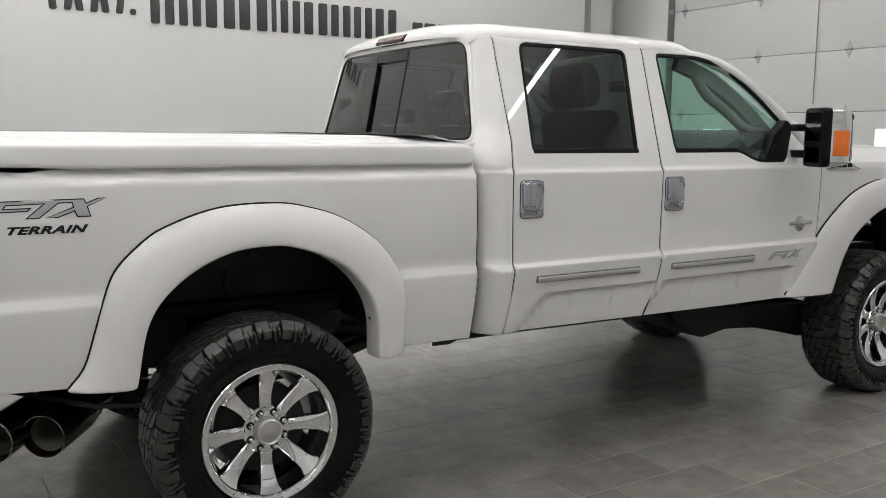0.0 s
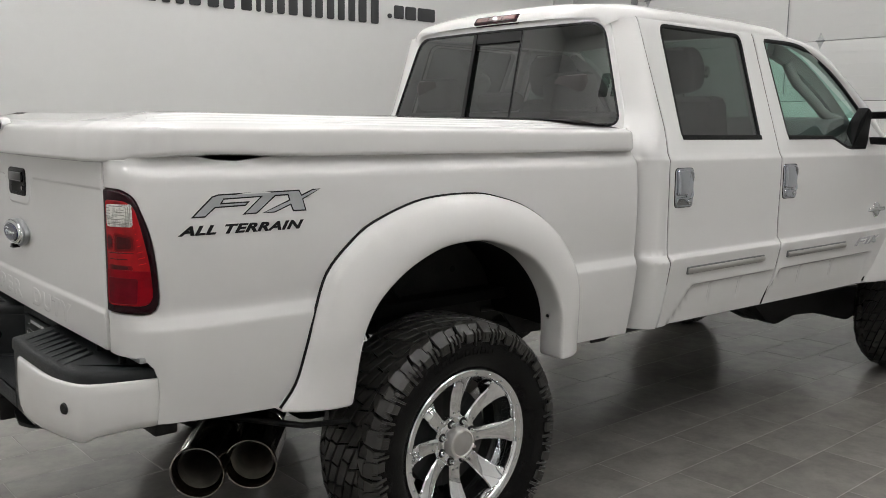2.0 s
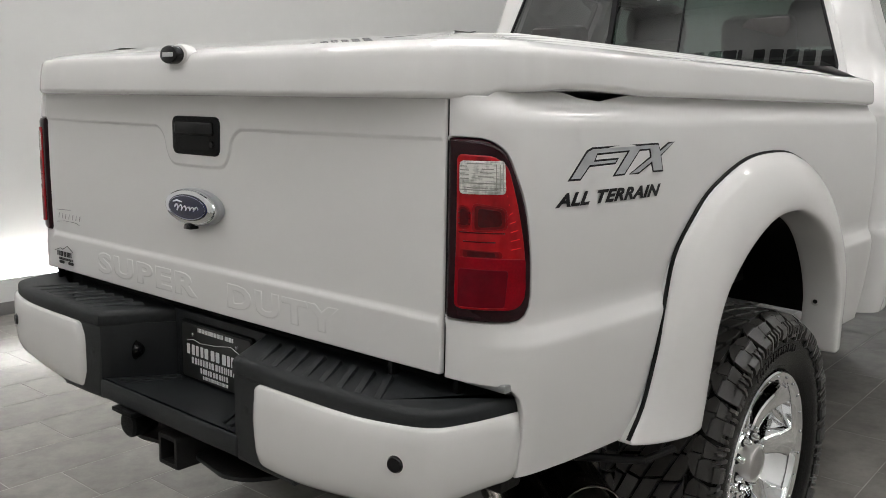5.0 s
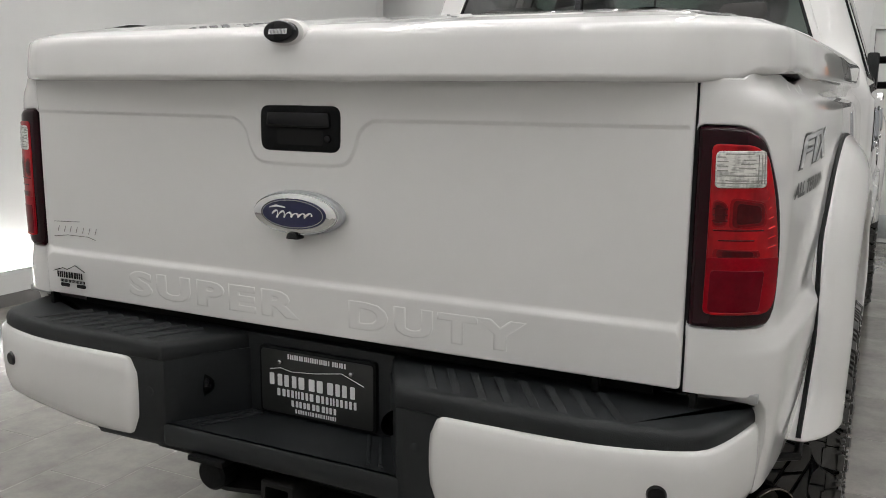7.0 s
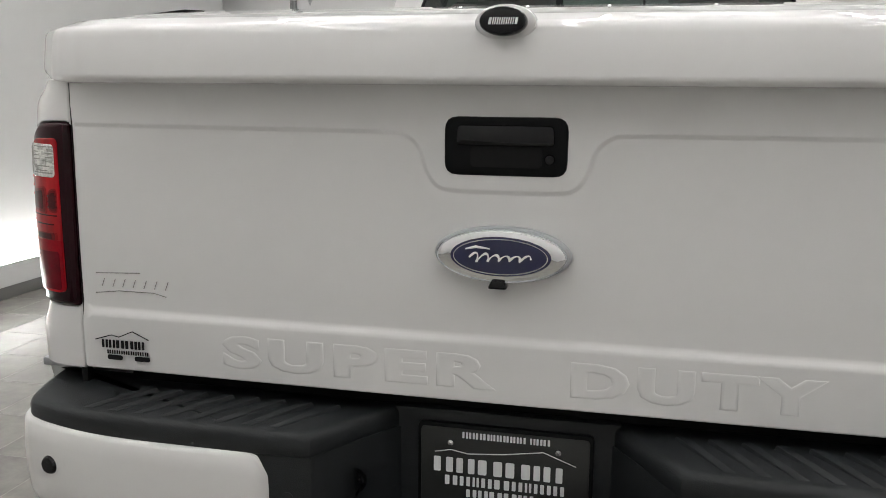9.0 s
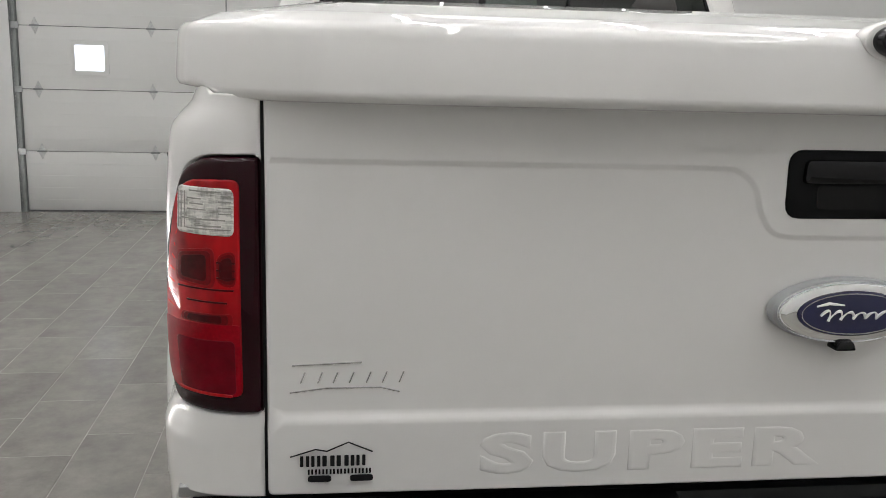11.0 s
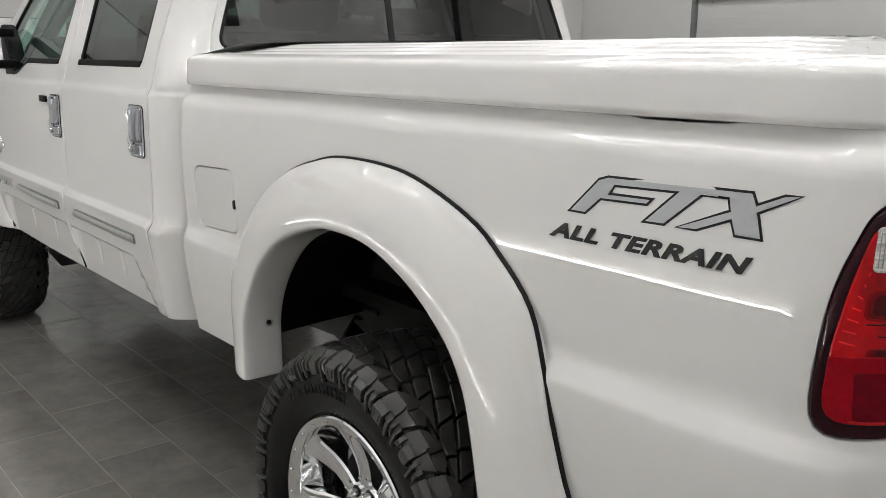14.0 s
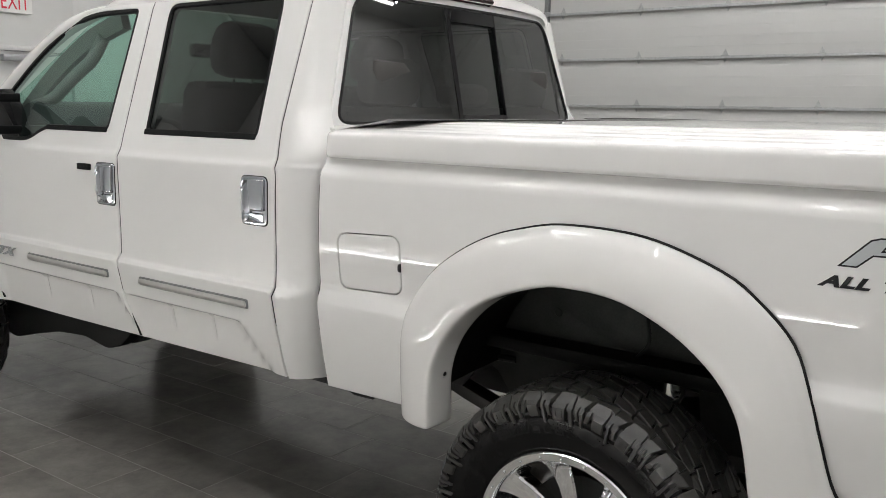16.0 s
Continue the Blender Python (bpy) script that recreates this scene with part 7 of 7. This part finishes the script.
# the rear bay, -4.6 to -2.2, is unseen and added to light the tailgate
LX, LY = (-4.6, -2.2, 0.2, 2.6, 5.0), (-5.0, -3.4, -1.8, 0.2, 1.8, 3.2)
long_one = None
for y in LY:
    for a, b in zip(LX[:-1], LX[1:]):
        if a > 2.5 and 1.0 < y < 2.5:
            continue
        m = Matrix.Translation(((a + b) / 2, y, H - 0.10))
        if long_one is None:
            long_one = ceiling_light(2.30)
            long_one.matrix_world = m
        else:
            copy_thing(long_one, m)
short_one = None
for x in LX:
    for a, b in zip(LY[:-1:2], LY[1::2]):
        m = Matrix.Translation((x, (a + b) / 2, H - 0.10)) @ Matrix.Rotation(radians(90), 4, "Z")
        if short_one is None:
            short_one = ceiling_light(1.52)
            short_one.matrix_world = m
        else:
            copy_thing(short_one, m)

# floor tiles in third bond
screed = tagged(part("floor", box(X0 - 0.2, X1 + 0.2, Y0 - 0.2, 4.97, -0.10, -0.0010, 0.0005), GROUT, None, kind="structure"), "grey stone tile floor with thin dark joints", "floor")
tile_bm = slab(rect(GAP / 2, GAP / 2, TL - GAP / 2, TW - GAP / 2, 0.0), -0.012, 0.0, "z", 0.0007)
tile_me = bpy.data.meshes.new("tile")
tile_bm.to_mesh(tile_me)
tile_me.materials.append(TILE)
near, far = [], []
for j in range(int((Y0 + 0.118) / TW) - 1, int((Y1 + 0.8) / TW) + 1):
    y = -0.118 + TW * j
    shift = 1.657 + 0.386 * j
    n0 = int(math.floor((X0 - shift) / TL))
    for n in range(n0, int((X1 - shift) / TL) + 1):
        x = shift + TL * n
        (near if -2.3 < y < 2.7 and -2.6 < x < 4.2 and len(near) < 300 else far).append((x, y))
rng = random.Random(11)
for x, y in near:
    t = new("tile", tile_me)
    t.parent = screed
    t.location = (x - SKEW * y, y + SKEW * x, rng.uniform(-0.0004, 0.0))
    t.rotation_euler = (0, 0, SKEW)
vs, fs = [], []
base_v = [tuple(v.co) for v in tile_me.vertices]
base_f = [tuple(p.vertices) for p in tile_me.polygons]
for x, y in far:
    k, dz = len(vs), rng.uniform(-0.0005, 0.0)
    vs += [(a + x - SKEW * (b + y), b + y + SKEW * (a + x), c + dz) for a, b, c in base_v]
    fs += [tuple(i + k for i in f) for f in base_f]
rest = bpy.data.meshes.new("tiles")
rest.from_pydata(vs, [], fs)
rest.materials.append(TILE)
ft = new("far_tiles", rest)
ft.parent = screed
tagged(ft, kind="stuff")
